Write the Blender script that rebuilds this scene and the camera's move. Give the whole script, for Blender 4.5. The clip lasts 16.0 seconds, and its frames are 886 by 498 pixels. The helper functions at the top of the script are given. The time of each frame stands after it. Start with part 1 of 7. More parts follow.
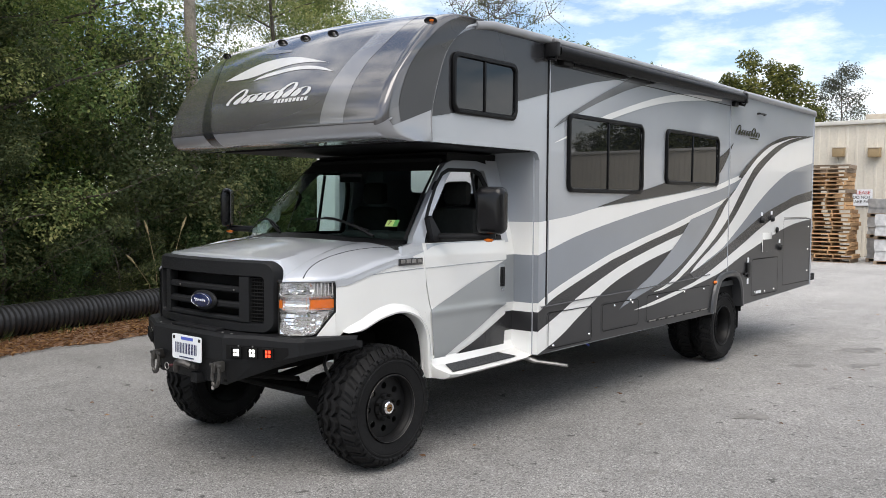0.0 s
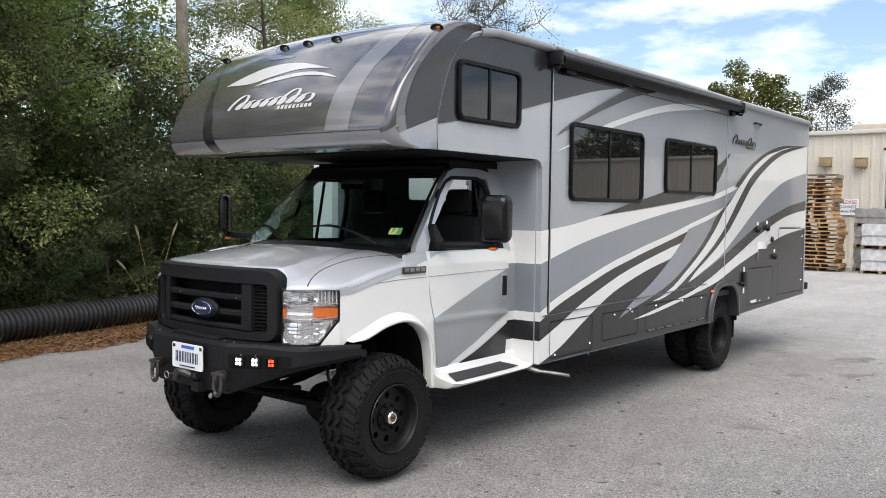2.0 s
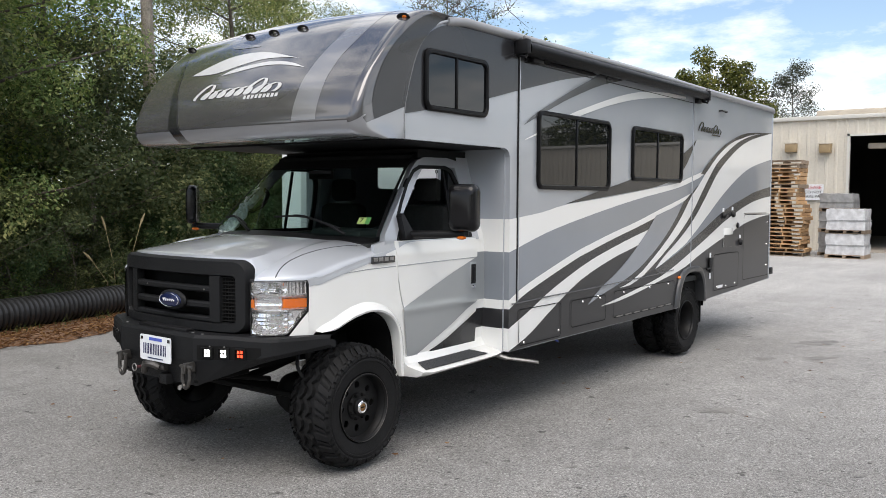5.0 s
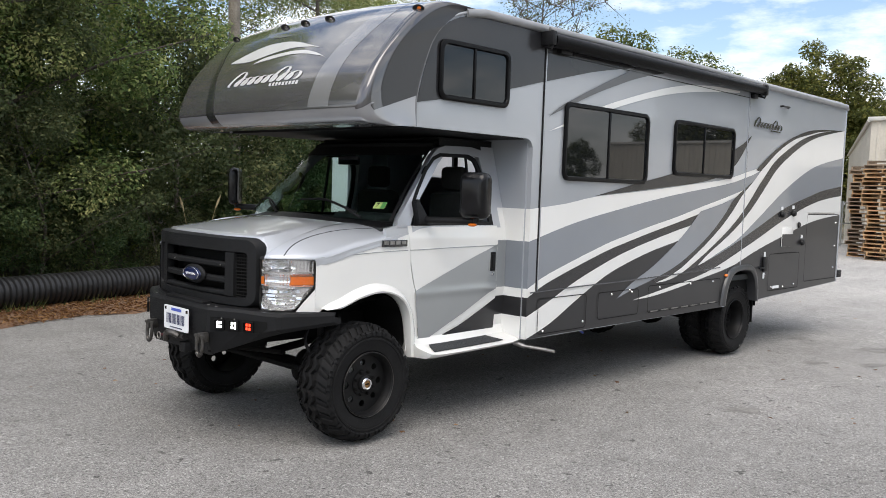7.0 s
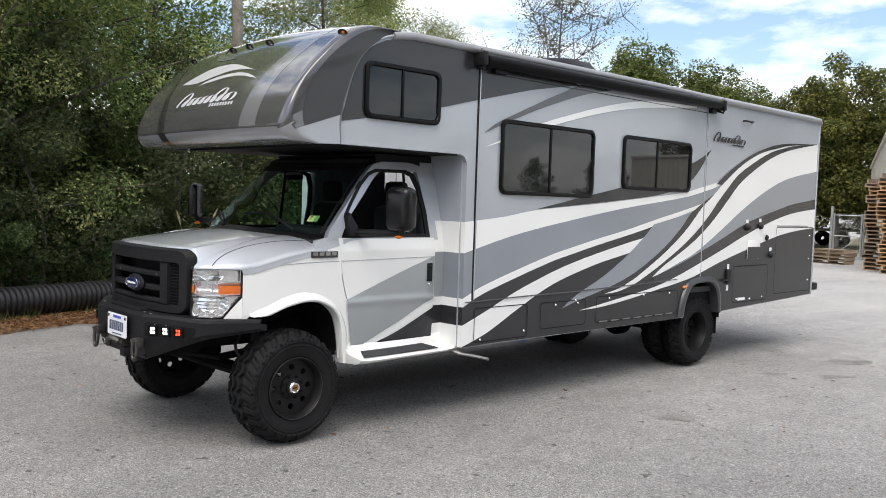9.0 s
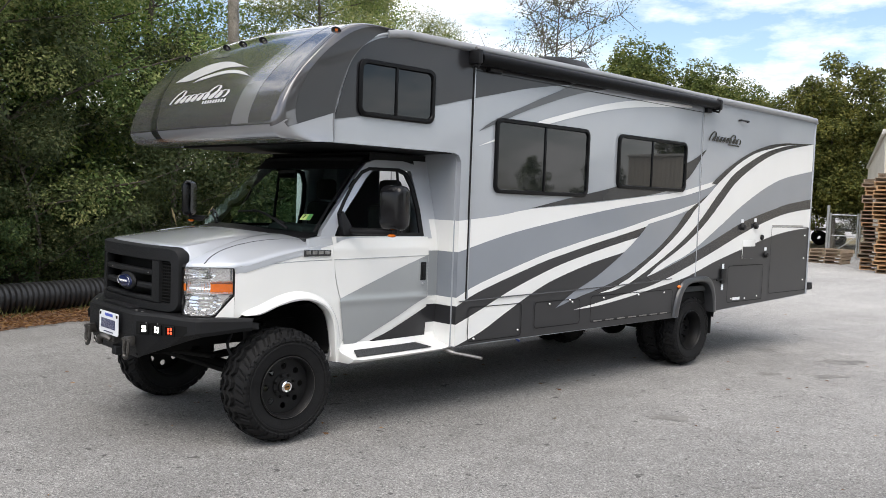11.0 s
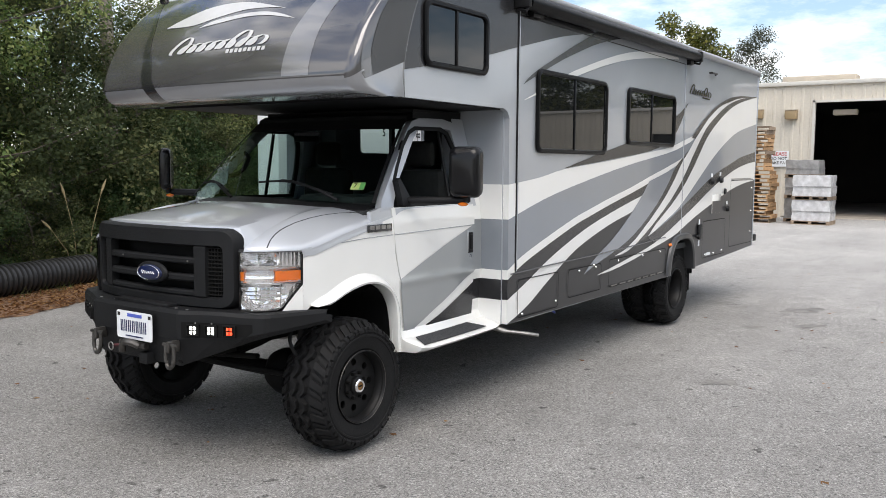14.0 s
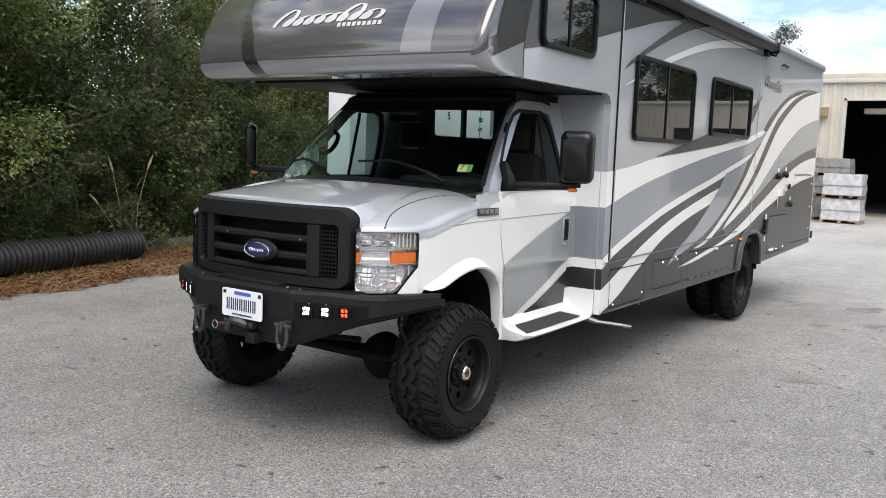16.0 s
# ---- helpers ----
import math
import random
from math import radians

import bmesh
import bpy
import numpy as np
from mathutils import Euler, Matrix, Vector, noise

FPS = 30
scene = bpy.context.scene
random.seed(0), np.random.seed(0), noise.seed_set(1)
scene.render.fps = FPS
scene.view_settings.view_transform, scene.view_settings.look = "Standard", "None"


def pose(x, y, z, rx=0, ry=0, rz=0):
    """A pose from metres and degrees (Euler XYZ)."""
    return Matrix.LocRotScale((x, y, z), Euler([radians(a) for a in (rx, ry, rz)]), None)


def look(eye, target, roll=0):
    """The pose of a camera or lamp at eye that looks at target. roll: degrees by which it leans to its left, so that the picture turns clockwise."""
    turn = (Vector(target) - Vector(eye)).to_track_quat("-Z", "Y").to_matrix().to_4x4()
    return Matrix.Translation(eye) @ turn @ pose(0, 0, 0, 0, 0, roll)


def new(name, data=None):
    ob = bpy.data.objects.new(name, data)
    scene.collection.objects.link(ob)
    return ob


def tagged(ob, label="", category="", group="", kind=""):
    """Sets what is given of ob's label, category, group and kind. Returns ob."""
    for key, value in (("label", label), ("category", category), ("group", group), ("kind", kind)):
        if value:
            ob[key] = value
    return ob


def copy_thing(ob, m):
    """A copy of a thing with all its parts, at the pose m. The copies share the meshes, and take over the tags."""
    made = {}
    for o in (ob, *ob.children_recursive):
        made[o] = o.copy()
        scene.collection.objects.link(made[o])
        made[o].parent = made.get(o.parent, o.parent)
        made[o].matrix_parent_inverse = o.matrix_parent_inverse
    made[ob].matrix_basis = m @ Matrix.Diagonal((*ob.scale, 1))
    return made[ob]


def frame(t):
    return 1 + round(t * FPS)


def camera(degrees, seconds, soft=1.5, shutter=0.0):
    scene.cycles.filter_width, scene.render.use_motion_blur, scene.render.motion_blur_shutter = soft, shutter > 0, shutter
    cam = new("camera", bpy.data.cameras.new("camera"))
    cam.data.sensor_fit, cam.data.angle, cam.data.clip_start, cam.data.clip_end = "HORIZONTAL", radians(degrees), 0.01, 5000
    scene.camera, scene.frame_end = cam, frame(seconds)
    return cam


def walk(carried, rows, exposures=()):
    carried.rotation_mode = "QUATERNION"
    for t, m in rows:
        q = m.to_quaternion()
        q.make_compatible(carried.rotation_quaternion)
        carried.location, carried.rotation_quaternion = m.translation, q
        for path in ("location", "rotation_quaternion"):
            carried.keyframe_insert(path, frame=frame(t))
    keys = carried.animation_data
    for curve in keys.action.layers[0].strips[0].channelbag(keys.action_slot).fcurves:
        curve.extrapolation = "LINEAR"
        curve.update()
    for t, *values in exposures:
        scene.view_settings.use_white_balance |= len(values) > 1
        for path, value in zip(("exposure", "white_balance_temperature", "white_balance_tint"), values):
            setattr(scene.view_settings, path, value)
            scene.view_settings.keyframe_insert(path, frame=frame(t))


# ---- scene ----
cam = camera(54.8, 16.0, soft=0.8)
PATH = [
    (0, (-4.219, -3.924, 1.811), (-2.697, -2.63, 1.705), 0.4),
    (0.5, (-4.254, -3.811, 1.827), (-2.752, -2.496, 1.715), 1.4),
    (1, (-4.256, -3.766, 1.82), (-2.773, -2.428, 1.712), 1.2),
    (1.5, (-4.25, -3.764, 1.824), (-2.747, -2.448, 1.723), 1.0),
    (2, (-4.264, -3.787, 1.823), (-2.72, -2.519, 1.732), 0.8),
    (2.5, (-4.267, -3.819, 1.82), (-2.693, -2.589, 1.737), 0.7),
    (3, (-4.274, -3.839, 1.827), (-2.697, -2.613, 1.734), 0.6),
    (5.5, (-4.262, -3.816, 1.835), (-2.679, -2.6, 1.713), 0.3),
    (6, (-4.222, -3.888, 1.822), (-2.677, -2.623, 1.704), -0.2),
    (6.5, (-4.062, -4.133, 1.811), (-2.583, -2.793, 1.684), 1.2),
    (7, (-3.957, -4.429, 1.812), (-2.529, -3.036, 1.67), 2.0),
    (7.5, (-3.894, -4.73, 1.803), (-2.488, -3.319, 1.634), 0.7),
    (8, (-3.722, -5.047, 1.808), (-2.348, -3.603, 1.648), 0.2),
    (8.5, (-3.605, -5.235, 1.835), (-2.241, -3.778, 1.721), 1.8),
    (11, (-3.536, -5.245, 1.848), (-2.165, -3.795, 1.731), 2.1),
    (11.5, (-3.56, -5.134, 1.845), (-2.155, -3.717, 1.713), 3.7),
    (12, (-3.744, -4.839, 1.844), (-2.299, -3.465, 1.684), 3.2),
    (12.5, (-3.845, -4.509, 1.834), (-2.333, -3.213, 1.645), 1.4),
    (13, (-3.825, -4.072, 1.821), (-2.257, -2.849, 1.604), 0.8),
    (13.5, (-3.992, -3.686, 1.818), (-2.389, -2.51, 1.596), 0.7),
    (14, (-4.113, -3.351, 1.81), (-2.478, -2.217, 1.615), 0.4),
    (14.5, (-4.161, -3.079, 1.803), (-2.516, -1.964, 1.573), 1.2),
    (15, (-4.307, -2.832, 1.781), (-2.664, -1.73, 1.483), 1.6),
    (15.5, (-4.379, -2.719, 1.771), (-2.765, -1.571, 1.496), 2.1),
    (16, (-4.38, -2.712, 1.762), (-2.753, -1.572, 1.538), 2.2),
]
EXPOSURES = [(0.0, 0.39), (3.0, 0.42), (5.5, 0.36), (7.0, 0.38), (8.5, 0.44), (11.0, 0.47), (12.5, 0.43), (13.5, 0.41), (14.5, 0.45), (15.0, 0.47), (15.5, 0.60), (16.0, 0.49)]
walk(cam, [(t, look(eye, target, roll)) for t, eye, target, roll in PATH], EXPOSURES)

# ---- sky and sun ----
world = bpy.data.worlds.new("sky")
scene.world = world
world.use_nodes = True
wn, wl = world.node_tree.nodes, world.node_tree.links
wn.clear()
sky = wn.new("ShaderNodeTexSky")
sky.sky_type, sky.sun_disc = "NISHITA", False
SUN_EL, SUN_AZ = radians(58), radians(235)
sky.sun_elevation, sky.sun_rotation = SUN_EL, SUN_AZ
sky.air_density, sky.dust_density = 1.0, 1.5
tc = wn.new("ShaderNodeTexCoord")
mp = wn.new("ShaderNodeMapping")
mp.inputs["Scale"].default_value = (1.0, 1.0, 3.2)
cl = wn.new("ShaderNodeTexNoise")
cl.inputs["Scale"].default_value, cl.inputs["Detail"].default_value, cl.inputs["Roughness"].default_value = 2.9, 9, 0.60
ramp = wn.new("ShaderNodeValToRGB")
ramp.color_ramp.elements[0].position, ramp.color_ramp.elements[1].position = 0.42, 0.58
mixs = wn.new("ShaderNodeMix")
mixs.data_type = "RGBA"
mixs.inputs["B"].default_value = (8.3, 8.25, 8.25, 1)
bg = wn.new("ShaderNodeBackground")
bg.inputs["Strength"].default_value = 0.15
wo = wn.new("ShaderNodeOutputWorld")
wl.new(tc.outputs["Generated"], mp.inputs["Vector"])
wl.new(mp.outputs["Vector"], cl.inputs["Vector"])
wl.new(cl.outputs["Fac"], ramp.inputs["Fac"])
wl.new(ramp.outputs["Color"], mixs.inputs["Factor"])
wl.new(sky.outputs["Color"], mixs.inputs["A"])
wl.new(mixs.outputs["Result"], bg.inputs["Color"])
wl.new(bg.outputs["Background"], wo.inputs["Surface"])

sun = new("sun", bpy.data.lights.new("sun", "SUN"))
sun.data.energy, sun.data.angle, sun.data.color = 2.0, radians(45), (1.0, 0.94, 0.86)
sun.matrix_world = look((0, 0, 30), (math.sin(SUN_AZ) * -10, -math.cos(SUN_AZ) * 10, 30 - 10 * math.tan(SUN_EL)))




# ---- materials ----
def mat(name, color, rough=0.5, metal=0.0, var=0.12, scale=6.0, bump=0.0, bump_scale=60.0, coat=0.0, fine=0.0, fine_scale=90.0, island=0.0, random_ob=0.0, spec=0.5):
    """A node material: base colour varied at two scales, with optional relief."""
    m = bpy.data.materials.new(name)
    m.use_nodes = True
    n, l = m.node_tree.nodes, m.node_tree.links
    b = n["Principled BSDF"]
    b.inputs["Roughness"].default_value, b.inputs["Metallic"].default_value = rough, metal
    b.inputs["Coat Weight"].default_value, b.inputs["Coat Roughness"].default_value = coat, 0.04
    b.inputs["Specular IOR Level"].default_value = spec
    co = n.new("ShaderNodeTexCoord")
    last = None
    for amount, size in ((var, scale), (fine, fine_scale)):
        if amount <= 0:
            continue
        t = n.new("ShaderNodeTexNoise")
        t.inputs["Scale"].default_value, t.inputs["Detail"].default_value = size, 5
        l.new(co.outputs["Object"], t.inputs["Vector"])
        r = n.new("ShaderNodeMapRange")
        r.inputs["From Min"].default_value, r.inputs["From Max"].default_value = 0.3, 0.7
        r.inputs["To Min"].default_value, r.inputs["To Max"].default_value = 1 - amount, 1 + amount
        l.new(t.outputs["Fac"], r.inputs["Value"])
        last = combine(n, l, last, r.outputs["Result"])
    if island > 0:
        g = n.new("ShaderNodeNewGeometry")
        last = spread(n, l, last, g.outputs["Random Per Island"], island)
    if random_ob > 0:
        g = n.new("ShaderNodeObjectInfo")
        last = spread(n, l, last, g.outputs["Random"], random_ob)
    if last is None:
        b.inputs["Base Color"].default_value = (*color, 1)
    else:
        v = n.new("ShaderNodeVectorMath")
        v.operation = "SCALE"
        v.inputs[0].default_value = color
        l.new(last, v.inputs["Scale"])
        l.new(v.outputs["Vector"], b.inputs["Base Color"])
    if bump > 0:
        t = n.new("ShaderNodeTexNoise")
        t.inputs["Scale"].default_value, t.inputs["Detail"].default_value = bump_scale, 4
        l.new(co.outputs["Object"], t.inputs["Vector"])
        bp = n.new("ShaderNodeBump")
        bp.inputs["Strength"].default_value, bp.inputs["Distance"].default_value = bump, 0.01
        l.new(t.outputs["Fac"], bp.inputs["Height"])
        l.new(bp.outputs["Normal"], b.inputs["Normal"])
    return m


def combine(n, l, a, b):
    if a is None:
        return b
    q = n.new("ShaderNodeMath")
    q.operation = "MULTIPLY"
    l.new(a, q.inputs[0])
    l.new(b, q.inputs[1])
    return q.outputs[0]


def spread(n, l, last, value, amount):
    r = n.new("ShaderNodeMapRange")
    r.inputs["To Min"].default_value, r.inputs["To Max"].default_value = 1 - amount, 1 + amount
    l.new(value, r.inputs["Value"])
    return combine(n, l, last, r.outputs["Result"])


def glass(name, tint, rough=0.0, even=0.0):
    """A clear pane: see-through with a sky-catching surface. even: a fixed share of gloss, for a pane seen from both sides."""
    m = bpy.data.materials.new(name)
    m.use_nodes = True
    n, l = m.node_tree.nodes, m.node_tree.links
    n.clear()
    tr = n.new("ShaderNodeBsdfTransparent")
    tr.inputs["Color"].default_value = (*tint, 1)
    gl = n.new("ShaderNodeBsdfGlossy")
    gl.inputs["Roughness"].default_value = rough
    mx = n.new("ShaderNodeMixShader")
    mx.inputs["Fac"].default_value = even
    o = n.new("ShaderNodeOutputMaterial")
    if even == 0:
        fr = n.new("ShaderNodeFresnel")
        fr.inputs["IOR"].default_value = 1.5
        l.new(fr.outputs["Fac"], mx.inputs["Fac"])
    l.new(tr.outputs["BSDF"], mx.inputs[1])
    l.new(gl.outputs["BSDF"], mx.inputs[2])
    l.new(mx.outputs["Shader"], o.inputs["Surface"])
    return m


def emit(name, color, strength):
    m = bpy.data.materials.new(name)
    m.use_nodes = True
    b = m.node_tree.nodes["Principled BSDF"]
    b.inputs["Base Color"].default_value = (*color, 1)
    b.inputs["Emission Color"].default_value = (*color, 1)
    b.inputs["Emission Strength"].default_value = strength
    return m


def leafy(name, color, warm, rough=0.55):
    """Leaves: colour varied leaf by leaf, some light passing through."""
    m = bpy.data.materials.new(name)
    m.use_nodes = True
    n, l = m.node_tree.nodes, m.node_tree.links
    b = n["Principled BSDF"]
    g = n.new("ShaderNodeNewGeometry")
    co = n.new("ShaderNodeTexCoord")
    t = n.new("ShaderNodeTexNoise")
    t.inputs["Scale"].default_value, t.inputs["Detail"].default_value = 0.7, 3
    l.new(co.outputs["Object"], t.inputs["Vector"])
    ad = n.new("ShaderNodeMath")
    ad.operation = "MULTIPLY_ADD"
    l.new(g.outputs["Random Per Island"], ad.inputs[0])
    ad.inputs[1].default_value = 0.55
    l.new(t.outputs["Fac"], ad.inputs[2])
    cr = n.new("ShaderNodeValToRGB")
    e = cr.color_ramp.elements
    e[0].position, e[0].color = 0.35, (color[0] * 0.55, color[1] * 0.55, color[2] * 0.6, 1)
    e[1].position, e[1].color = 1.12, (*warm, 1)
    k = cr.color_ramp.elements.new(0.75)
    k.color = (*color, 1)
    l.new(ad.outputs[0], cr.inputs["Fac"])
    l.new(cr.outputs["Color"], b.inputs["Base Color"])
    b.inputs["Roughness"].default_value = rough
    b.inputs["Specular IOR Level"].default_value = 0.22
    tr = n.new("ShaderNodeBsdfTranslucent")
    l.new(cr.outputs["Color"], tr.inputs["Color"])
    mx = n.new("ShaderNodeMixShader")
    mx.inputs["Fac"].default_value = 0.5
    l.new(b.outputs["BSDF"], mx.inputs[1])
    l.new(tr.outputs["BSDF"], mx.inputs[2])
    l.new(mx.outputs["Shader"], n["Material Output"].inputs["Surface"])
    return m


M_LIGHT = mat("silver_gelcoat", (0.355, 0.376, 0.405), 0.22, 0.0, 0.03, 1.5, coat=0.8)
M_MID = mat("slate_gelcoat", (0.218, 0.24, 0.272), 0.22, 0.0, 0.03, 1.5, coat=0.8)
M_DARK = mat("charcoal_gelcoat", (0.026, 0.026, 0.028), 0.26, 0.0, 0.05, 1.5, coat=0.25, spec=0.4)
M_SKIRT = mat("skirt_gelcoat", (0.024, 0.024, 0.026), 0.32, 0.0, 0.06, 2.0, coat=0.1, spec=0.4)
M_WHITE = mat("white_gelcoat", (0.80, 0.80, 0.785), 0.22, 0.0, 0.02, 2.0, coat=0.8)
M_BLADE = mat("dark_slate_gelcoat", (0.060, 0.062, 0.067), 0.22, 0.0, 0.04, 1.5, coat=0.5)
M_CAP = mat("cap_paint", (0.108, 0.105, 0.110), 0.12, 0.45, 0.04, 2.0, coat=1.0)
M_CAPDARK = mat("cap_dark", (0.03, 0.03, 0.033), 0.2, 0.3, 0.04, 2.0, coat=1.0)
M_CAPSTRIPE = mat("cap_stripe", (0.23, 0.228, 0.238), 0.22, 0.4, 0.04, 2.0, coat=1.0)
M_MARK = mat("pale_decal", (0.52, 0.52, 0.52), 0.3, 0, 0.05, 8, coat=0.5)
M_CAPLIGHT = mat("cap_light", (0.33, 0.335, 0.35), 0.25, 0.4, 0.04, 2.0, coat=1.0)
M_REFLECT = mat("lamp_reflector", (0.97, 0.97, 0.98), 0.07, 0.82, 0.02, 30)
M_SILVER = mat("silver_paint", (0.47, 0.49, 0.525), 0.32, 0.3, 0.02, 2.0, coat=1.0)
M_CABMID = mat("cab_slate", (0.36, 0.38, 0.39), 0.3, 0.4, 0.02, 2.0, coat=1.0)
M_CABWHITE = mat("cab_white", (0.79, 0.79, 0.77), 0.3, 0.0, 0.02, 2.0, coat=1.0)
M_BLACK = mat("black_plastic", (0.011, 0.011, 0.012), 0.45, 0, 0.1, 8, bump=0.1, bump_scale=300, spec=0.22)
M_GLOSSBLACK = mat("gloss_black", (0.006, 0.006, 0.007), 0.22, 0, 0.1, 8, spec=0.3)
M_VINYL = mat("black_vinyl", (0.005, 0.005, 0.0055), 0.32, 0, 0.1, 8, bump=0.1, bump_scale=200, spec=0.07)
M_TRIM = mat("black_window_trim", (0.004, 0.004, 0.0045), 0.3, 0, 0.1, 8, spec=0.16)
M_POWDER = mat("black_powder_coat", (0.0085, 0.0088, 0.0098), 0.55, 0.0, 0.12, 5, bump=0.25, bump_scale=400, spec=0.24)
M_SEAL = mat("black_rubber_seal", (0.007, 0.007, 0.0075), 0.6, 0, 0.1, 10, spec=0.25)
M_TYRE = mat("tyre_rubber", (0.0085, 0.0085, 0.009), 0.7, 0, 0.25, 9, bump=0.2, bump_scale=120, fine=0.2, fine_scale=70, spec=0.2)
M_RIM = mat("matte_black_rim", (0.009, 0.009, 0.0095), 0.45, 0.0, 0.2, 12, fine=0.2, spec=0.22)
M_CHROME = mat("chrome", (0.88, 0.88, 0.89), 0.10, 1.0, 0.03, 20)
M_STEEL = mat("worn_steel", (0.30, 0.29, 0.28), 0.4, 0.9, 0.3, 25)
M_FRAME = mat("chassis_black", (0.006, 0.006, 0.006), 0.75, 0, 0.3, 8, spec=0.15)
M_PANE = mat("tinted_glass", (0.008, 0.009, 0.010), 0.02, 0, 0.02, 2, spec=0.5)
M_GLASS = glass("clear_glass", (0.90, 0.97, 0.95), even=0.07)
M_SCREEN = glass("windscreen_glass", (0.60, 0.74, 0.70))
M_LENS = glass("lamp_lens", (0.97, 0.97, 0.97))
M_ORANGE = mat("amber_lens", (0.85, 0.20, 0.02), 0.15, 0, 0.1, 30, coat=0.5)
M_REDORANGE = emit("red_lamp", (1.0, 0.06, 0.02), 1.8)
M_LED = emit("white_led", (1.0, 1.0, 0.94), 4.5)
M_INTERIOR = mat("dark_interior", (0.035, 0.038, 0.038), 0.8, 0, 0.2, 6)
M_SEAT = mat("grey_seat_cloth", (0.022, 0.023, 0.022), 0.9, 0, 0.2, 20)
M_PLATE = mat("plate_white", (0.78, 0.80, 0.82), 0.35, 0, 0.03, 20)
M_NAVY = mat("navy_ink", (0.015, 0.02, 0.08), 0.4, 0, 0.05, 20)
M_BLUE = mat("emblem_blue", (0.006, 0.012, 0.06), 0.3, 0.0, 0.1, 20, coat=0.4)
M_STICKER = mat("yellow_green_sticker", (0.55, 0.68, 0.22), 0.5, 0, 0.05, 30)
M_GREEN = mat("green_sticker", (0.12, 0.38, 0.10), 0.5, 0, 0.05, 30)
M_FOIL = mat("crinkled_foil", (0.95, 0.97, 0.96), 0.25, 0.35, 0.2, 20, bump=1.0, bump_scale=45)
M_ROOF = mat("roof_membrane", (0.5, 0.5, 0.5), 0.7, 0, 0.1, 3)
M_ARCH = mat("slate_arch", (0.034, 0.035, 0.038), 0.35, 0.0, 0.06, 5, coat=0.3)
M_IRON = mat("dark_iron", (0.09, 0.085, 0.08), 0.45, 0.8, 0.3, 25)
M_GREYRAIL = mat("grey_rail", (0.30, 0.305, 0.315), 0.3, 0.2, 0.05, 5)


# ---- mesh helpers ----
def mesh_of(name, bm, material, smooth=False):
    me = bpy.data.meshes.new(name)
    bmesh.ops.recalc_face_normals(bm, faces=bm.faces[:])
    bm.to_mesh(me)
    bm.free()
    me.materials.append(material)
    if smooth:
        me.polygons.foreach_set("use_smooth", [True] * len(me.polygons))
        me.set_sharp_from_angle(angle=radians(38))
    return me


def part(name, bm, material, parent, label="", smooth=True):
    """One mesh object under a thing or a part."""
    ob = new(name, mesh_of(name, bm, material, smooth))
    ob.parent = parent
    if label:
        ob["label"] = label
    return ob


def thing(name, label, category, x=0, y=0, z=0, rz=0, group="", kind=""):
    ob = new(name)
    ob.matrix_world = pose(x, y, z, 0, 0, rz)
    ob.empty_display_size = 0.1
    return tagged(ob, label, category, group, kind)


def solo(name, bm, material, label, category, group="", kind="", smooth=True):
    return tagged(new(name, mesh_of(name, bm, material, smooth)), label, category, group, kind)


def box(bm, x0, x1, y0, y1, z0, z1, bevel=0.0, m=None, seg=2):
    vs = [bm.verts.new((x, y, z)) for x in (x0, x1) for y in (y0, y1) for z in (z0, z1)]
    fs = [bm.faces.new([vs[i] for i in q]) for q in ((0, 1, 3, 2), (4, 6, 7, 5), (0, 4, 5, 1), (2, 3, 7, 6), (0, 2, 6, 4), (1, 5, 7, 3))]
    if m is not None:
        bmesh.ops.transform(bm, matrix=m, verts=vs)
    if bevel > 0:
        es = list({e for f in fs for e in f.edges})
        bmesh.ops.bevel(bm, geom=es, offset=bevel, segments=seg, affect="EDGES", profile=0.5)
    return bm


def boxed(x0, x1, y0, y1, z0, z1, bevel=0.0, m=None):
    return box(bmesh.new(), x0, x1, y0, y1, z0, z1, bevel, m)


def loft(bm, rings, around=False, ends=False, closed=False):
    """Quads between rings of equal length. around: each ring is a loop; closed: the last ring joins the first."""
    vs = [[bm.verts.new(p) for p in r] for r in rings]
    pairs = list(zip(vs, vs[1:])) + ([(vs[-1], vs[0])] if closed else [])
    for a, b in pairs:
        n = len(a)
        for i in range(n if around else n - 1):
            j = (i + 1) % n
            bm.faces.new((a[i], a[j], b[j], b[i]))
    if ends:
        bm.faces.new(vs[0])
        bm.faces.new(vs[-1][::-1])
    return bm


def thick(bm, depth, direction=None):
    """Gives a sheet thickness along a direction, or against its own normals."""
    bm.normal_update()
    old = bm.faces[:]
    res = bmesh.ops.extrude_face_region(bm, geom=old)
    vs = [g for g in res["geom"] if isinstance(g, bmesh.types.BMVert)]
    bmesh.ops.translate(bm, verts=vs, vec=Vector(direction) * depth)
    return bm


def smooth_line(pts, n):
    """n points along a Catmull-Rom curve through the given ones."""
    p = [np.array(q, float) for q in pts]
    p = [2 * p[0] - p[1]] + p + [2 * p[-1] - p[-2]]
    seg = len(p) - 3
    out = []
    for k in range(n):
        u = k / (n - 1) * seg
        i = min(int(u), seg - 1)
        f = u - i
        a, b, c, d = p[i : i + 4]
        out.append(tuple(0.5 * (2 * b + (c - a) * f + (2 * a - 5 * b + 4 * c - d) * f * f + (3 * b - a - 3 * c + d) * f**3)))
    return out


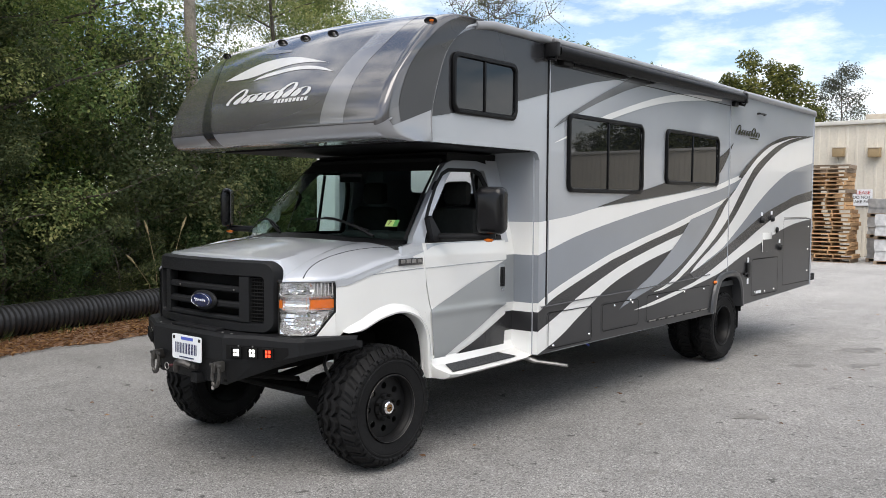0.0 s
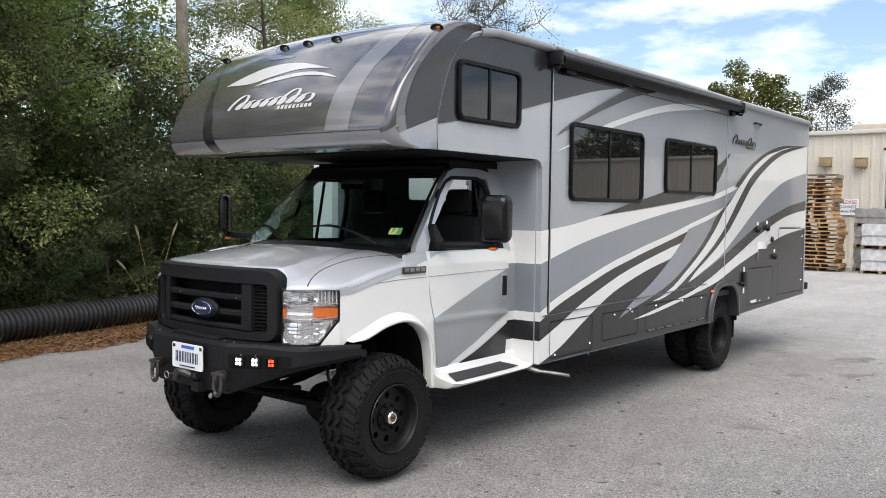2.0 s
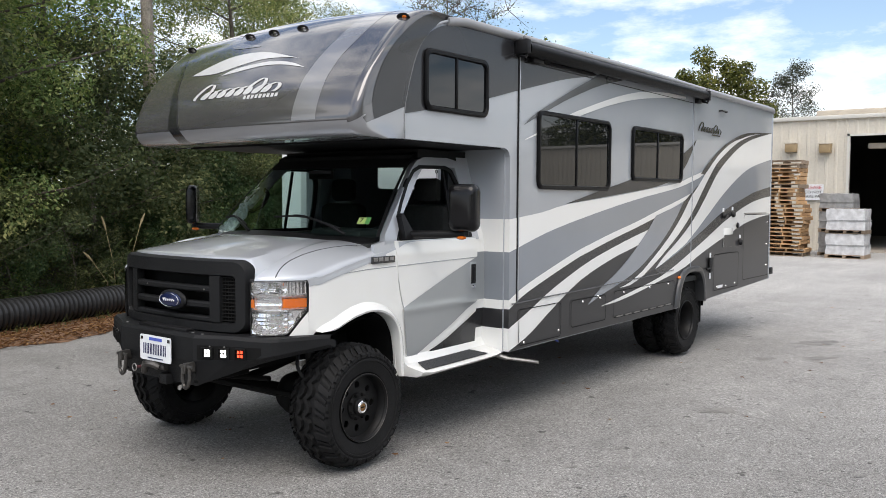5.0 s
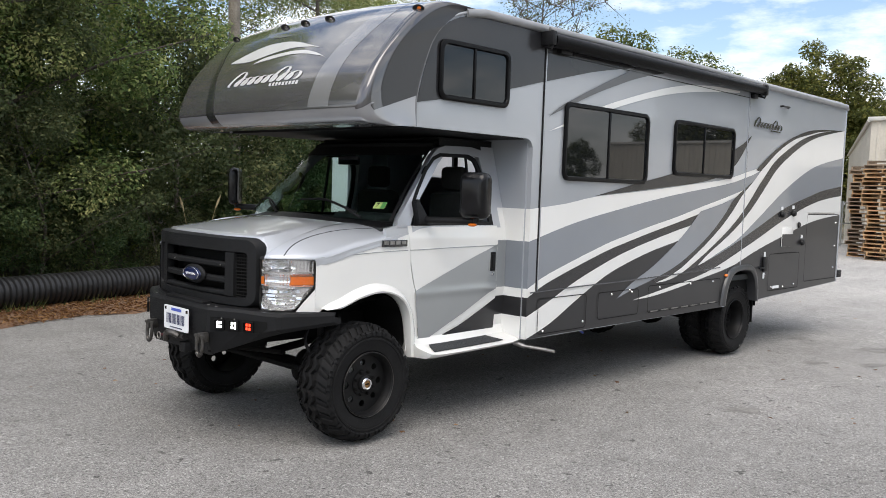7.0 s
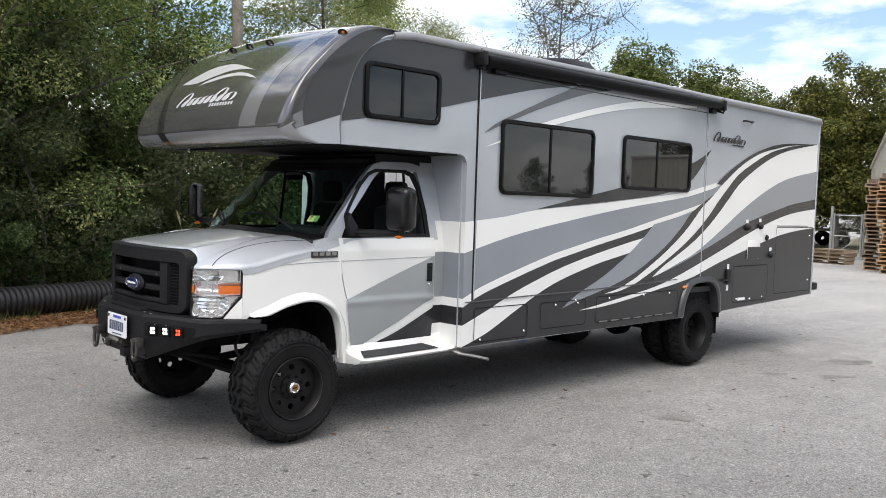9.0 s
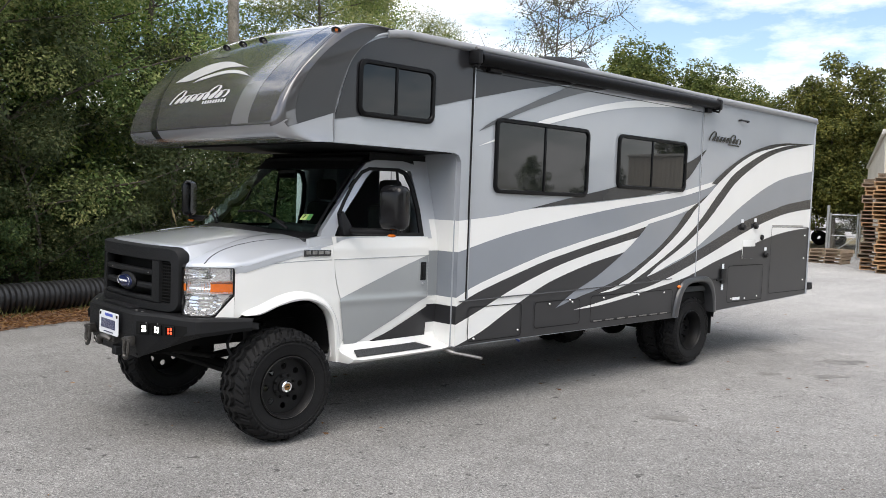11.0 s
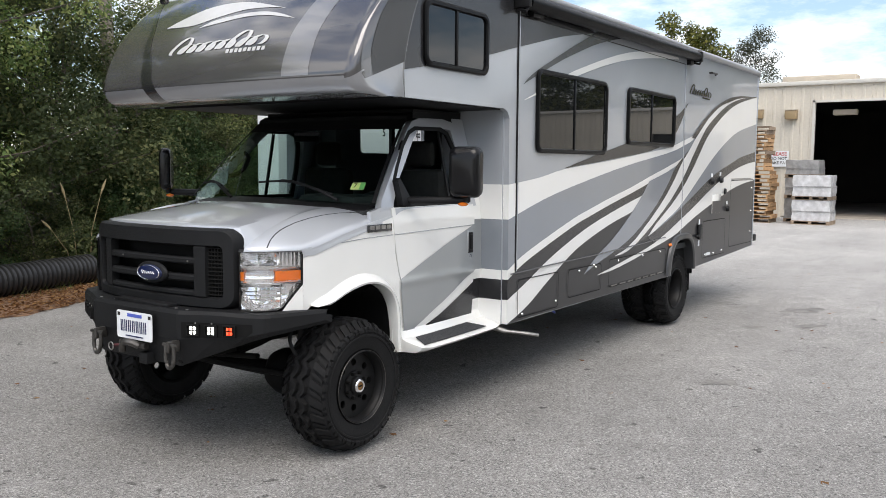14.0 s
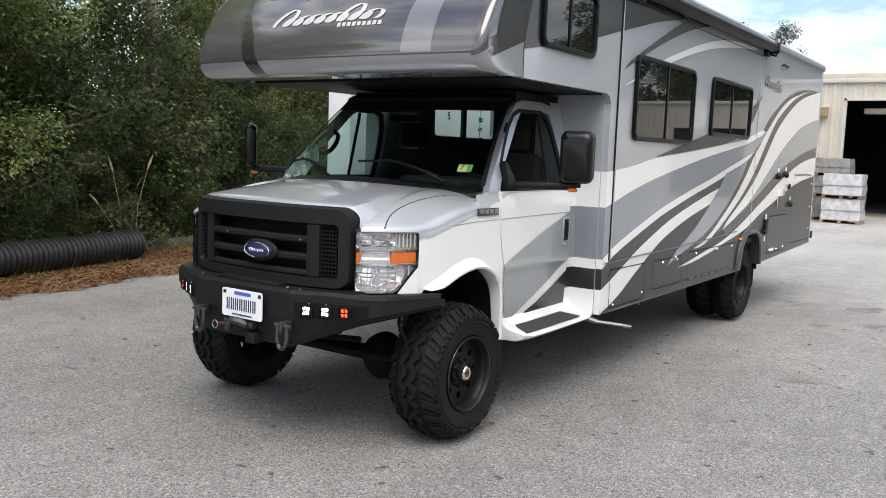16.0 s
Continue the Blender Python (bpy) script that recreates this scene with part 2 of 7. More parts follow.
def tube(bm, pts, r, seg=10, ends=True):
    pts = [Vector(p) for p in pts]
    rings = []
    up = Vector((0, 0, 1))
    for i, p in enumerate(pts):
        d = (pts[min(i + 1, len(pts) - 1)] - pts[max(i - 1, 0)]).normalized()
        ref = up if abs(d.z) < 0.95 else Vector((1, 0, 0))
        s = d.cross(ref).normalized()
        t = s.cross(d)
        rr = r[i] if isinstance(r, (list, tuple)) else r
        rings.append([p + rr * (math.cos(a) * s + math.sin(a) * t) for a in (2 * math.pi * k / seg for k in range(seg))])
    return loft(bm, rings, around=True, ends=ends)


def lathe(bm, profile, centre, axis="y", seg=32, close=False):
    """Turns (radius, along) pairs about an axis through centre."""
    cx, cy, cz = centre
    rings = []
    for k in range(seg):
        a = 2 * math.pi * k / seg
        c, s = math.cos(a), math.sin(a)
        if axis == "y":
            rings.append([(cx + r * c, cy + h, cz + r * s) for r, h in profile])
        elif axis == "x":
            rings.append([(cx + h, cy + r * c, cz + r * s) for r, h in profile])
        else:
            rings.append([(cx + r * c, cy + r * s, cz + h) for r, h in profile])
    return loft(bm, rings, closed=True, around=close)


def rrect(x0, x1, z0, z1, r, n=6):
    """A rounded rectangle as a loop of (x, z)."""
    out = []
    for cx, cz, a0 in ((x1 - r, z1 - r, 0), (x0 + r, z1 - r, 90), (x0 + r, z0 + r, 180), (x1 - r, z0 + r, 270)):
        out += [(cx + r * math.cos(radians(a0 + 90 * k / n)), cz + r * math.sin(radians(a0 + 90 * k / n))) for k in range(n + 1)]
    return out


def words(name, text, size, m, material, parent, depth=0.002, shear=0.0, align="CENTER", label=""):
    """Lettering in the built-in font, as a mesh."""
    cu = bpy.data.curves.new(name, "FONT")
    cu.body, cu.size, cu.extrude, cu.shear, cu.align_x, cu.align_y = text, size, depth, shear, align, "CENTER"
    tmp = bpy.data.objects.new(name, cu)
    scene.collection.objects.link(tmp)
    me = bpy.data.meshes.new_from_object(tmp.evaluated_get(bpy.context.evaluated_depsgraph_get()))
    bpy.data.objects.remove(tmp)
    me.transform(m)
    me.materials.clear()
    me.materials.append(material)
    ob = new(name, me)
    ob.parent = parent
    if label:
        ob["label"] = label
    return ob


# ---- motorhome ----
CY = 1.19  # middle of the vehicle
W2 = 2 * CY
rv = thing("motorhome", "grey and white lifted motorhome with swoosh graphics parked on asphalt", "motorhome", 4.0, CY, 0)
inv = rv.matrix_world.inverted()


def rv_part(name, bm, material, label="", smooth=True, parent=None):
    """A part modelled in world coordinates, kept in place under the motorhome or one of its parts."""
    bmesh.ops.transform(bm, matrix=inv, verts=bm.verts[:])
    return part(name, bm, material, parent or rv, label, smooth)


def mirrored(bm):
    """The same mesh on the other side of the vehicle."""
    b2 = bm.copy()
    for v in b2.verts:
        v.co.y = W2 - v.co.y
    return b2


def pair(name, bm, material, label="", smooth=True, parents=(None, None)):
    b2 = mirrored(bm)
    return rv_part(name, bm, material, label, smooth, parents[0]), rv_part(name, b2, material, label, smooth, parents[1])


# coach shell: driver wall, passenger wall with a window, roof, floor, rear and front walls
X0 = 1.60
TRIM = [(0.23, 2.24), (0.23, 2.45), (0.29, 2.67), (0.39, 2.89), (0.55, 3.04), (0.71, 3.11), (0.86, 3.13)]


def wall_outline():
    """Side of the coach in x and z, from the cab-over's trim line round to the rear."""
    arch = [(5.62 + 0.43 * math.cos(radians(a)), 0.60 + 0.43 * math.sin(radians(a))) for a in range(180, -1, -15)]
    notch = [(X0, 0.57), (X0, 2.17), (X0 - 0.03, 2.22), (X0 - 0.08, 2.24)]
    rear = [(8.54, 0.69), (8.54, 3.09), (8.50, 3.13)]
    return smooth_line(TRIM, 14)[::-1] + notch[::-1] + [(5.19, 0.585)] + arch[1:-1] + [(6.05, 0.605)] + rear


def side_wall(y, inward, bite=None):
    bm = bmesh.new()
    loop = wall_outline()
    edges = []
    for pts in [loop] + ([bite] if bite else []):
        vs = [bm.verts.new((x, y, z)) for x, z in pts]
        edges += [bm.edges.new((vs[i], vs[(i + 1) % len(vs)])) for i in range(len(vs))]
    bmesh.ops.triangle_fill(bm, edges=edges, use_beauty=True)
    return thick(bm, 0.045, (0, inward, 0))


coach = rv_part("coach_wall", side_wall(0.0, 1), M_LIGHT, "silver-grey painted fibreglass side wall", False)
rv_part("coach_wall", side_wall(W2, -1, rrect(2.60, 3.70, 1.93, 2.30, 0.05)), M_LIGHT, "silver-grey painted fibreglass side wall", False)

bm = bmesh.new()
rings = []
for x, dz in ((0.80, 0.0), (0.95, 0.02), (1.6, 0.03), (8.3, 0.03), (8.5, 0.015), (8.56, -0.03)):
    ring = []
    for k in range(21):
        u = -1 + 2 * k / 20
        ring.append((x, CY + u * (CY + 0.012), 3.145 + dz + 0.10 * (1 - abs(u) ** 3.5)))
    rings.append(ring)
loft(bm, rings)
thick(bm, 0.04, (0, 0, -1))
rv_part("roof", bm, M_ROOF, "pale roof membrane")
rv_part("rear_wall", boxed(8.50, 8.545, 0.045, W2 - 0.045, 0.68, 3.12), M_LIGHT, "", False)
rv_part("coach_floor", boxed(1.62, 8.5, 0.05, W2 - 0.05, 0.86, 0.92), M_INTERIOR, "", False)
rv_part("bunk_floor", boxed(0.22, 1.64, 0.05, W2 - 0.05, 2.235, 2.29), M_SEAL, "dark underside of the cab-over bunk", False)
rv_part("partition", boxed(3.95, 4.0, 0.05, W2 - 0.05, 0.92, 3.1), M_INTERIOR, "", False)
for lo, hi in ((0.045, 0.34), (W2 - 0.34, W2 - 0.045)):
    rv_part("front_wall", boxed(X0 - 0.02, X0 + 0.03, lo, hi, 0.57, 2.235), M_LIGHT, "", False)
for lo, hi in ((0.34, 0.62), (W2 - 0.62, W2 - 0.34)):
    rv_part("front_wall", boxed(X0 - 0.017, X0 + 0.03, lo, hi, 1.45, 2.235), M_LIGHT, "", False)
# gutter rail along the roof edge
bm = bmesh.new()
tube(bm, [(0.74, 0.0, 3.115), (0.95, -0.012, 3.142), (4.4, -0.012, 3.150), (6.0, -0.012, 3.136), (8.5, -0.012, 3.132), (8.55, 0.0, 3.10)], 0.034, 12)
pair("roof_gutter", bm, M_GREYRAIL, "grey rounded gutter rail")
rv_part("rear_corner_trim", boxed(8.515, 8.555, -0.012, 0.02, 0.69, 3.10, 0.006), M_LIGHT, "")

# front cap of the cab-over
PROFILE = [(-0.02, 2.225), (-0.20, 2.24), (-0.265, 2.30), (-0.275, 2.37), (-0.235, 2.49), (-0.145, 2.66), (0.03, 2.87), (0.26, 3.07), (0.48, 3.16), (0.80, 3.165)]


CAP_F, CAP_T = smooth_line(PROFILE, 41), smooth_line(TRIM, 41)


def cap_point(v, u):
    """Front cap surface. v: 0 at the bottom lip to 1 at the roof; u: -1 driver side to 1 passenger side.
    In plan it runs straight to a round corner, then back along the side to the trim."""
    (xf, zf), (xt, zt) = CAP_F[round(v * 40)], CAP_T[round(v * 40)]
    a = abs(u)
    half = CY + 0.052 - 0.035 * max(0.0, v - 0.6) / 0.4
    depth = xt + 0.02 - xf
    r = min(0.075, depth * 0.7)
    crown = 0.07 * max(0.0, v - 0.7) / 0.3
    if a <= 0.86:
        f = a / 0.86
        x, y, k = xf - 0.05 * (1 - f * f), (half - r) * f, 0.0
        z = zf + crown * (1 - f * f)
    elif a <= 0.96:
        t = (a - 0.86) / 0.10 * math.pi / 2
        x, y, k = xf + r * (1 - math.cos(t)), half - r + r * math.sin(t), 0.25 * (1 - math.cos(t))
        z = zf + (zt - zf) * k
    else:
        f = (a - 0.96) / 0.04
        x, y, k = xf + r + (depth - r) * f, half - 0.03 * f, 0.25 + 0.75 * f
        z = zf + (zt - zf) * k
    return Vector((x, CY + math.copysign(y, u), z))


def script_mark(place, depth, out, material, label, parent):
    """A mark drawn as one looping pen ribbon: place(a, h) gives the point at a along and h up the mark."""
    bm = bmesh.new()
    loops = 9
    rows = []
    for k in range(loops * 14 + 1):
        t = k / 14
        tall = 1.0 if t < 1 else (0.95 if 6 <= t < 7 else 0.55)
        w = 2 * math.pi * t
        a = 0.05 + 0.90 * t / loops - 0.046 * math.sin(w)
        h = tall * (0.5 - 0.5 * math.cos(w))
        a += 0.10 * h
        rows.append([Vector(place(a - 0.019, h + 0.02)) + Vector(out) * (0.0002 * (k % 7)), Vector(place(a + 0.019, h - 0.02)) + Vector(out) * (0.0002 * (k % 7))])
    loft(bm, rows)
    thick(bm, depth, out)
    rv_part("script_mark", bm, material, label, False, parent)


SIDE_U = [-1, -0.98, -0.96, -0.945, -0.93, -0.915, -0.90, -0.885, -0.87]
US = SIDE_U + [-0.86 + 1.72 * k / 40 for k in range(41)] + [-u for u in SIDE_U[::-1]]


def cap_patch(v0, v1, u0f, u1f, lift, n=24, m=16):
    """A strip of the cap surface, lifted slightly off it; u0f and u1f give its edges by v."""
    bm = bmesh.new()
    rings = []
    for i in range(n + 1):
        v = v0 + (v1 - v0) * i / n
        v = round(v * 40) / 40
        ring = []
        for j in range(m + 1):
            u = u0f(v) + (u1f(v) - u0f(v)) * j / m
            p = cap_point(v, u)
            q = cap_point(min(1, v + 0.025), u) - cap_point(max(0, v - 0.025), u)
            r = cap_point(v, min(1, u + 0.02)) - cap_point(v, max(-1, u - 0.02))
            nrm = r.cross(q) if u <= 0.999 else Vector((0, 1, 0))
            nrm = nrm.normalized() if nrm.length > 1e-9 else Vector((-1, 0, 0))
            if nrm.dot(p - Vector((0.6, CY, 2.6))) < 0:
                nrm = -nrm
            ring.append(p + nrm * lift)
        if not rings or (Vector(rings[-1][0]) - ring[0]).length > 1e-5:
            rings.append(ring)
    return loft(bm, rings)


STRIPE_L = [(0.28, -0.505), (0.465, -0.50), (0.535, -0.50), (0.63, -0.523), (0.755, -0.572), (0.88, -0.60), (0.98, -0.62)]
STRIPE_R = [(0.28, -0.664), (0.455, -0.658), (0.52, -0.658), (0.616, -0.67), (0.735, -0.722), (0.88, -0.745), (0.98, -0.76)]
SLASH_L = [(0.1, 0.455), (0.30, 0.504), (0.465, 0.553), (0.61, 0.638), (0.75, 0.82)]
SLASH_R = [(0.1, 0.36), (0.29, 0.40), (0.46, 0.467), (0.62, 0.612), (0.75, 0.80)]


def between(table, x):
    return float(np.interp(x, [p[0] for p in table], [p[1] for p in table]))


bm = bmesh.new()
loft(bm, [[cap_point(v / 40, u) for u in US] for v in range(41)])
cap = rv_part("front_cap", bm, M_CAP, "metallic charcoal moulded front cap of the cab-over")
rv_part("cap_band", cap_patch(0.0, 0.275, lambda v: -0.998, lambda v: 0.998, 0.0015, 11, 200), M_CAPLIGHT, "lighter grey lower band", parent=cap)
rv_part("cap_stripe", cap_patch(0.30, 0.975, lambda v: between(STRIPE_R, v), lambda v: between(STRIPE_L, v), 0.0015, 27), M_CAPSTRIPE, "lighter grey stripe", parent=cap)
rv_part("cap_stripe", cap_patch(0.10, 0.75, lambda v: between(SLASH_R, v), lambda v: between(SLASH_L, v), 0.0018, 25), M_CAPDARK, "darker stripe", parent=cap)
for side in (-1, 1):
    bm = cap_patch(0.175, 0.97, lambda v: 0.967 * side, lambda v: 0.999 * side, 0.0032, 32, 17)
    rv_part("cap_side_panel", bm, M_DARK, "dark corner panel", parent=cap)
    bm = cap_patch(0.175, 0.30, lambda v: 0.967 * side, lambda v: (0.955 - 0.20 * (v - 0.175)) * side if v < 0.25 else 0.86 * side, 0.0028, 5, 17)
    rv_part("cap_corner", bm, M_CAP, "charcoal rounded corner", parent=cap)
bm = bmesh.new()
tube(bm, [(x + 0.005, -0.004, z) for x, z in smooth_line(TRIM, 30)], 0.012, 8)
pair("cap_trim", bm, M_LIGHT, "pale trim bead")
def cap_mark(v, u, out):
    """A point just off the cap, v and u interpolated finely."""
    k = v * 40
    i = int(k)
    p = cap_point(i / 40, u).lerp(cap_point(min(1, (i + 1) / 40), u), k - i)
    return p + Vector((-0.85, 0, 0.5)) * out


script_mark(lambda a, h: cap_mark(0.486 + 0.072 * h + 0.012 * a, 0.36 - 0.71 * a, 0.003), 0.0008, (-0.85, 0, 0.5), M_MARK, "pale slanted looping mark", cap)
for k in range(9):
    bm = bmesh.new()
    u0 = -0.10 - 0.030 * k
    loft(bm, [[cap_mark(v, u, 0.003) for u in (u0, u0 - 0.021)] for v in (0.470, 0.488)])
    rv_part("small_mark", bm, M_MARK, "small pale bar", False, cap)
SWOOSHES = (
    ([(0.504, 0.616), (0.382, 0.653), (0.253, 0.682), (0.088, 0.690), (-0.095, 0.679), (-0.37, 0.635)], [(0.504, 0.616), (0.278, 0.612), (0.094, 0.635), (-0.083, 0.651), (-0.273, 0.645), (-0.37, 0.635)]),
    ([(0.21, 0.597), (0.119, 0.620), (-0.053, 0.634), (-0.205, 0.634), (-0.346, 0.618), (-0.468, 0.591)], [(0.21, 0.597), (0.082, 0.607), (-0.114, 0.620), (-0.273, 0.615), (-0.419, 0.598), (-0.468, 0.591)]),
    ([(0.43, 0.860), (0.425, 0.805), (0.385, 0.757), (0.29, 0.722), (0.06, 0.715)], [(0.41, 0.860), (0.355, 0.79), (0.29, 0.752), (0.18, 0.732), (0.06, 0.722)]),
)
for up, lo in SWOOSHES:
    bm = bmesh.new()
    a, b = smooth_line(up, 20), smooth_line(lo, 20)
    loft(bm, [[cap_mark(v, u, 0.003) for u, v in c] for c in (a, b)])
    rv_part("cap_swoosh", bm, M_MARK if up[0][1] < 0.8 else M_CAPSTRIPE, "pale curved swoosh", True, cap)
# clearance lamps along the brow
for u in (-0.885, -0.185, 0.05, 0.26, 0.86):
    p = cap_point(0.785, u)
    bm = bmesh.new()
    bmesh.ops.create_uvsphere(bm, u_segments=12, v_segments=8, radius=1, matrix=Matrix.Translation(p + Vector((0.0, 0, 0.0))) @ pose(0, 0, 0, 0, -38, 0) @ Matrix.Diagonal((0.006, 0.058, 0.032, 1)))
    lamp = rv_part("clearance_lamp", bm, M_BLACK, "small dark marker lamp housing")
    bm = bmesh.new()
    bmesh.ops.create_uvsphere(bm, u_segments=8, v_segments=6, radius=1, matrix=Matrix.Translation(p + Vector((-0.003, -0.012, 0.003))) @ pose(0, 0, 0, 0, -38, 0) @ Matrix.Diagonal((0.007, 0.030, 0.016, 1)))
    rv_part("lens", bm, M_ORANGE if u == -0.885 else M_CHROME, "amber lens", parent=lamp)

# ---- graphics on the driver side: painted bands between shared curves ----
YD = -0.0045
E_UP = [(1.60, 1.665), (2.106, 1.718), (2.553, 1.786), (3.460, 1.862), (4.490, 1.962), (5.05, 2.02), (5.54, 2.115), (5.81, 2.17), (6.16, 2.268), (6.38, 2.345)]
E_LO = [(1.60, 1.395), (2.24, 1.55), (3.04, 1.69), (3.97, 1.83), (5.06, 1.965), (5.55, 2.057), (5.82, 2.122), (6.10, 2.23), (6.38, 2.345)]
G_UP = [(1.602, 1.002), (1.892, 1.117), (2.679, 1.337), (3.030, 1.415), (3.502, 1.510), (4.014, 1.603), (4.569, 1.720), (5.177, 1.842), (5.796, 1.994), (6.331, 2.257)]
G_LO = [(1.602, 0.924), (1.898, 1.047), (2.686, 1.271), (3.038, 1.350), (3.509, 1.447), (4.022, 1.544), (4.579, 1.656), (5.184, 1.797), (5.624, 1.924), (6.331, 2.257)]
H_LO = [(1.60, 0.765), (1.91, 0.88), (2.27, 1.025), (2.70, 1.165), (3.05, 1.262), (3.52, 1.365), (4.035, 1.465), (4.33, 1.518), (4.62, 1.60)]
I_LO = [(1.60, 0.575), (1.92, 0.68), (2.28, 0.85), (2.71, 1.04), (3.06, 1.148), (3.535, 1.261), (4.05, 1.354), (4.25, 1.40)]


def band(up, lo, n=28, y=YD):
    bm = bmesh.new()
    a, b = smooth_line(up, n), smooth_line(lo, n)
    mid = [tuple((np.array(p) + np.array(q)) / 2) for p, q in zip(a, b)]
    loft(bm, [[(x, y, z) for x, z in c] for c in (a, mid, b)])
    return bm


def paint(name, up, lo, material, label, y=YD, n=28):
    return rv_part(name, band(up, lo, n, y), material, label, False, coach)


A_LO = [(0.24, 2.41), (0.54, 2.465), (1.26, 2.61), (1.606, 2.694), (2.04, 2.796), (2.43, 2.886), (2.86, 2.962), (3.12, 3.004)]
A_UP = [(0.26, 2.43), (0.40, 2.86), (0.62, 3.05), (0.95, 3.11), (1.7, 3.11), (2.4, 3.10), (3.10, 3.0)]
paint("paint_band", A_UP, A_LO, M_DARK, "charcoal upper band")
paint("paint_band", E_UP, E_LO, M_WHITE, "white swoosh")
paint("paint_band", E_LO, G_UP, M_MID, "slate swoosh")
paint("paint_band", G_UP, G_LO, M_WHITE, "white swoosh")
paint("paint_band", G_LO[:7], H_LO, M_DARK, "charcoal swoosh")
paint("paint_band", H_LO, I_LO, M_WHITE, "white swoosh")
paint("paint_band", [(x, z) for x, z in I_LO], [(1.61, 0.572), (2.0, 0.58), (2.4, 0.58), (2.8, 0.582), (3.2, 0.582), (3.6, 0.583), (4.25, 0.584)], M_SKIRT, "charcoal lower skirt")
# sharp blades in the upper part
paint("paint_blade", [(1.788, 2.441), (1.95, 2.54), (2.25, 2.669), (2.65, 2.832), (2.862, 2.911), (3.037, 2.981), (3.14, 3.02)], [(1.788, 2.441), (2.03, 2.537), (2.452, 2.697), (2.871, 2.833), (3.093, 2.898), (3.326, 2.954), (3.70, 3.03)], M_BLADE, "dark slate blade", YD - 0.003)
paint("paint_blade", [(1.792, 2.317), (2.0, 2.392), (2.564, 2.592), (2.888, 2.685), (3.344, 2.803), (3.738, 2.89), (4.163, 2.958), (4.70, 3.0), (5.25, 3.01)], [(1.792, 2.317), (2.0, 2.374), (2.763, 2.596), (3.117, 2.688), (3.352, 2.744), (3.747, 2.824), (4.174, 2.888), (4.70, 2.945), (5.25, 2.99)], M_WHITE, "white blade", YD - 0.003)
paint("paint_blade", [(2.52, 1.79), (3.20, 1.92), (3.95, 2.06), (5.17, 2.35), (5.62, 2.54)], [(2.52, 1.79), (3.48, 1.875), (4.60, 1.99), (5.20, 2.16), (5.62, 2.54)], M_DARK, "charcoal blade", YD - 0.003)
# lower middle: dark skirt, slate sweep, dark and white slashes
L_LEFT = [(2.951, 0.828), (3.09, 0.909), (3.27, 0.992), (3.554, 1.10), (3.80, 1.217), (4.05, 1.354), (4.288, 1.505), (4.487, 1.658)]
M1_L = [(2.949, 0.829), (3.278, 0.912), (3.568, 0.973), (3.820, 1.033), (4.080, 1.111), (4.347, 1.219), (4.623, 1.354), (4.848, 1.486), (5.077, 1.650), (5.249, 1.798)]
M1_R = [(3.644, 0.941), (3.879, 0.983), (4.088, 1.050), (4.194, 1.089), (4.464, 1.214), (4.744, 1.353), (5.032, 1.521), (5.267, 1.688), (5.469, 1.856), (5.722, 2.011)]
W1_R = [(3.644, 0.941), (3.883, 0.954), (4.202, 1.031), (4.531, 1.160), (4.758, 1.259), (5.111, 1.428), (5.414, 1.605), (5.660, 1.788), (5.847, 1.948)]
S2_U = [(5.852, 1.945), (6.107, 2.15), (6.312, 2.288), (6.604, 2.42), (6.987, 2.565), (7.316, 2.651), (7.754, 2.729), (8.30, 2.79)]
M3_L = W1_R[2:] + S2_U[1:]
M3_R = [(4.486, 1.077), (4.709, 1.196), (5.002, 1.319), (5.307, 1.458), (5.619, 1.634), (5.873, 1.813), (6.10, 1.99), (6.334, 2.168), (6.696, 2.355), (7.163, 2.54), (7.673, 2.67), (8.50, 2.80)]
P_UP = [(4.484, 1.077), (4.658, 1.113), (5.078, 1.221), (5.524, 1.353), (5.927, 1.480), (6.652, 1.710), (7.469, 1.882), (7.822, 1.949), (8.508, 2.029)]
Q_UP = [(3.234, 0.796), (3.584, 0.839), (4.107, 0.908), (4.386, 0.945), (4.675, 0.996), (4.974, 1.066), (5.285, 1.152), (5.950, 1.349), (6.678, 1.574), (7.492, 1.769), (8.033, 1.850), (8.518, 1.893)]
Q_LO = [(3.236, 0.795), (3.59, 0.809), (4.115, 0.868), (4.683, 0.95), (4.989, 0.992), (5.306, 1.045), (5.50, 1.093), (5.975, 1.218), (6.717, 1.379), (7.369, 1.511), (7.902, 1.582), (8.51, 1.63)]
O_UP = [(4.484, 1.077), (4.657, 1.116), (4.953, 1.204), (5.326, 1.315), (5.646, 1.456), (6.045, 1.652), (6.465, 1.863), (6.915, 2.057), (7.399, 2.225), (7.837, 2.322), (8.501, 2.421)]
S1_U = [(5.773, 2.147), (5.971, 2.258), (6.149, 2.351), (6.507, 2.506), (6.812, 2.606), (7.218, 2.702), (7.656, 2.755), (8.223, 2.785)]
S1_L = [(5.90, 2.14), (5.99, 2.19), (6.37, 2.40), (6.819, 2.57), (7.313, 2.67), (7.626, 2.722), (8.223, 2.78)]
paint("paint_band", I_LO[-1:] + [(4.36, 1.43), (4.5, 1.45), (4.7, 1.3), (5.0, 1.2), (5.15, 1.12), (5.178, 1.1)], [(4.25, 0.584), (4.36, 0.584), (4.5, 0.584), (4.7, 0.585), (5.0, 0.585), (5.1, 0.585), (5.18, 0.62)], M_SKIRT, "charcoal lower skirt")
paint("paint_band", L_LEFT, M1_L, M_MID, "slate sweep", YD - 0.003)
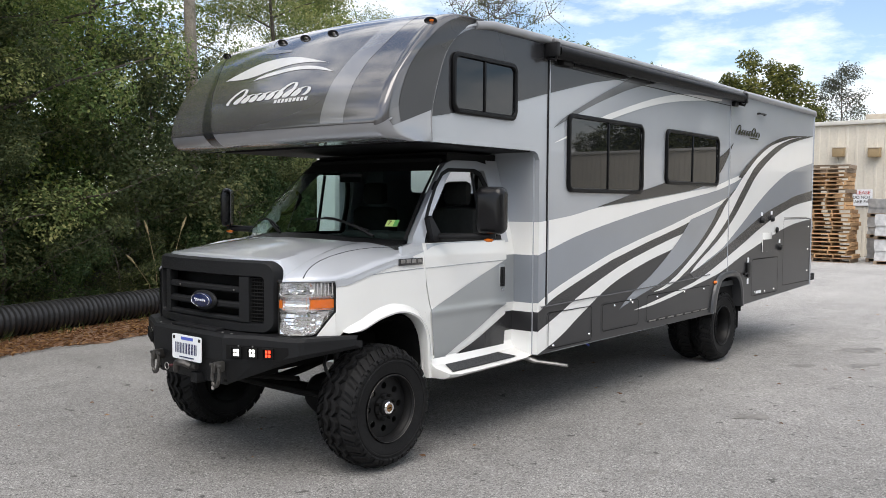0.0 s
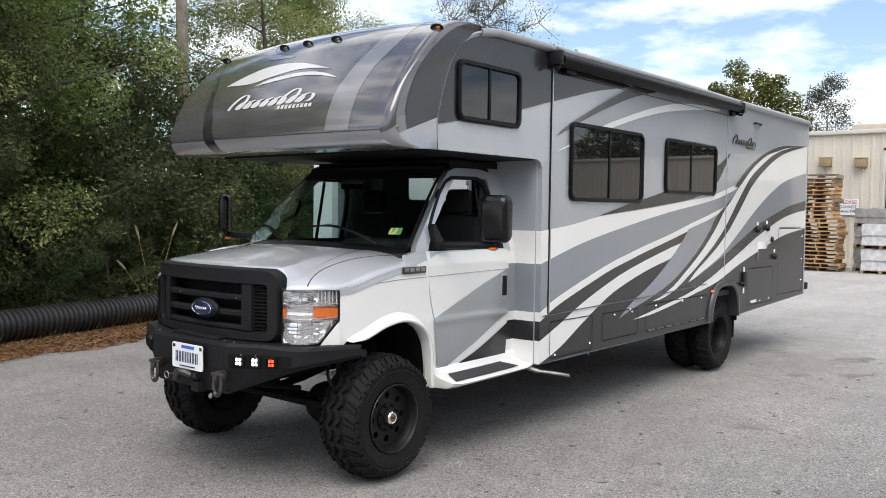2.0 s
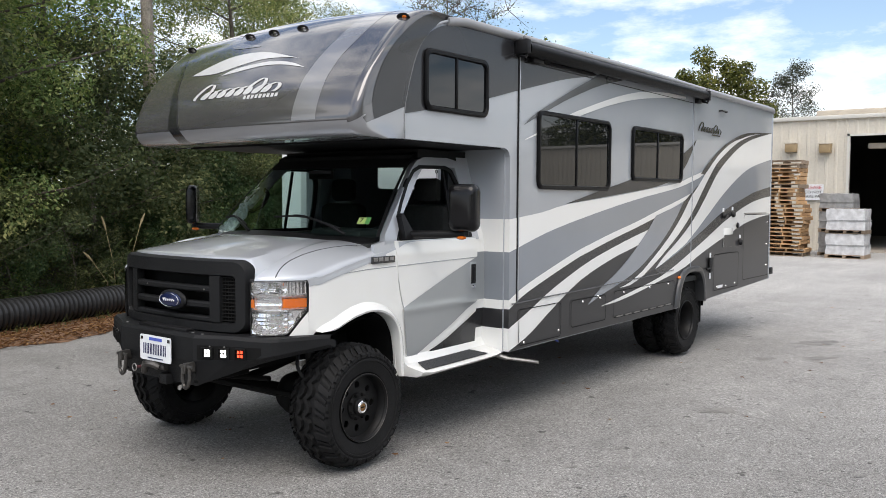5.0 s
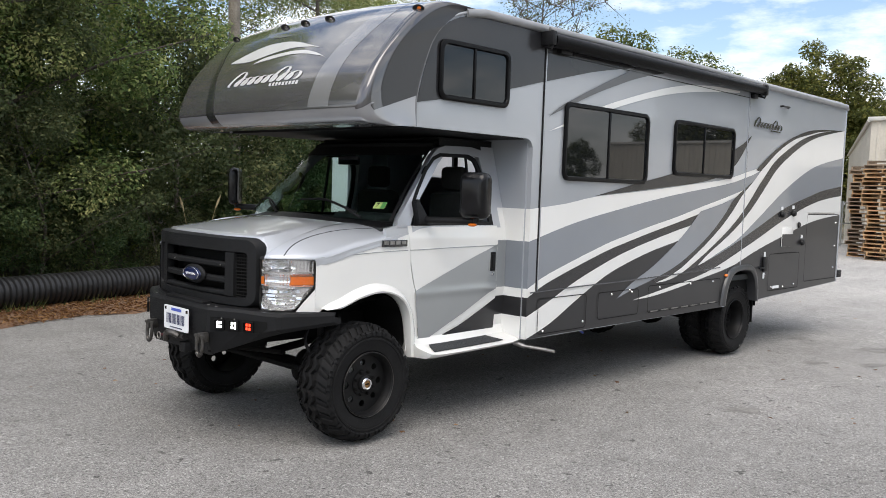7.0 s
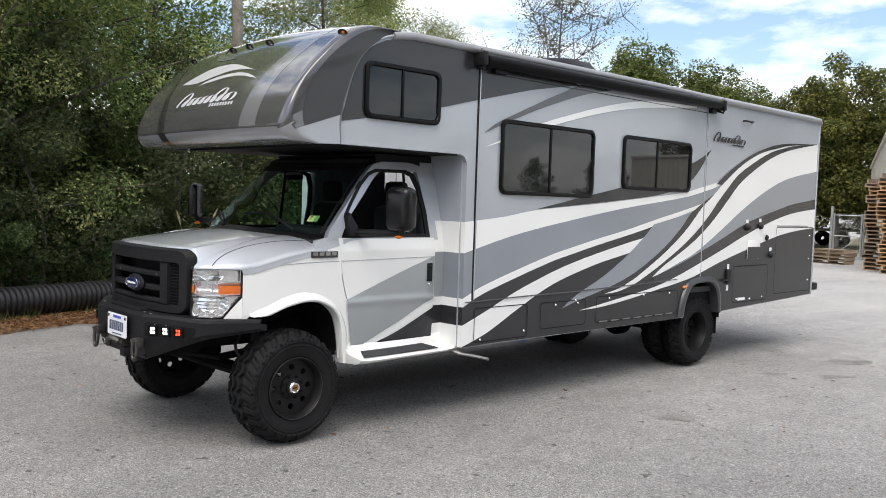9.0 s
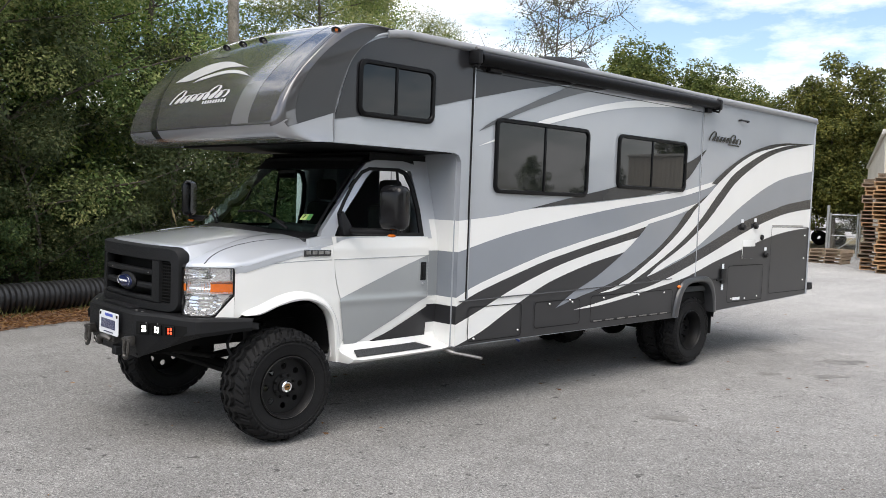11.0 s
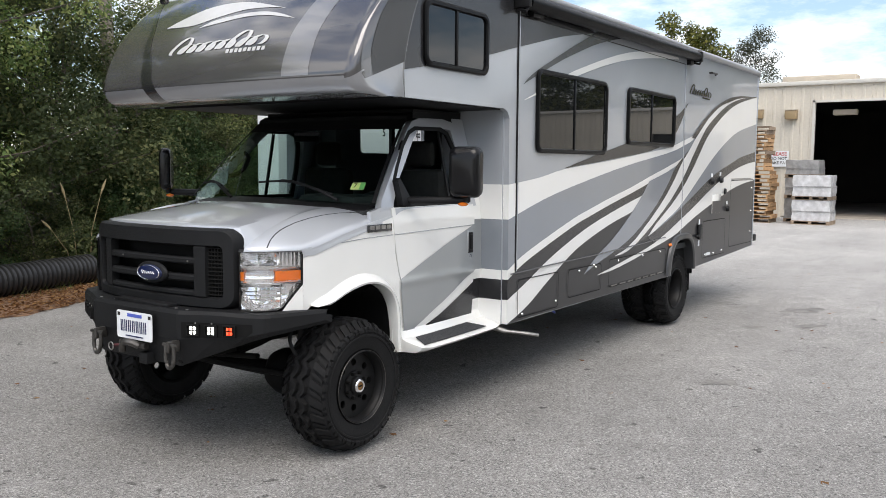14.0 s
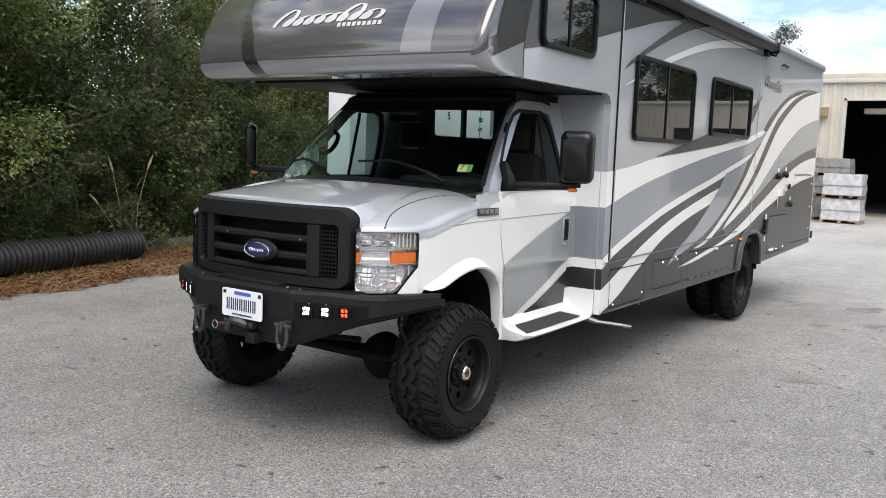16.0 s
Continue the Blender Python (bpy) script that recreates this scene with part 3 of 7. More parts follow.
paint("paint_band", M1_L[2:] + [(5.66, 1.99)], M1_R, M_DARK, "charcoal slash", YD - 0.003)
paint("paint_band", M1_R, W1_R, M_WHITE, "white slash", YD - 0.003)
paint("paint_band", [(5.72, 2.01)] + S1_L[1:], S2_U, M_WHITE, "white slash", YD - 0.003)
paint("paint_band", M3_L, M3_R, M_DARK, "charcoal slash", YD - 0.005, 48)
paint("paint_band", S1_U, S1_L, M_DARK, "charcoal slash", YD - 0.005)
paint("paint_band", M3_R, O_UP, M_WHITE, "white panel", YD - 0.003, 40)
paint("paint_band", O_UP, P_UP, M_MID, "slate sweep", YD - 0.003, 40)
paint("paint_band", P_UP, Q_UP[4:], M_DARK, "charcoal slash", YD - 0.003)
paint("paint_band", Q_UP, Q_LO, M_WHITE, "white slash", YD - 0.006, 40)
RQ = [(6.06, 1.245), (6.43, 1.322), (6.717, 1.381), (7.369, 1.513), (7.902, 1.584), (8.51, 1.632)]
paint("paint_band", RQ, [(6.06, 0.61), (6.5, 0.63), (7.0, 0.645), (7.8, 0.67), (8.51, 0.70)], M_SKIRT, "charcoal lower skirt", YD - 0.001)
wheel_top = [(5.62 + 0.435 * math.cos(radians(a)), 0.60 + 0.435 * math.sin(radians(a))) for a in range(176, 3, -14)]
paint("paint_band", [(5.18, 1.085), (5.35, 1.12), (5.62, 1.19), (5.86, 1.24), (6.06, 1.285)], [wheel_top[i] for i in (0, 3, 6, 9, 12)], M_SKIRT, "charcoal lower skirt", YD - 0.001)
paint("paint_band", [(5.96, 0.93), (6.0, 0.97), (6.04, 1.0), (6.08, 1.02)], [(5.97, 0.605), (6.0, 0.606), (6.04, 0.608), (6.08, 0.61)], M_SKIRT, "charcoal lower skirt", YD - 0.002)
# stripes carried round the corner behind the cab
for z0, z1, m in ((1.665, 2.2, None), (1.395, 1.665, M_WHITE), (1.0, 1.395, M_MID), (0.925, 1.0, M_WHITE), (0.765, 0.925, M_DARK), (0.575, 0.765, M_WHITE)):
    if m:
        rv_part("corner_band", boxed(X0 - 0.024, X0 - 0.020, 0.045, 0.335, z0, z1), m, "", False, coach)
        rv_part("corner_band", boxed(X0 - 0.003, X0 + 0.003, -0.004, 0.046, z0, z1), m, "", False, coach)

# ---- slide-out seams, ledge, rails ----
bm = bmesh.new()
box(bm, 1.704, 1.717, -0.010, 0.0, 0.98, 3.06)
rv_part("slide_out_seal", bm, M_SEAL, "black rubber seal", False, coach)
rv_part("slide_out_flange", boxed(1.718, 1.732, -0.013, 0.0, 0.98, 3.05, 0.004), M_LIGHT, "", True, coach)
rv_part("slide_out_flange", boxed(5.50, 5.515, -0.012, 0.0, 1.0, 3.05, 0.003), M_LIGHT, "", True, coach)
rv_part("slide_out_seal", boxed(5.515, 5.523, -0.009, 0.0, 1.0, 3.05), M_SEAL, "black rubber seal", False, coach)
# Ledge toned lighter than the skirt: the lip's highlight is in its colour.
bm = bmesh.new()
loft(bm, [[(x, y, z + dz) for y, dz in ((-0.010, 0.006), (-0.017, 0.003), (-0.017, -0.004), (-0.010, -0.006))] for x, z in ((1.62, 0.965), (2.3, 0.98), (3.1, 0.989), (4.1, 1.010), (5.0, 1.038))])
rv_part("ledge_rail", bm, M_BLADE, "thin dark ledge moulding under the slide-out")
bm = bmesh.new()
box(bm, 1.74, 5.50, -0.0095, 0.0, 2.960, 2.965)
rv_part("slide_out_seal", bm, M_SEAL, "thin dark head seam", False, coach)

# ---- awning over the slide-out ----
awning = rv_part("awning", tube(bmesh.new(), [(1.70, -0.080, 3.048), (5.68, -0.080, 3.062)], [0.057, 0.052], 24), M_VINYL, "black rolled slide-out topper awning")
rv_part("awning_cover", boxed(1.74, 5.66, -0.06, -0.01, 3.104, 3.112, 0.003), M_SEAL, "black cover strip", parent=awning)
for x in (1.66, 5.68):
    bm = box(bmesh.new(), x - 0.025, x + 0.025, -0.135, -0.005, 3.00, 3.115, 0.008)
    tube(bm, [(x, -0.02, 3.00), (x, -0.10, 2.975), (x + 0.02, -0.12, 3.04)], 0.014, 8)
    rv_part("awning_bracket", bm, M_BLACK, "black end bracket", parent=awning)
    rv_part("awning_knob", lathe(bmesh.new(), [(0, -0.03), (0.016, -0.028), (0.018, 0), (0.016, 0.028), (0, 0.03)], (x, -0.10, 3.125), "x", 12), M_STEEL, "", parent=awning)
rv_part("awning_stop", boxed(1.86, 2.02, -0.055, -0.005, 2.965, 3.02, 0.006), M_BLACK, "black bracket arm", parent=awning)
rv_part("awning_stop", boxed(5.52, 5.62, -0.055, -0.005, 2.96, 3.015, 0.006), M_BLACK, "black bracket arm", parent=awning)


# ---- coach windows ----
def coach_window(x0, x1, z0, z1, split, r=0.07):
    outer, inner = rrect(x0, x1, z0, z1, r), rrect(x0 + 0.036, x1 - 0.036, z0 + 0.036, z1 - 0.036, r - 0.02)
    mid = rrect(x0 + 0.012, x1 - 0.012, z0 + 0.012, z1 - 0.012, r - 0.008)
    in2 = rrect(x0 + 0.030, x1 - 0.030, z0 + 0.030, z1 - 0.030, r - 0.02)
    bm = bmesh.new()
    rings = [[(x, y, z) for x, z in lp] for lp, y in ((outer, -0.008), (outer, -0.022), (mid, -0.032), (in2, -0.032), (inner, -0.024), (inner, -0.012))]
    loft(bm, rings, around=True)
    fr = rv_part("window", bm, M_TRIM, "black-framed sliding window with dark tinted glass", parent=None)
    for a, b in ((x0 + 0.04, split), (split, x1 - 0.04)):
        rv_part("pane", boxed(a, b, -0.017 if a < split - 0.01 else -0.013, -0.010, z0 + 0.04, z1 - 0.04), M_PANE, "dark tinted pane", False, fr)
    rv_part("mullion", boxed(split - 0.012, split + 0.012, -0.026, -0.010, z0 + 0.03, z1 - 0.03, 0.003), M_TRIM, "", True, fr)
    return fr


coach_window(0.465, 1.255, 2.455, 2.895, 0.84)
coach_window(2.00, 3.36, 1.915, 2.585, 2.68)
coach_window(3.845, 5.175, 2.025, 2.585, 4.475)


# ---- storage doors, hatches and fittings on the skirt ----
def latch(x, z, parent):
    bm = lathe(bmesh.new(), [(0, -0.010), (0.008, -0.009), (0.011, -0.006), (0.012, 0.0)], (x, -0.012, z), "y", 12)
    rv_part("latch", bm, M_CHROME, "small chrome latch", parent=parent)


def hatch(x0, x1, z0, z1, r=0.04):
    """A flush door: a thin rounded panel inside a dark gap."""
    gap = bmesh.new()
    loft(gap, [[(x, -0.0118, z) for x, z in lp] for lp in (rrect(x0, x1, z0, z1, r), rrect(x0 + 0.008, x1 - 0.008, z0 + 0.008, z1 - 0.008, r - 0.008))], around=True)
    door = rv_part("storage_door", gap, M_SEAL, "flush charcoal storage door with a dark rubber gap", False)
    return door


d = hatch(2.63, 3.33, 0.65, 0.905)
for x in (2.85, 3.2):
    latch(x, 0.875, d)
latch(3.16, 0.90, d)
d = hatch(3.50, 5.03, 0.645, 0.92)
for x in (3.72, 4.85, 4.35):
    latch(x, 0.89, d)
bm = bmesh.new()
for k in range(7):
    box(bm, 3.56 + k * 0.205, 3.70 + k * 0.205, -0.016, -0.011, 0.652, 0.664)
rv_part("hinge", bm, M_STEEL, "thin steel hinge", False, d)
d = hatch(1.74, 2.45, 0.60, 0.91)
for x, z in ((1.82, 0.585 + 0.04), (2.40, 0.66)):
    latch(x, z, d)
d = hatch(6.27, 7.19, 0.69, 1.15)
for x, z in ((6.38, 0.735), (7.05, 0.735), (6.72, 0.725)):
    latch(x, z, d)
rv_part("notice", boxed(6.42, 6.60, -0.014, -0.0115, 0.715, 0.75), M_PLATE, "small pale warning label", False, d)
rv_part("hinge", boxed(6.40, 7.06, -0.016, -0.0115, 1.143, 1.153), M_SEAL, "", False, d)
d = hatch(7.37, 8.49, 0.75, 1.64)
for z in (0.9, 1.2, 1.52):
    latch(8.38, z, d)
rv_part("door_top_rail", boxed(7.38, 8.30, -0.018, -0.0115, 1.648, 1.66), M_STEEL, "", False, d)
bm = bmesh.new()
box(bm, 6.60, 6.93, -0.02, -0.0095, 1.23, 1.47, 0.006)
rv_part("water_inlet", bm, M_WHITE, "white utility inlet door")
rv_part("lower_half", boxed(6.602, 6.928, -0.0215, -0.0195, 1.232, 1.385), M_SKIRT, "", False)
for x, z in ((6.57, 1.63), (6.91, 1.645), (7.23, 1.27)):
    bm = lathe(bmesh.new(), [(0, -0.04), (0.028, -0.038), (0.036, -0.024), (0.040, -0.005)], (x, -0.01, z), "y", 14)
    cover = rv_part("inlet_cover", bm, M_BLACK, "round black inlet cover")
    rv_part("inlet_tag", boxed(x - 0.03, x + 0.03, -0.013, -0.0095, z + 0.055, z + 0.10), M_PLATE, "small white tag", False, cover)
bm = lathe(bmesh.new(), [(0, -0.03), (0.03, -0.028), (0.04, -0.01)], (7.09, -0.01, 1.5), "y", 12)
rv_part("inlet_cover", bm, M_BLACK, "round black inlet cover")
bm = box(bmesh.new(), 6.09, 6.20, -0.035, -0.0095, 0.94, 1.12, 0.01)
tube(bm, [(5.98, -0.03, 0.985), (6.10, -0.03, 0.99)], 0.012, 8)
fuel = rv_part("door_latch", bm, M_BLACK, "black lever latch box")
for z in (1.15, 0.895):
    rv_part("inlet_tag", boxed(6.12, 6.17, -0.013, -0.0095, z - 0.04, z + 0.03), M_PLATE, "small white tag", False, fuel)
bm = bmesh.new()
tube(bm, [(6.33, -0.01, 2.94), (6.35, -0.035, 2.945), (6.54, -0.035, 2.945), (6.56, -0.01, 2.94)], 0.012, 8)
rv_part("assist_handle", bm, M_BLACK, "small black lamp bar")
script_mark(lambda a, h: (5.63 + a * 0.78, YD - 0.005, 2.648 + h * 0.115), 0.0012, (0, -1, 0), M_CAPDARK, "dark slanted script mark", rv)
rv_part("small_mark", boxed(6.10, 6.38, YD - 0.006, YD - 0.004, 2.622, 2.636), M_CAPDARK, "", False, rv)
bm = bmesh.new()
bmesh.ops.create_uvsphere(bm, u_segments=12, v_segments=8, radius=1, matrix=Matrix.Translation((5.165, -0.012, 0.94)) @ Matrix.Diagonal((0.036, 0.020, 0.019, 1)))
rv_part("side_marker", bm, M_ORANGE, "amber side marker with its reflection coloured in lamp")
# rear wheel arch moulding
bm = bmesh.new()
rings = []
MOULD_OUT = [(5.05, 0.60), (5.085, 0.76), (5.145, 0.89), (5.235, 0.995), (5.37, 1.038), (5.55, 1.046), (5.74, 1.042), (5.86, 1.005), (5.945, 0.91), (5.99, 0.76), (6.005, 0.60)]
MOULD_IN = [(5.145, 0.60), (5.178, 0.75), (5.235, 0.862), (5.315, 0.938), (5.42, 0.970), (5.56, 0.978), (5.70, 0.974), (5.79, 0.942), (5.865, 0.86), (5.908, 0.74), (5.925, 0.60)]
for (xo, zo), (xi, zi) in zip(smooth_line(MOULD_OUT, 44), smooth_line(MOULD_IN, 44)):
    rings.append([(xi + (xo - xi) * f, y, zi + (zo - zi) * f) for f, y in ((0.0, 0.10), (0.0, -0.030), (0.18, -0.042), (0.45, -0.042), (0.85, -0.030), (1.0, -0.008))])
loft(bm, rings)
pair("wheel_arch_moulding", bm, M_ARCH, "grey wheel arch moulding")
bm = bmesh.new()
loft(bm, [[(5.62 + math.cos(radians(a)) * 0.44, y, 0.60 + math.sin(radians(a)) * 0.43) for y in (0.03, 0.75)] for a in range(190, -11, -10)])
pair("wheel_well", bm, M_FRAME, "dark wheel well")
rv_part("tow_bumper", boxed(8.56, 8.74, -0.01, W2 + 0.01, 0.745, 0.845, 0.01), M_POWDER, "black square rear bumper")
pair("mud_flap", boxed(6.04, 6.055, 0.06, 0.7, 0.32, 0.62), M_SEAL, "black rubber mud flap", False)
# roof fittings
bm = bmesh.new()
rings = []
for x, s in ((3.75, 0.6), (3.9, 0.9), (4.15, 1.0), (4.55, 1.0), (4.72, 0.8)):
    h = 0.26 * s
    rings.append([(x, CY + 0.36 * u * s, 3.255 + h * max(0.0, 1 - abs(u) ** 5)) for u in (-1, -0.97, -0.9, -0.5, 0, 0.5, 0.9, 0.97, 1)])
loft(bm, rings)
ac = rv_part("air_conditioner", bm, M_BLACK, "black rooftop air conditioner shroud")
bm = bmesh.new()
for k in range(9):
    box(bm, 4.70, 4.735, CY - 0.27 + k * 0.065, CY - 0.235 + k * 0.065, 3.28, 3.42)
rv_part("vent_slats", bm, M_SEAL, "", False, ac)


# ---- cab ----
def side_y(x, z):
    """Outer skin of the cab on the driver side."""
    y = 0.225 + 0.03 * max(0.0, (1.2 - z) / 0.6) ** 2
    if x > 0.4:
        y -= 0.008 * math.exp(-(((z - 1.0) / 0.03) ** 2))
    if z > 1.42:
        y += 0.28 * (z - 1.42) - 0.012 * min(1.0, (z - 1.42) / 0.1)
    if x < -0.12:
        y += 0.08 * ((-0.12 - x) / 0.48) ** 2
    return y


def lerp(table, x):
    return float(np.interp(x, [p[0] for p in table], [p[1] for p in table]))


def ease(f):
    f = min(1.0, max(0.0, f))
    return f * f * (3 - 2 * f)


SHOULDER = [(-0.62, 1.27), (-0.42, 1.28), (-0.34, 1.30), (-0.1, 1.365), (0.2, 1.43), (0.5, 1.478)]
ARCH_X = 0.055


ARCH_IN = [(-0.33, 0.945), (-0.24, 0.943), (-0.186, 0.952), (-0.05, 1.0), (0.09, 1.028), (0.177, 1.031), (0.265, 1.015), (0.356, 0.969), (0.419, 0.897), (0.451, 0.802), (0.471, 0.653), (0.49, 0.52)]
ARCH_OUT = [(-0.345, 0.955), (-0.29, 0.985), (-0.20, 1.02), (-0.07, 1.075), (0.07, 1.107), (0.17, 1.105), (0.284, 1.078), (0.40, 1.018), (0.482, 0.925), (0.535, 0.81), (0.57, 0.66), (0.585, 0.52)]


def fender_low(x):
    return 0.925 if x < -0.345 else lerp(ARCH_OUT, x) - 0.012


def fender(z_of_low, z_of_high, xs, out=0.0):
    bm = bmesh.new()
    rings = []
    for x in xs:
        lo, hi = z_of_low(x), z_of_high(x)
        ring = []
        for k in range(13):
            z = lo + (hi - lo) * k / 12
            ring.append((x, side_y(x, z) - out, z))
        rings.append(ring)
    loft(bm, rings)
    return bm


FX = [-0.395, -0.38, -0.365, -0.34, -0.30, -0.27, -0.22, -0.17, -0.1, -0.04, 0.02, 0.08, 0.15, 0.22, 0.29, 0.35, 0.40, 0.44, 0.47]
bm = fender(fender_low, lambda x: lerp(SHOULDER, x), FX)
fenders = pair("fender", bm, M_CABWHITE, "white front fender")
def sill_top(x):
    """Height at which the door's front edge stands at x."""
    return lerp([(q, z) for z, q in DX[::-1]], x)


DX = [(0.60, 0.588), (0.70, 0.585), (0.80, 0.582), (0.888, 0.574), (0.976, 0.545), (1.063, 0.512), (1.149, 0.487), (1.233, 0.468), (1.36, 0.450), (1.5, 0.436)]
bm = fender(lambda x: 0.56, sill_top, [0.468, 0.476, 0.487, 0.50, 0.512, 0.53, 0.545, 0.56, 0.574, 0.582])
pair("fender_tail", bm, M_CABWHITE, "white rear edge of the fender", parents=fenders)
# silver upper part of the fender, its lower edge rising to the door
bm = fender(lambda x: lerp([(-0.46, 1.232), (-0.274, 1.282), (-0.006, 1.353), (0.282, 1.42), (0.47, 1.464)], x), lambda x: lerp(SHOULDER, x), FX, 0.003)
pair("fender_stripe", bm, M_SILVER, "silver upper fender", parents=fenders)
# slate tube draws the shaded line of the fender's crease in colour
bm = bmesh.new()
tube(bm, [(x, side_y(x, z) - 0.0005, z) for x, z in ((-0.36, 1.307), (-0.14, 1.318), (0.135, 1.332), (0.44, 1.338))], 0.003, 6)
pair("fender_crease_shade", bm, M_CABMID, "", parents=fenders)

# wheel arch flare and liner
bm = bmesh.new()
rings = []
for (xi, zi), (xo, zo) in zip(smooth_line(ARCH_IN, 34), smooth_line(ARCH_OUT, 34)):
    ys = side_y(min(max(xi, -0.3), 1), max(zi, 0.6))
    at = lambda f: (xi + (xo - xi) * f, zi + (zo - zi) * f)
    rings.append([(at(f)[0], ys + o, at(f)[1]) for f, o in ((0.02, 0.05), (0.0, -0.028), (0.08, -0.044), (0.25, -0.050), (0.50, -0.040), (0.75, -0.020), (1.0, 0.003))])
loft(bm, rings)
pair("arch_flare", bm, M_CABWHITE, "white flared wheel arch lip", parents=fenders)
bm = bmesh.new()
LINER = [(x - 0.012 * ((x - ARCH_X) / 0.45), z - 0.014 - (0.035 if x < 0.2 else 0.0)) for x, z in ARCH_IN[1:-1]] + [(0.44, 0.60)]
loft(bm, [[(x, y, z) for y in (0.262, 0.268, 0.50, 0.80)] for x, z in smooth_line(LINER, 30)])
loft(bm, [[(x, 0.80, z), (x, 0.80, 0.74)] for x, z in smooth_line(LINER[:9], 24)])
pair("wheel_liner", bm, M_FRAME, "black wheel arch liner")

# door: lower skin, window frame, glass


def door_front(z):
    return lerp(DX, z)


bm = bmesh.new()
rings = []
for z in [0.645 + (1.52 - 0.645) * k / 60 for k in range(61)]:
    x0, x1 = door_front(z) + 0.006, 1.462
    rings.append([(x0 + (x1 - x0) * j / 14, side_y(0.5, z) - 0.004, z) for j in range(15)])
loft(bm, rings)
thick(bm, 0.03, (0, 1, 0))
doors = pair("cab_door", bm, M_CABWHITE, "white cab door with slate swoosh")


def door_band(up, lo, material, label, off):
    bm = bmesh.new()
    a, b = smooth_line(up, 40), smooth_line(lo, 40)
    loft(bm, [[(p[0] * (1 - f) + q[0] * f, side_y(0.5, p[1] * (1 - f) + q[1] * f) - off, p[1] * (1 - f) + q[1] * f) for p, q in zip(a, b)] for f in [k / 30 for k in range(31)]])
    return pair("door_stripe", bm, material, label, parents=doors)


door_band([(0.519, 1.024), (0.76, 1.115), (1.107, 1.243), (1.33, 1.318), (1.455, 1.36)], [(0.59, 0.655), (0.711, 0.655), (0.901, 0.737), (1.113, 0.831), (1.336, 0.943), (1.455, 0.993)], M_CABMID, "slate swoosh", 0.009)
door_band([(0.575, 0.655), (0.62, 0.66), (0.68, 0.66), (0.72, 0.66)], [(0.575, 0.648), (0.62, 0.648), (0.68, 0.648), (0.72, 0.648)], M_CABMID, "slate swoosh", 0.009)
door_band([(0.847, 0.655), (1.043, 0.72), (1.262, 0.817), (1.462, 0.912)], [(0.90, 0.648), (1.08, 0.648), (1.26, 0.648), (1.462, 0.648)], M_DARK, "charcoal swoosh", 0.009)
door_band([(0.48, 1.515), (0.8, 1.518), (1.2, 1.518), (1.46, 1.518)], [(0.48, 1.47), (0.6, 1.505), (0.9, 1.512), (1.46, 1.514)], M_SILVER, "silver upper edge", 0.007)
# the crease's shaded line carried on over the door, as a slate tube
bm = bmesh.new()
tube(bm, [(x, side_y(0.5, z) - 0.0055, z) for x, z in ((0.46, 1.338), (0.9, 1.346), (1.46, 1.354))], 0.003, 6)
pair("door_crease_shade", bm, M_CABMID, "", parents=doors)
bm = bmesh.new()
box(bm, 1.368, 1.432, 0.208, 0.225, 1.14, 1.30, 0.006)
pair("handle_plate", box(bmesh.new(), 1.352, 1.440, 0.2125, 0.226, 1.145, 1.318, 0.005), M_CABMID, "slate handle surround", parents=doors)
pair("door_handle", bm, M_BLACK, "black recessed door handle", parents=doors)
bm = bmesh.new()
box(bm, 1.385, 1.415, 0.198, 0.210, 1.165, 1.28, 0.005)
pair("pull", bm, M_BLACK, "", parents=doors)
bm = lathe(bmesh.new(), [(0, -0.006), (0.012, -0.005), (0.014, 0.004)], (1.40, 0.211, 1.115), "y", 12)
pair("lock", bm, M_CHROME, "", parents=doors)


def frame_strip(path, width, material, name, label, depth=0.05):
    """A pillar: a strip along a path of (x, z) on the cab's side, with thickness."""
    bm = bmesh.new()
    rings = []
    for (x, z), (dx, dz) in path:
        a, b = (x, z), (x + dx * width, z + dz * width)
        rings.append([(a[0], side_y(0.5, a[1]), a[1]), (b[0], side_y(0.5, b[1]), b[1]), (b[0], side_y(0.5, b[1]) + depth, b[1]), (a[0], side_y(0.5, a[1]) + depth, a[1])])
    loft(bm, rings, around=True, ends=True)
    return pair(name, bm, material, label)


# A-pillar with the windscreen edge, roof rail, B-pillar
frame_strip([((0.33, 1.50), (1.6, 0.1)), ((0.36, 1.57), (1.5, -0.2)), ((0.52, 1.74), (0.8, -0.5)), ((0.68, 1.91), (0.75, -0.6)), ((0.82, 2.06), (0.7, -0.65)), ((0.90, 2.125), (0.5, -0.8)), ((1.0, 2.155), (0, -0.9)), ((1.3, 2.16), (0, -0.9)), ((1.42, 2.14), (-0.5, -0.7)), ((1.47, 2.05), (-1, -0.1)), ((1.50, 1.8), (-1, 0)), ((1.51, 1.50), (-1, 0))], 0.085, M_SILVER, "cab_pillar", "silver window surround and pillars")
bm = bmesh.new()
loft(bm, [[(x, side_y(0.3, z) + o, z) for o in (0.0, 0.03)] + [(x, side_y(0.3, z - 0.2) + o, z - 0.2) for o in (0.03, 0.0)] for x, z in ((0.22, 1.50), (0.34, 1.525), (0.48, 1.525))], around=True, ends=True)
pair("cowl_side", bm, M_SILVER, "silver cowl corner")
bm = bmesh.new()
tr_loop = [(0.53, 1.525), (0.53, 1.70), (0.60, 1.80), (0.72, 1.95), (0.83, 2.05), (0.92, 2.085), (1.25, 2.09), (1.33, 2.06), (1.38, 1.95), (1.41, 1.75), (1.41, 1.525)]
rings = []
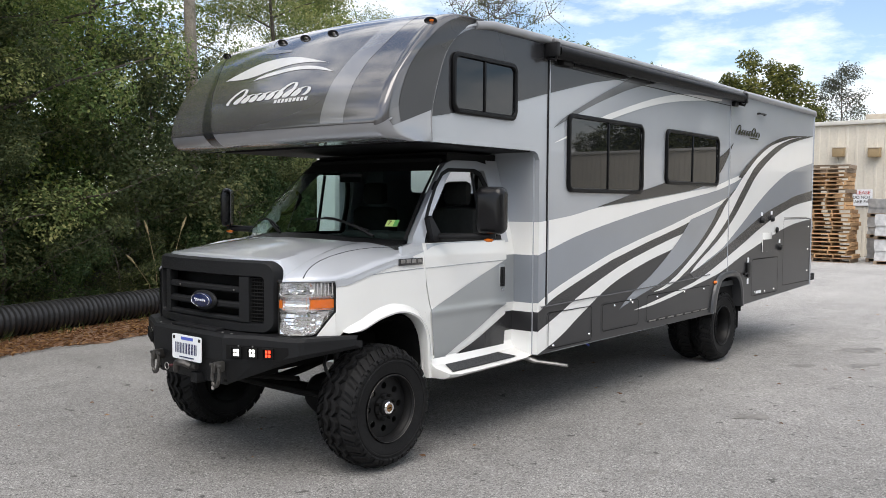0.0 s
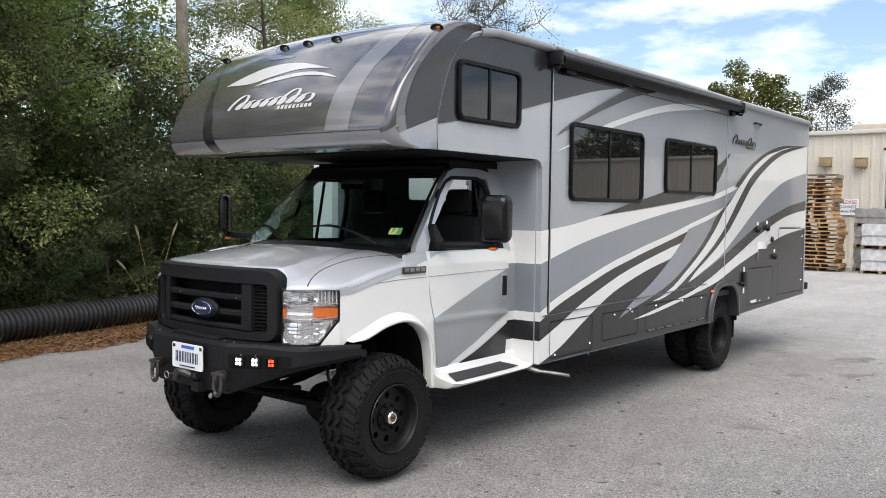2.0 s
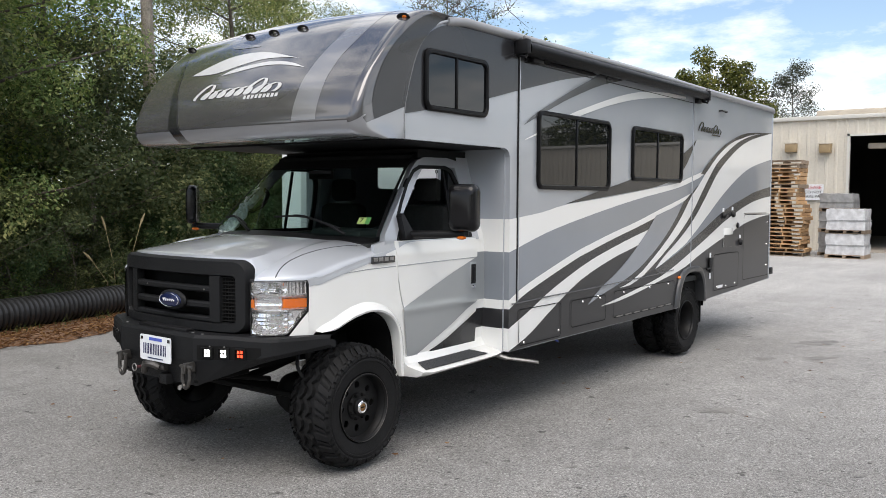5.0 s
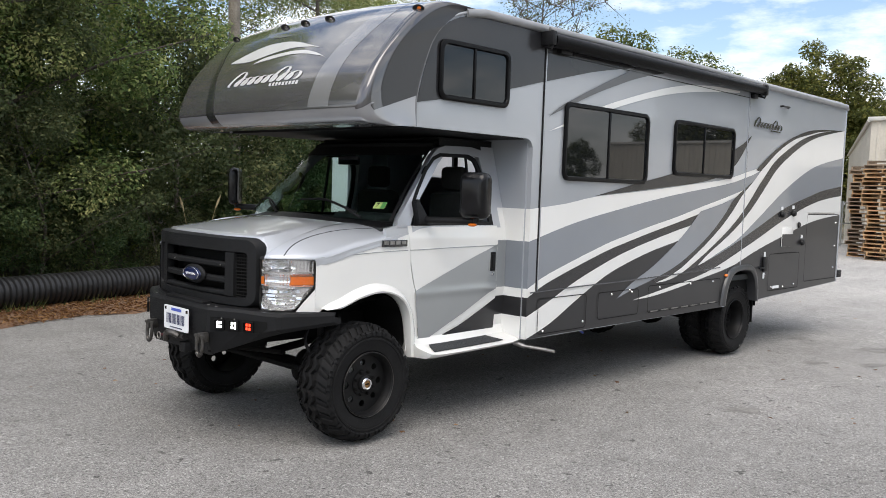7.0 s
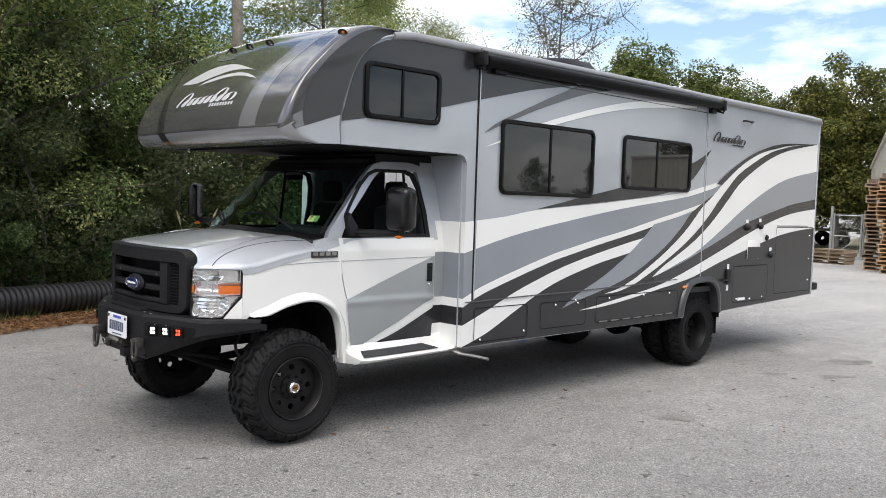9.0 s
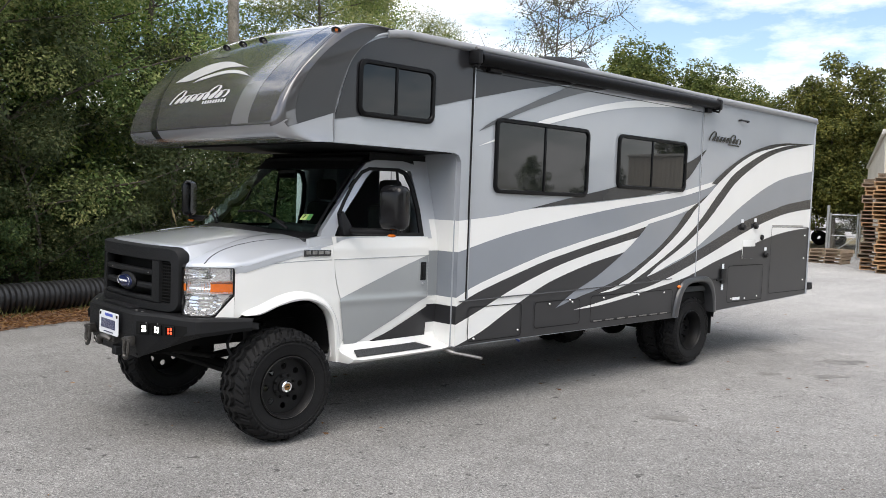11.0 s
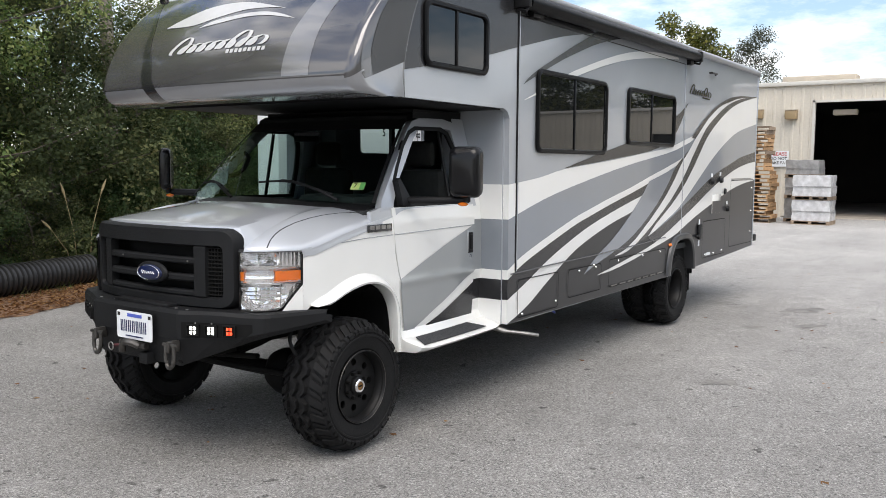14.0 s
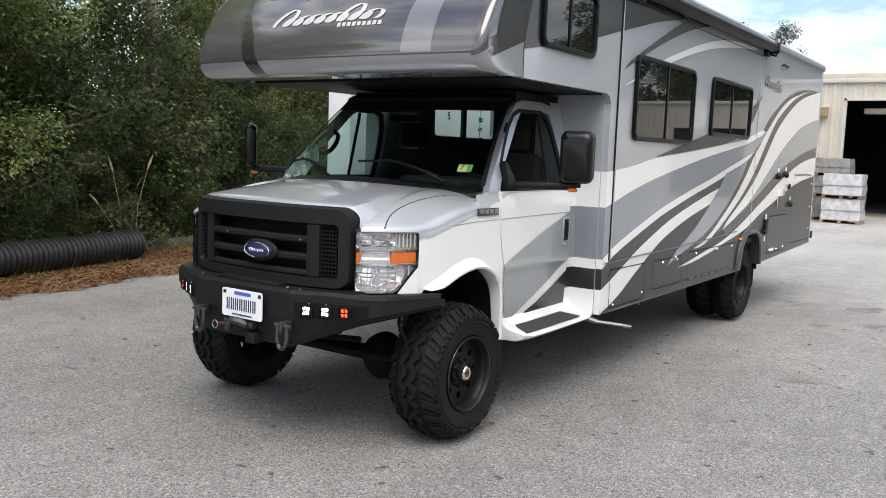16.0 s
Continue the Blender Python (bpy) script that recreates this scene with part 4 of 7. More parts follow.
for f in (0, 1):
    c = (0.97, 1.80)
    rings.append([(x + (c[0] - x) * (0.10 * f - 0.02), side_y(0.5, z + (c[1] - z) * (0.10 * f - 0.02)) - 0.001, z + (c[1] - z) * (0.10 * f - 0.02)) for x, z in tr_loop])
loft(bm, rings, around=True)
thick(bm, 0.02, (0, 1, 0))
pair("window_seal", bm, M_SEAL, "black window seal", parents=doors)
bm = bmesh.new()
bm.faces.new([bm.verts.new((x, side_y(0.5, z) + 0.014, z)) for x, z in tr_loop])
for v in bm.verts:
    v.co.y = W2 - v.co.y
side_panes = [rv_part("side_glass", bm, M_GLASS, "clear side window", False, doors[1])]
rv_part("quarter_bar", tube(bmesh.new(), [(1.19, 0.27, 1.53), (1.24, 0.42, 2.08)], 0.012, 6), M_SEAL, "")
rv_part("quarter_bar", tube(bmesh.new(), [(1.09, W2 - 0.25, 1.53), (1.06, W2 - 0.39, 2.06)], 0.014, 6), M_SEAL, "black bar of the passenger door window")

# panel behind the door, striped like the coach
for z0, z1, m in ((0.60, 0.765, M_CABWHITE), (0.765, 0.925, M_DARK), (0.925, 1.0, M_CABWHITE), (1.0, 1.395, M_CABMID), (1.395, 1.665, M_CABWHITE), (1.665, 2.17, M_SILVER)):
    bm = bmesh.new()
    loft(bm, [[(x, side_y(0.5, z) + 0.004, z) for z in (z0, (z0 + z1) / 2, z1)] for x in ((1.463 if z0 < 1.5 else 1.43), 1.585)])
    pair("cab_back_panel", bm, m, "striped panel behind the door")

# hood
def gx(y):
    """Front of the grille in plan."""
    return -0.795 + 0.13 * abs((y - CY) / 0.70) ** 3.2


def lamp_plan(u):
    """The headlamp's front edge in plan: u 0 beside the grille, 1 round the corner."""
    u = max(u, 0.0)
    return -0.685 + 0.10 * u + 0.185 * u**2.2, 0.492 - 0.242 * u**0.85


bm = bmesh.new()
rings = []
HF = [0, 0.012, 0.03, 0.06, 0.11, 0.18, 0.27, 0.38, 0.5, 0.62, 0.75, 0.88, 1.0]
HU = [-1 + k / 12 * 0.28 for k in range(13)] + [-0.72 + 1.44 * k / 24 for k in range(1, 24)] + [0.72 + k / 12 * 0.28 for k in range(13)]
for f in HF:
    ring = []
    for w in HU:
        a = abs(w)
        if a > 0.72:
            xf, yf = lamp_plan((a - 0.72) / 0.28)
            d = CY - yf
        else:
            d = a / 0.72 * (CY - 0.492)
            xf = gx(CY + d) + 0.055
        dback = a * 0.895
        xb = 0.33 - 0.27 * (1 - a * a)
        zf = 1.305 + 0.118 * ease((0.725 - a) / 0.07) + 0.02 * (1 - a * a)
        zb = 1.505 + 0.050 * (1 - a * a)
        g = 1 - (1 - f) ** (1.25 if a < 0.66 else 1.25 + 1.1 * ease((a - 0.66) / 0.1))
        over = ease((0.78 - a) / 0.08)
        lip = -(0.006 + 0.024 * over) * (1 - f / 0.012) if f < 0.012 else 0.0
        back = (0.004 + 0.008 * over) * (1 - min(1, f / 0.03)) ** 2
        ring.append((xf + (xb - xf) * f, CY + math.copysign(d + (dback - d) * ease(f * 1.2), w), zf + (zb - zf) * g + lip - back - 0.028 * (max(0.0, a - 0.74) / 0.26) ** 2 * ease((f - 0.02) / 0.2)))
    for end in (0, -1):
        x, y, z = ring[end]
        zs = lerp(SHOULDER, x) - 0.03
        k = ease((f + 0.03) / 0.12)
        ys = min(side_y(x, zs), CY - abs(y - CY) + 0.01)
        side = CY - abs(y - CY)
        skirt = [(x, side + (ys - side) * q - 0.0045 * k * (q > 0), z - (0.008 + (z - zs) * r * k)) for q, r in ((0.35, 0.10), (0.75, 0.35), (0.95, 0.65), (1.0, 1.0))]
        if end == 0:
            ring = [p for p in skirt[::-1]] + ring
        else:
            ring = ring + [(p[0], W2 - p[1], p[2]) for p in skirt]
    rings.append(ring)
loft(bm, rings)
thick(bm, 0.008, (0, 0, -1))
hood = rv_part("hood", bm, M_SILVER, "metallic silver hood")
GAP = [(0.012, 0.858), (0.04, 0.850), (0.09, 0.834), (0.14, 0.822), (0.19, 0.815), (0.24, 0.813), (0.30, 0.817), (0.37, 0.826), (0.5, 0.852), (0.75, 0.905), (1.0, 0.965)]
for side in (0, 1):
    bm = bmesh.new()
    line = []
    for k in range(1, 61):
        f = 0.012 + 0.988 * (k / 60) ** 1.6
        w = -lerp(GAP, f)
        a = int(np.searchsorted(HF, f)) - 1
        b = int(np.searchsorted(HU, w)) - 1
        fa, fb = (f - HF[a]) / (HF[a + 1] - HF[a]), (w - HU[b]) / (HU[b + 1] - HU[b])
        p = [Vector(rings[a + d][4 + b]).lerp(Vector(rings[a + d][5 + b]), fb) for d in (0, 1)]
        q = p[0].lerp(p[1], fa)
        line.append((q.x, q.y if not side else W2 - q.y, q.z + 0.001))
    tube(bm, line, [0.0036 - 0.0024 * k / 59 for k in range(60)], 5)
    rv_part("hood_gap", bm, M_SEAL, "thin dark gap beside the hood", parent=hood)
# cowl grille below the windscreen
bm = bmesh.new()
loft(bm, [[(0.25 + 0.12 * f - 0.27 * (1 - u * u), CY + u * 0.87, 1.505 + 0.045 * (1 - u * u) + 0.03 * f) for u in [-1 + k / 10 for k in range(21)]] for f in (0, 0.5, 1)])
thick(bm, 0.02, (0, 0, -1))
rv_part("cowl", bm, M_BLACK, "black cowl vent below the windscreen")

# windscreen
bm = bmesh.new()
rings = []
for k in range(9):
    f = k / 8
    ring = []
    for j in range(17):
        u = -1 + j / 8
        x0, x1 = 0.305 - 0.23 * (1 - u * u), 0.860 - 0.10 * (1 - u * u)
        h0, h1 = 0.932, 0.762
        ring.append((x0 + (x1 - x0) * f - 0.02 * math.sin(math.pi * f), CY + u * (h0 + (h1 - h0) * f), 1.555 + (2.135 - 1.555) * f))
    rings.append(ring)
WSR = rings
loft(bm, rings)
screen = rv_part("windscreen", bm, M_SCREEN, "tinted laminated windscreen")
screen.visible_shadow = False
for o in side_panes:
    o.visible_shadow = False
bm = bmesh.new()
loft(bm, [[tuple(Vector(p) + Vector((-0.003, 0, 0.003))) for p in WSR[k]] for k in (7, 8)])
rv_part("screen_band", bm, M_SEAL, "black shade band", parent=screen)
bm = bmesh.new()
loft(bm, [[tuple(Vector(r[0]).lerp(Vector(r[1]), q) + Vector((-0.004, 0, 0.002))) for r in WSR] for q in (0, 0.22)])
pair("screen_band", bm, M_SEAL, "black edge band", parents=(screen, screen))
# Black sheet added for the shaded gap above the windscreen.
bm = bmesh.new()
loft(bm, [[tuple(Vector(p) + Vector((dx, 0, dz))) for p in WSR[8]] for dx, dz in ((0.0, 0.0), (0.01, 0.03), (0.08, 0.06), (0.5, 0.075))])
rv_part("screen_top_dark", bm, M_SEAL, "black sheet for the dark gap between windscreen and bunk")
bm = bmesh.new()
box(bm, 0.95, 1.585, 0.44, W2 - 0.44, 2.15, 2.22)
rv_part("cab_roof", bm, M_SEAL, "", False)
# inspection sticker and rear-view mirror


def ws(u, f, out=0.0):
    """A point on the windscreen: u -1 driver side to 1, f 0 bottom to 1 top; out: metres off the glass."""
    i, k = min(int((u + 1) * 8), 15), min(int(f * 8), 7)
    a, b = (u + 1) * 8 - i, f * 8 - k
    lo = Vector(WSR[k][i]).lerp(Vector(WSR[k][i + 1]), a)
    hi = Vector(WSR[k + 1][i]).lerp(Vector(WSR[k + 1][i + 1]), a)
    return lo.lerp(hi, b) + Vector((-0.70, 0.12 * u, 0.71)) * out


for name, u0, u1, mm, out in (("inspection_sticker", -0.885, -0.785, M_STICKER, 0.004), ("sticker_half", -0.885, -0.85, M_GREEN, 0.006)):
    bm = bmesh.new()
    bm.faces.new([bm.verts.new(ws(u, f, out)) for u, f in ((u0, 0.145), (u1, 0.145), (u1, 0.225), (u0, 0.225))])
    thick(bm, 0.002, (0.5, 0, -0.5))
    rv_part(name, bm, mm, "yellow-green inspection sticker", False, screen)
yv = (ws(-0.84, 0.17) - ws(-0.735, 0.17)).normalized()
zv = (ws(-0.78, 0.3) - ws(-0.78, 0.1)).normalized()
nv = yv.cross(zv).normalized()
mw = Matrix((yv, nv.cross(yv), nv)).transposed().to_4x4()
mw.translation = ws(-0.815, 0.185, 0.007)
words("sticker_number", "7", 0.055, inv @ mw, M_FRAME, screen, 0.0005)
bm = box(bmesh.new(), 0.62, 0.65, CY - 0.13, CY + 0.13, 1.98, 2.05, 0.012)
rv_part("rear_view_mirror", bm, M_BLACK, "black interior mirror")


# wipers
def wiper(pivot, path):
    """An arm from its pivot on the cowl and a blade along the given (u, f) places."""
    pts = smooth_line([(u, f, 0) for u, f in path], 9)
    mid = pts[4]
    bm = bmesh.new()
    tube(bm, [ws(pivot[0], pivot[1], 0.015), ws((pivot[0] + mid[0]) / 2, (pivot[1] + mid[1]) / 2, 0.04), ws(mid[0], mid[1], 0.028)], [0.012, 0.009, 0.007], 6)
    arm = rv_part("wiper", bm, M_BLACK, "black windscreen wiper")
    bm = bmesh.new()
    tube(bm, [ws(u, f, 0.014) for u, f, _ in pts], 0.0085, 6)
    rv_part("blade", bm, M_BLACK, "", parent=arm)
    bm = bmesh.new()
    tube(bm, [ws(u, f, 0.026) for u, f, _ in pts[2:7]], 0.006, 6)
    rv_part("blade_bridge", bm, M_BLACK, "", parent=arm)


wiper((-0.74, 0.01), [(0.06, 0.20), (-0.25, 0.215), (-0.55, 0.12), (-0.68, 0.075)])
wiper((0.25, 0.01), [(0.90, 0.16), (0.76, 0.185), (0.55, 0.15), (0.36, 0.08)])

# grille
def bent(bm, y0, y1, z0, z1, front, back, n=12, bevel=0.0):
    """A bar that follows the curve of the nose."""
    rings = []
    for k in range(n + 1):
        y = y0 + (y1 - y0) * k / n
        x = gx(y)
        r = min(0.012, (z1 - z0) / 4)
        rings.append([(x + back, y, z0), (x + front + r, y, z0), (x + front, y, z0 + r), (x + front, y, z1 - r), (x + front + r, y, z1), (x + back, y, z1)])
    return loft(bm, rings, around=True, ends=True)


bm = bmesh.new()
rings = []
outer, inner = rrect(0.515, W2 - 0.515, 0.945, 1.425, 0.085, 5), rrect(0.585, W2 - 0.585, 1.005, 1.325, 0.03, 5)
inner2 = rrect(0.60, W2 - 0.60, 1.015, 1.315, 0.025, 5)
mid = rrect(0.525, W2 - 0.525, 0.955, 1.413, 0.08, 5)


def dense(loop, n=10):
    out = []
    for i, p in enumerate(loop):
        q = loop[(i + 1) % len(loop)]
        k = n if abs(p[0] - q[0]) > 0.3 else 1
        out += [(p[0] + (q[0] - p[0]) * j / k, p[1] + (q[1] - p[1]) * j / k) for j in range(k)]
    return out


loft(bm, [[(gx(y) + d - 0.03 * max(0, (1.1 - z)) * 0, y, z) for y, z in dense(lp)] for lp, d in ((outer, 0.11), (outer, 0.01), (mid, -0.012), (inner, -0.012), (inner2, 0.02), (inner2, 0.06))], around=True)
grille = rv_part("grille", bm, M_POWDER, "matte black grille with horizontal bars")
bm = bmesh.new()
bent(bm, 0.56, W2 - 0.56, 0.99, 1.34, 0.13, 0.15)
rv_part("grille_backing", bm, M_FRAME, "black mesh behind the bars", parent=grille)
for z0, z1 in ((1.205, 1.246), (1.098, 1.142), (1.012, 1.046)):
    rv_part("grille_bar", bent(bmesh.new(), 0.78, W2 - 0.78, z0, z1, -0.006, 0.05), M_POWDER, "", parent=grille)
for y in (0.70, W2 - 0.78):
    rv_part("grille_post", bent(bmesh.new(), y, y + 0.08, 1.005, 1.325, -0.009, 0.05, 3), M_POWDER, "", parent=grille)
for y0, y1 in ((0.605, 0.70), (W2 - 0.70, W2 - 0.605)):
    bm = bmesh.new()
    for k in range(13):
        bent(bm, y0, y1, 1.022 + k * 0.0235, 1.030 + k * 0.0235, 0.012, 0.03, 2)
    for k in range(5):
        bent(bm, y0 + 0.008 + k * 0.02, y0 + 0.012 + k * 0.02, 1.01, 1.32, 0.014, 0.03, 1)
    rv_part("side_mesh", bm, M_FRAME, "", parent=grille)
for y, z in ((CY - 0.36, 1.225), (CY + 0.26, 1.225)):
    rv_part("bolt", lathe(bmesh.new(), [(0, -0.004), (0.006, -0.003), (0.007, 0.003)], (gx(y) - 0.006, y, z), "x", 8), M_STEEL, "", parent=grille)
bm = bmesh.new()
bmesh.ops.create_uvsphere(bm, u_segments=24, v_segments=12, radius=1, matrix=Matrix.Translation((gx(CY) - 0.012, CY - 0.05, 1.138)) @ Matrix.Diagonal((0.03, 0.15, 0.068, 1)))
rv_part("emblem_seat", bm, M_POWDER, "", parent=grille)
bm = lathe(bmesh.new(), [(0, -0.012), (0.6, -0.010), (0.86, -0.006), (0.98, 0.0), (1.0, 0.008)], (0, 0, 0), "x", 32)
bmesh.ops.transform(bm, matrix=Matrix.Translation((gx(CY) - 0.036, CY - 0.05, 1.138)) @ Matrix.Diagonal((1, 0.118, 0.050, 1)), verts=bm.verts[:])
rv_part("emblem", bm, M_BLUE, "blue oval emblem with silver rim", parent=grille)
bm = bmesh.new()
loft(bm, [[(gx(CY) - 0.046 + dx, CY - 0.05 + math.cos(a) * 0.118 * s, 1.138 + math.sin(a) * 0.050 * s) for a in (2 * math.pi * k / 40 for k in range(40))] for s, dx in ((0.93, 0.0), (0.90, -0.002), (0.865, 0.0))], around=True)
rv_part("emblem_rim", bm, M_CHROME, "silver rim", parent=grille)
bm = tube(bmesh.new(), [(gx(CY) - 0.049, CY + 0.012 - 0.124 * k / 24, 1.138 + 0.011 * math.sin(k * 1.5) * (1 - 0.4 * k / 24)) for k in range(25)], 0.0032, 6)
rv_part("emblem_mark", bm, M_CHROME, "silver wavy line", parent=grille)

# headlamps
def lamp_pt(u, z, d=0.0):
    """Headlamp surface. u: 0 beside the grille, 1 round the corner; d: depth behind the lens."""
    x, y = lamp_plan(u)
    return (x + d * 0.8, y + d * 0.6, z)


def lamp_top(u):
    return 1.297


def lamp_low(u):
    return 0.937 if u < 0.72 else 0.937 + (u - 0.72) / 0.28 * 0.16


def lamp_sheet(u0, u1, zf0, zf1, d, n=12, m=6):
    bm = bmesh.new()
    loft(bm, [[lamp_pt(u0 + (u1 - u0) * i / n, zf0(u0 + (u1 - u0) * i / n) + (zf1(u0 + (u1 - u0) * i / n) - zf0(u0 + (u1 - u0) * i / n)) * j / m, d) for j in range(m + 1)] for i in range(n + 1)])
    return bm


bm = lamp_sheet(-0.02, 1.02, lambda u: lamp_low(u) - 0.012, lambda u: 1.307, 0.075)
rim = [lamp_pt(u * 0.98, lamp_low(u) + 0.004, -0.002) for u in [k / 12 for k in range(13)]] + [lamp_pt((1 - k / 12) * 0.98, 1.291, -0.002) for k in range(13)]
rim_o = [lamp_pt(u * 1.04 - 0.02, lamp_low(u) - 0.014, 0.012) for u in [k / 12 for k in range(13)]] + [lamp_pt((1 - k / 12) * 1.04 - 0.02, 1.309, 0.012) for k in range(13)]
rim_b = [lamp_pt(u, lamp_low(u), 0.08) for u in [k / 12 for k in range(13)]] + [lamp_pt(1 - k / 12, 1.297, 0.08) for k in range(13)]
loft(bm, [rim_o, rim, rim_b], around=True)
lamps = pair("headlamp", bm, M_BLACK, "large clear headlamp with chrome reflectors and amber marker")
def bowl(u, z):
    """Depth of the reflector: a shallow dish in each tier, with facets towards the corner."""
    if z > 1.195:
        d = 0.075 - 0.045 * ((u - 0.33) / 0.34) ** 2 - 0.05 * ((z - 1.245) / 0.06) ** 2
        step = 0.009 * (u * 20 % 1) if u > 0.60 else 0.005 * (z * 110 % 1) + 0.004 * (u * 9 % 1)
    elif z > 1.108:
        d = 0.040 - 0.02 * ((z - 1.15) / 0.04) ** 2
        step = 0.005 * (int(u * 34) % 2)
    else:
        d = 0.085 - 0.040 * ((u - 0.36) / 0.36) ** 2 - 0.055 * ((z - 1.04) / 0.095) ** 2
        step = 0.008 * (u * 13 % 1) + 0.006 * (z * 38 % 1) if u < 0.70 else 0.010 * (u * 9 % 1)
    return min(0.062, max(0.022, d)) + step


bm = bmesh.new()
rows = []
for i in range(91):
    u = 0.01 + 0.98 * i / 90
    rows.append([lamp_pt(u, lamp_low(u) + 0.004 + (1.288 - lamp_low(u)) * j / 44, bowl(u, lamp_low(u) + 0.004 + (1.288 - lamp_low(u)) * j / 44)) for j in range(45)])
loft(bm, rows)
for zc, uc in ((1.245, 0.33), (1.035, 0.36)):
    c = Vector(lamp_pt(uc, zc, 0.045))
    bmesh.ops.create_uvsphere(bm, u_segments=16, v_segments=10, radius=0.015, matrix=Matrix.Translation(c))
for z in (1.108, 1.195):
    tube(bm, [lamp_pt(u / 8 * 0.96 + 0.02, z, 0.022) for u in range(9)], 0.007, 6)
pair("reflector", bm, M_REFLECT, "chrome reflector bowls", parents=lamps)
pair("tier_gap", tube(tube(bmesh.new(), [lamp_pt(u / 8 * 0.96 + 0.02, 1.098, 0.020) for u in range(9)], 0.0016, 6), [lamp_pt(u / 8 * 0.96 + 0.02, 1.205, 0.020) for u in range(9)], 0.0016, 6), M_STEEL, "", parents=lamps)
pair("tier_gap", tube(tube(bmesh.new(), [lamp_pt(0.60, 1.207, 0.024), lamp_pt(0.60, 1.285, 0.024)], 0.0016, 6), [lamp_pt(0.70, 0.955, 0.026), lamp_pt(0.70, 1.096, 0.026)], 0.0016, 6), M_STEEL, "", parents=lamps)
bm = bmesh.new()
for k in range(6):
    z = 1.222 + 0.011 * k
    tube(bm, [lamp_pt(0.08 + 0.06 * j, z + 0.002 * math.sin(j), 0.030) for j in range(9)], 0.0022, 4)
pair("lens_flute", bm, M_CHROME, "fine chrome flutes", parents=lamps)
# Small inner strip is the amber marker's reflection, put in as colour.
bm = lamp_sheet(0.01, 0.075, lambda u: 1.12, lambda u: 1.172, 0.02, 2, 3)
pair("amber_marker_and_reflection", bm, M_ORANGE, "amber side marker with its reflection coloured in", parents=lamps)
bm = lamp_sheet(0.63, 0.97, lambda u: 1.118, lambda u: 1.176, 0.02, 6, 3)
pair("amber_marker_and_reflection", bm, M_ORANGE, "amber side marker with its reflection coloured in", parents=lamps)
bm = lamp_sheet(0.0, 1.0, lamp_low, lamp_top, 0.0)
lenses = pair("lens", bm, M_LENS, "clear lens", parents=lamps)
bm = lamp_sheet(0.70, 1.0, lambda u: 0.93, lambda u: lamp_low(u) - 0.008, 0.004, 8, 3)
pair("fender_corner", bm, M_CABWHITE, "white fender corner below the lamp", parents=fenders)
for o in lenses:
    o.visible_shadow = False
# front bumper of folded steel
BUMP = [(0.15, -0.31), (0.29, -0.67), (0.78, -0.915), (W2 - 0.78, -0.915), (W2 - 0.29, -0.67), (W2 - 0.15, -0.31)]


def bump_x(y):
    return lerp(BUMP, y)


def bump_low(y):
    a = min(y, W2 - y)
    return lerp([(0.135, 0.855), (0.40, 0.765), (0.70, 0.645), (0.80, 0.60)], a)


bm = bmesh.new()
rings = []
for y in [0.15, 0.17, 0.22, 0.28, 0.30, 0.40, 0.55, 0.76, 0.78, 0.80, 0.9, 1.0, 1.19, 1.38, 1.48, W2 - 0.80, W2 - 0.78, W2 - 0.76, W2 - 0.55, W2 - 0.40, W2 - 0.30, W2 - 0.28, W2 - 0.22, W2 - 0.17, W2 - 0.15]:
    x, lo = bump_x(y), bump_low(y)
    hi = 0.935 if min(y, W2 - y) > 0.4 else 0.925
    mid = max(lo + 0.02, lerp([(0.135, 0.87), (0.40, 0.80), (0.72, 0.775), (1.19, 0.765)], min(y, W2 - y)))
    xb = lerp([(0.135, -0.28), (0.29, -0.48), (0.75, -0.66), (1.19, -0.68)], min(y, W2 - y))
    rings.append([(xb, y, hi + 0.012), (x + 0.02, y, hi + 0.008), (x, y, hi - 0.012), (x, y, mid), (x + 0.045, y, lo), (x + 0.06, y, lo + 0.002), (x + 0.06, y, hi - 0.03), (xb, y, hi - 0.02)])
loft(bm, rings, around=True, ends=True)
bumper = rv_part("front_bumper", bm, M_POWDER, "black powder-coated steel off-road bumper", False)
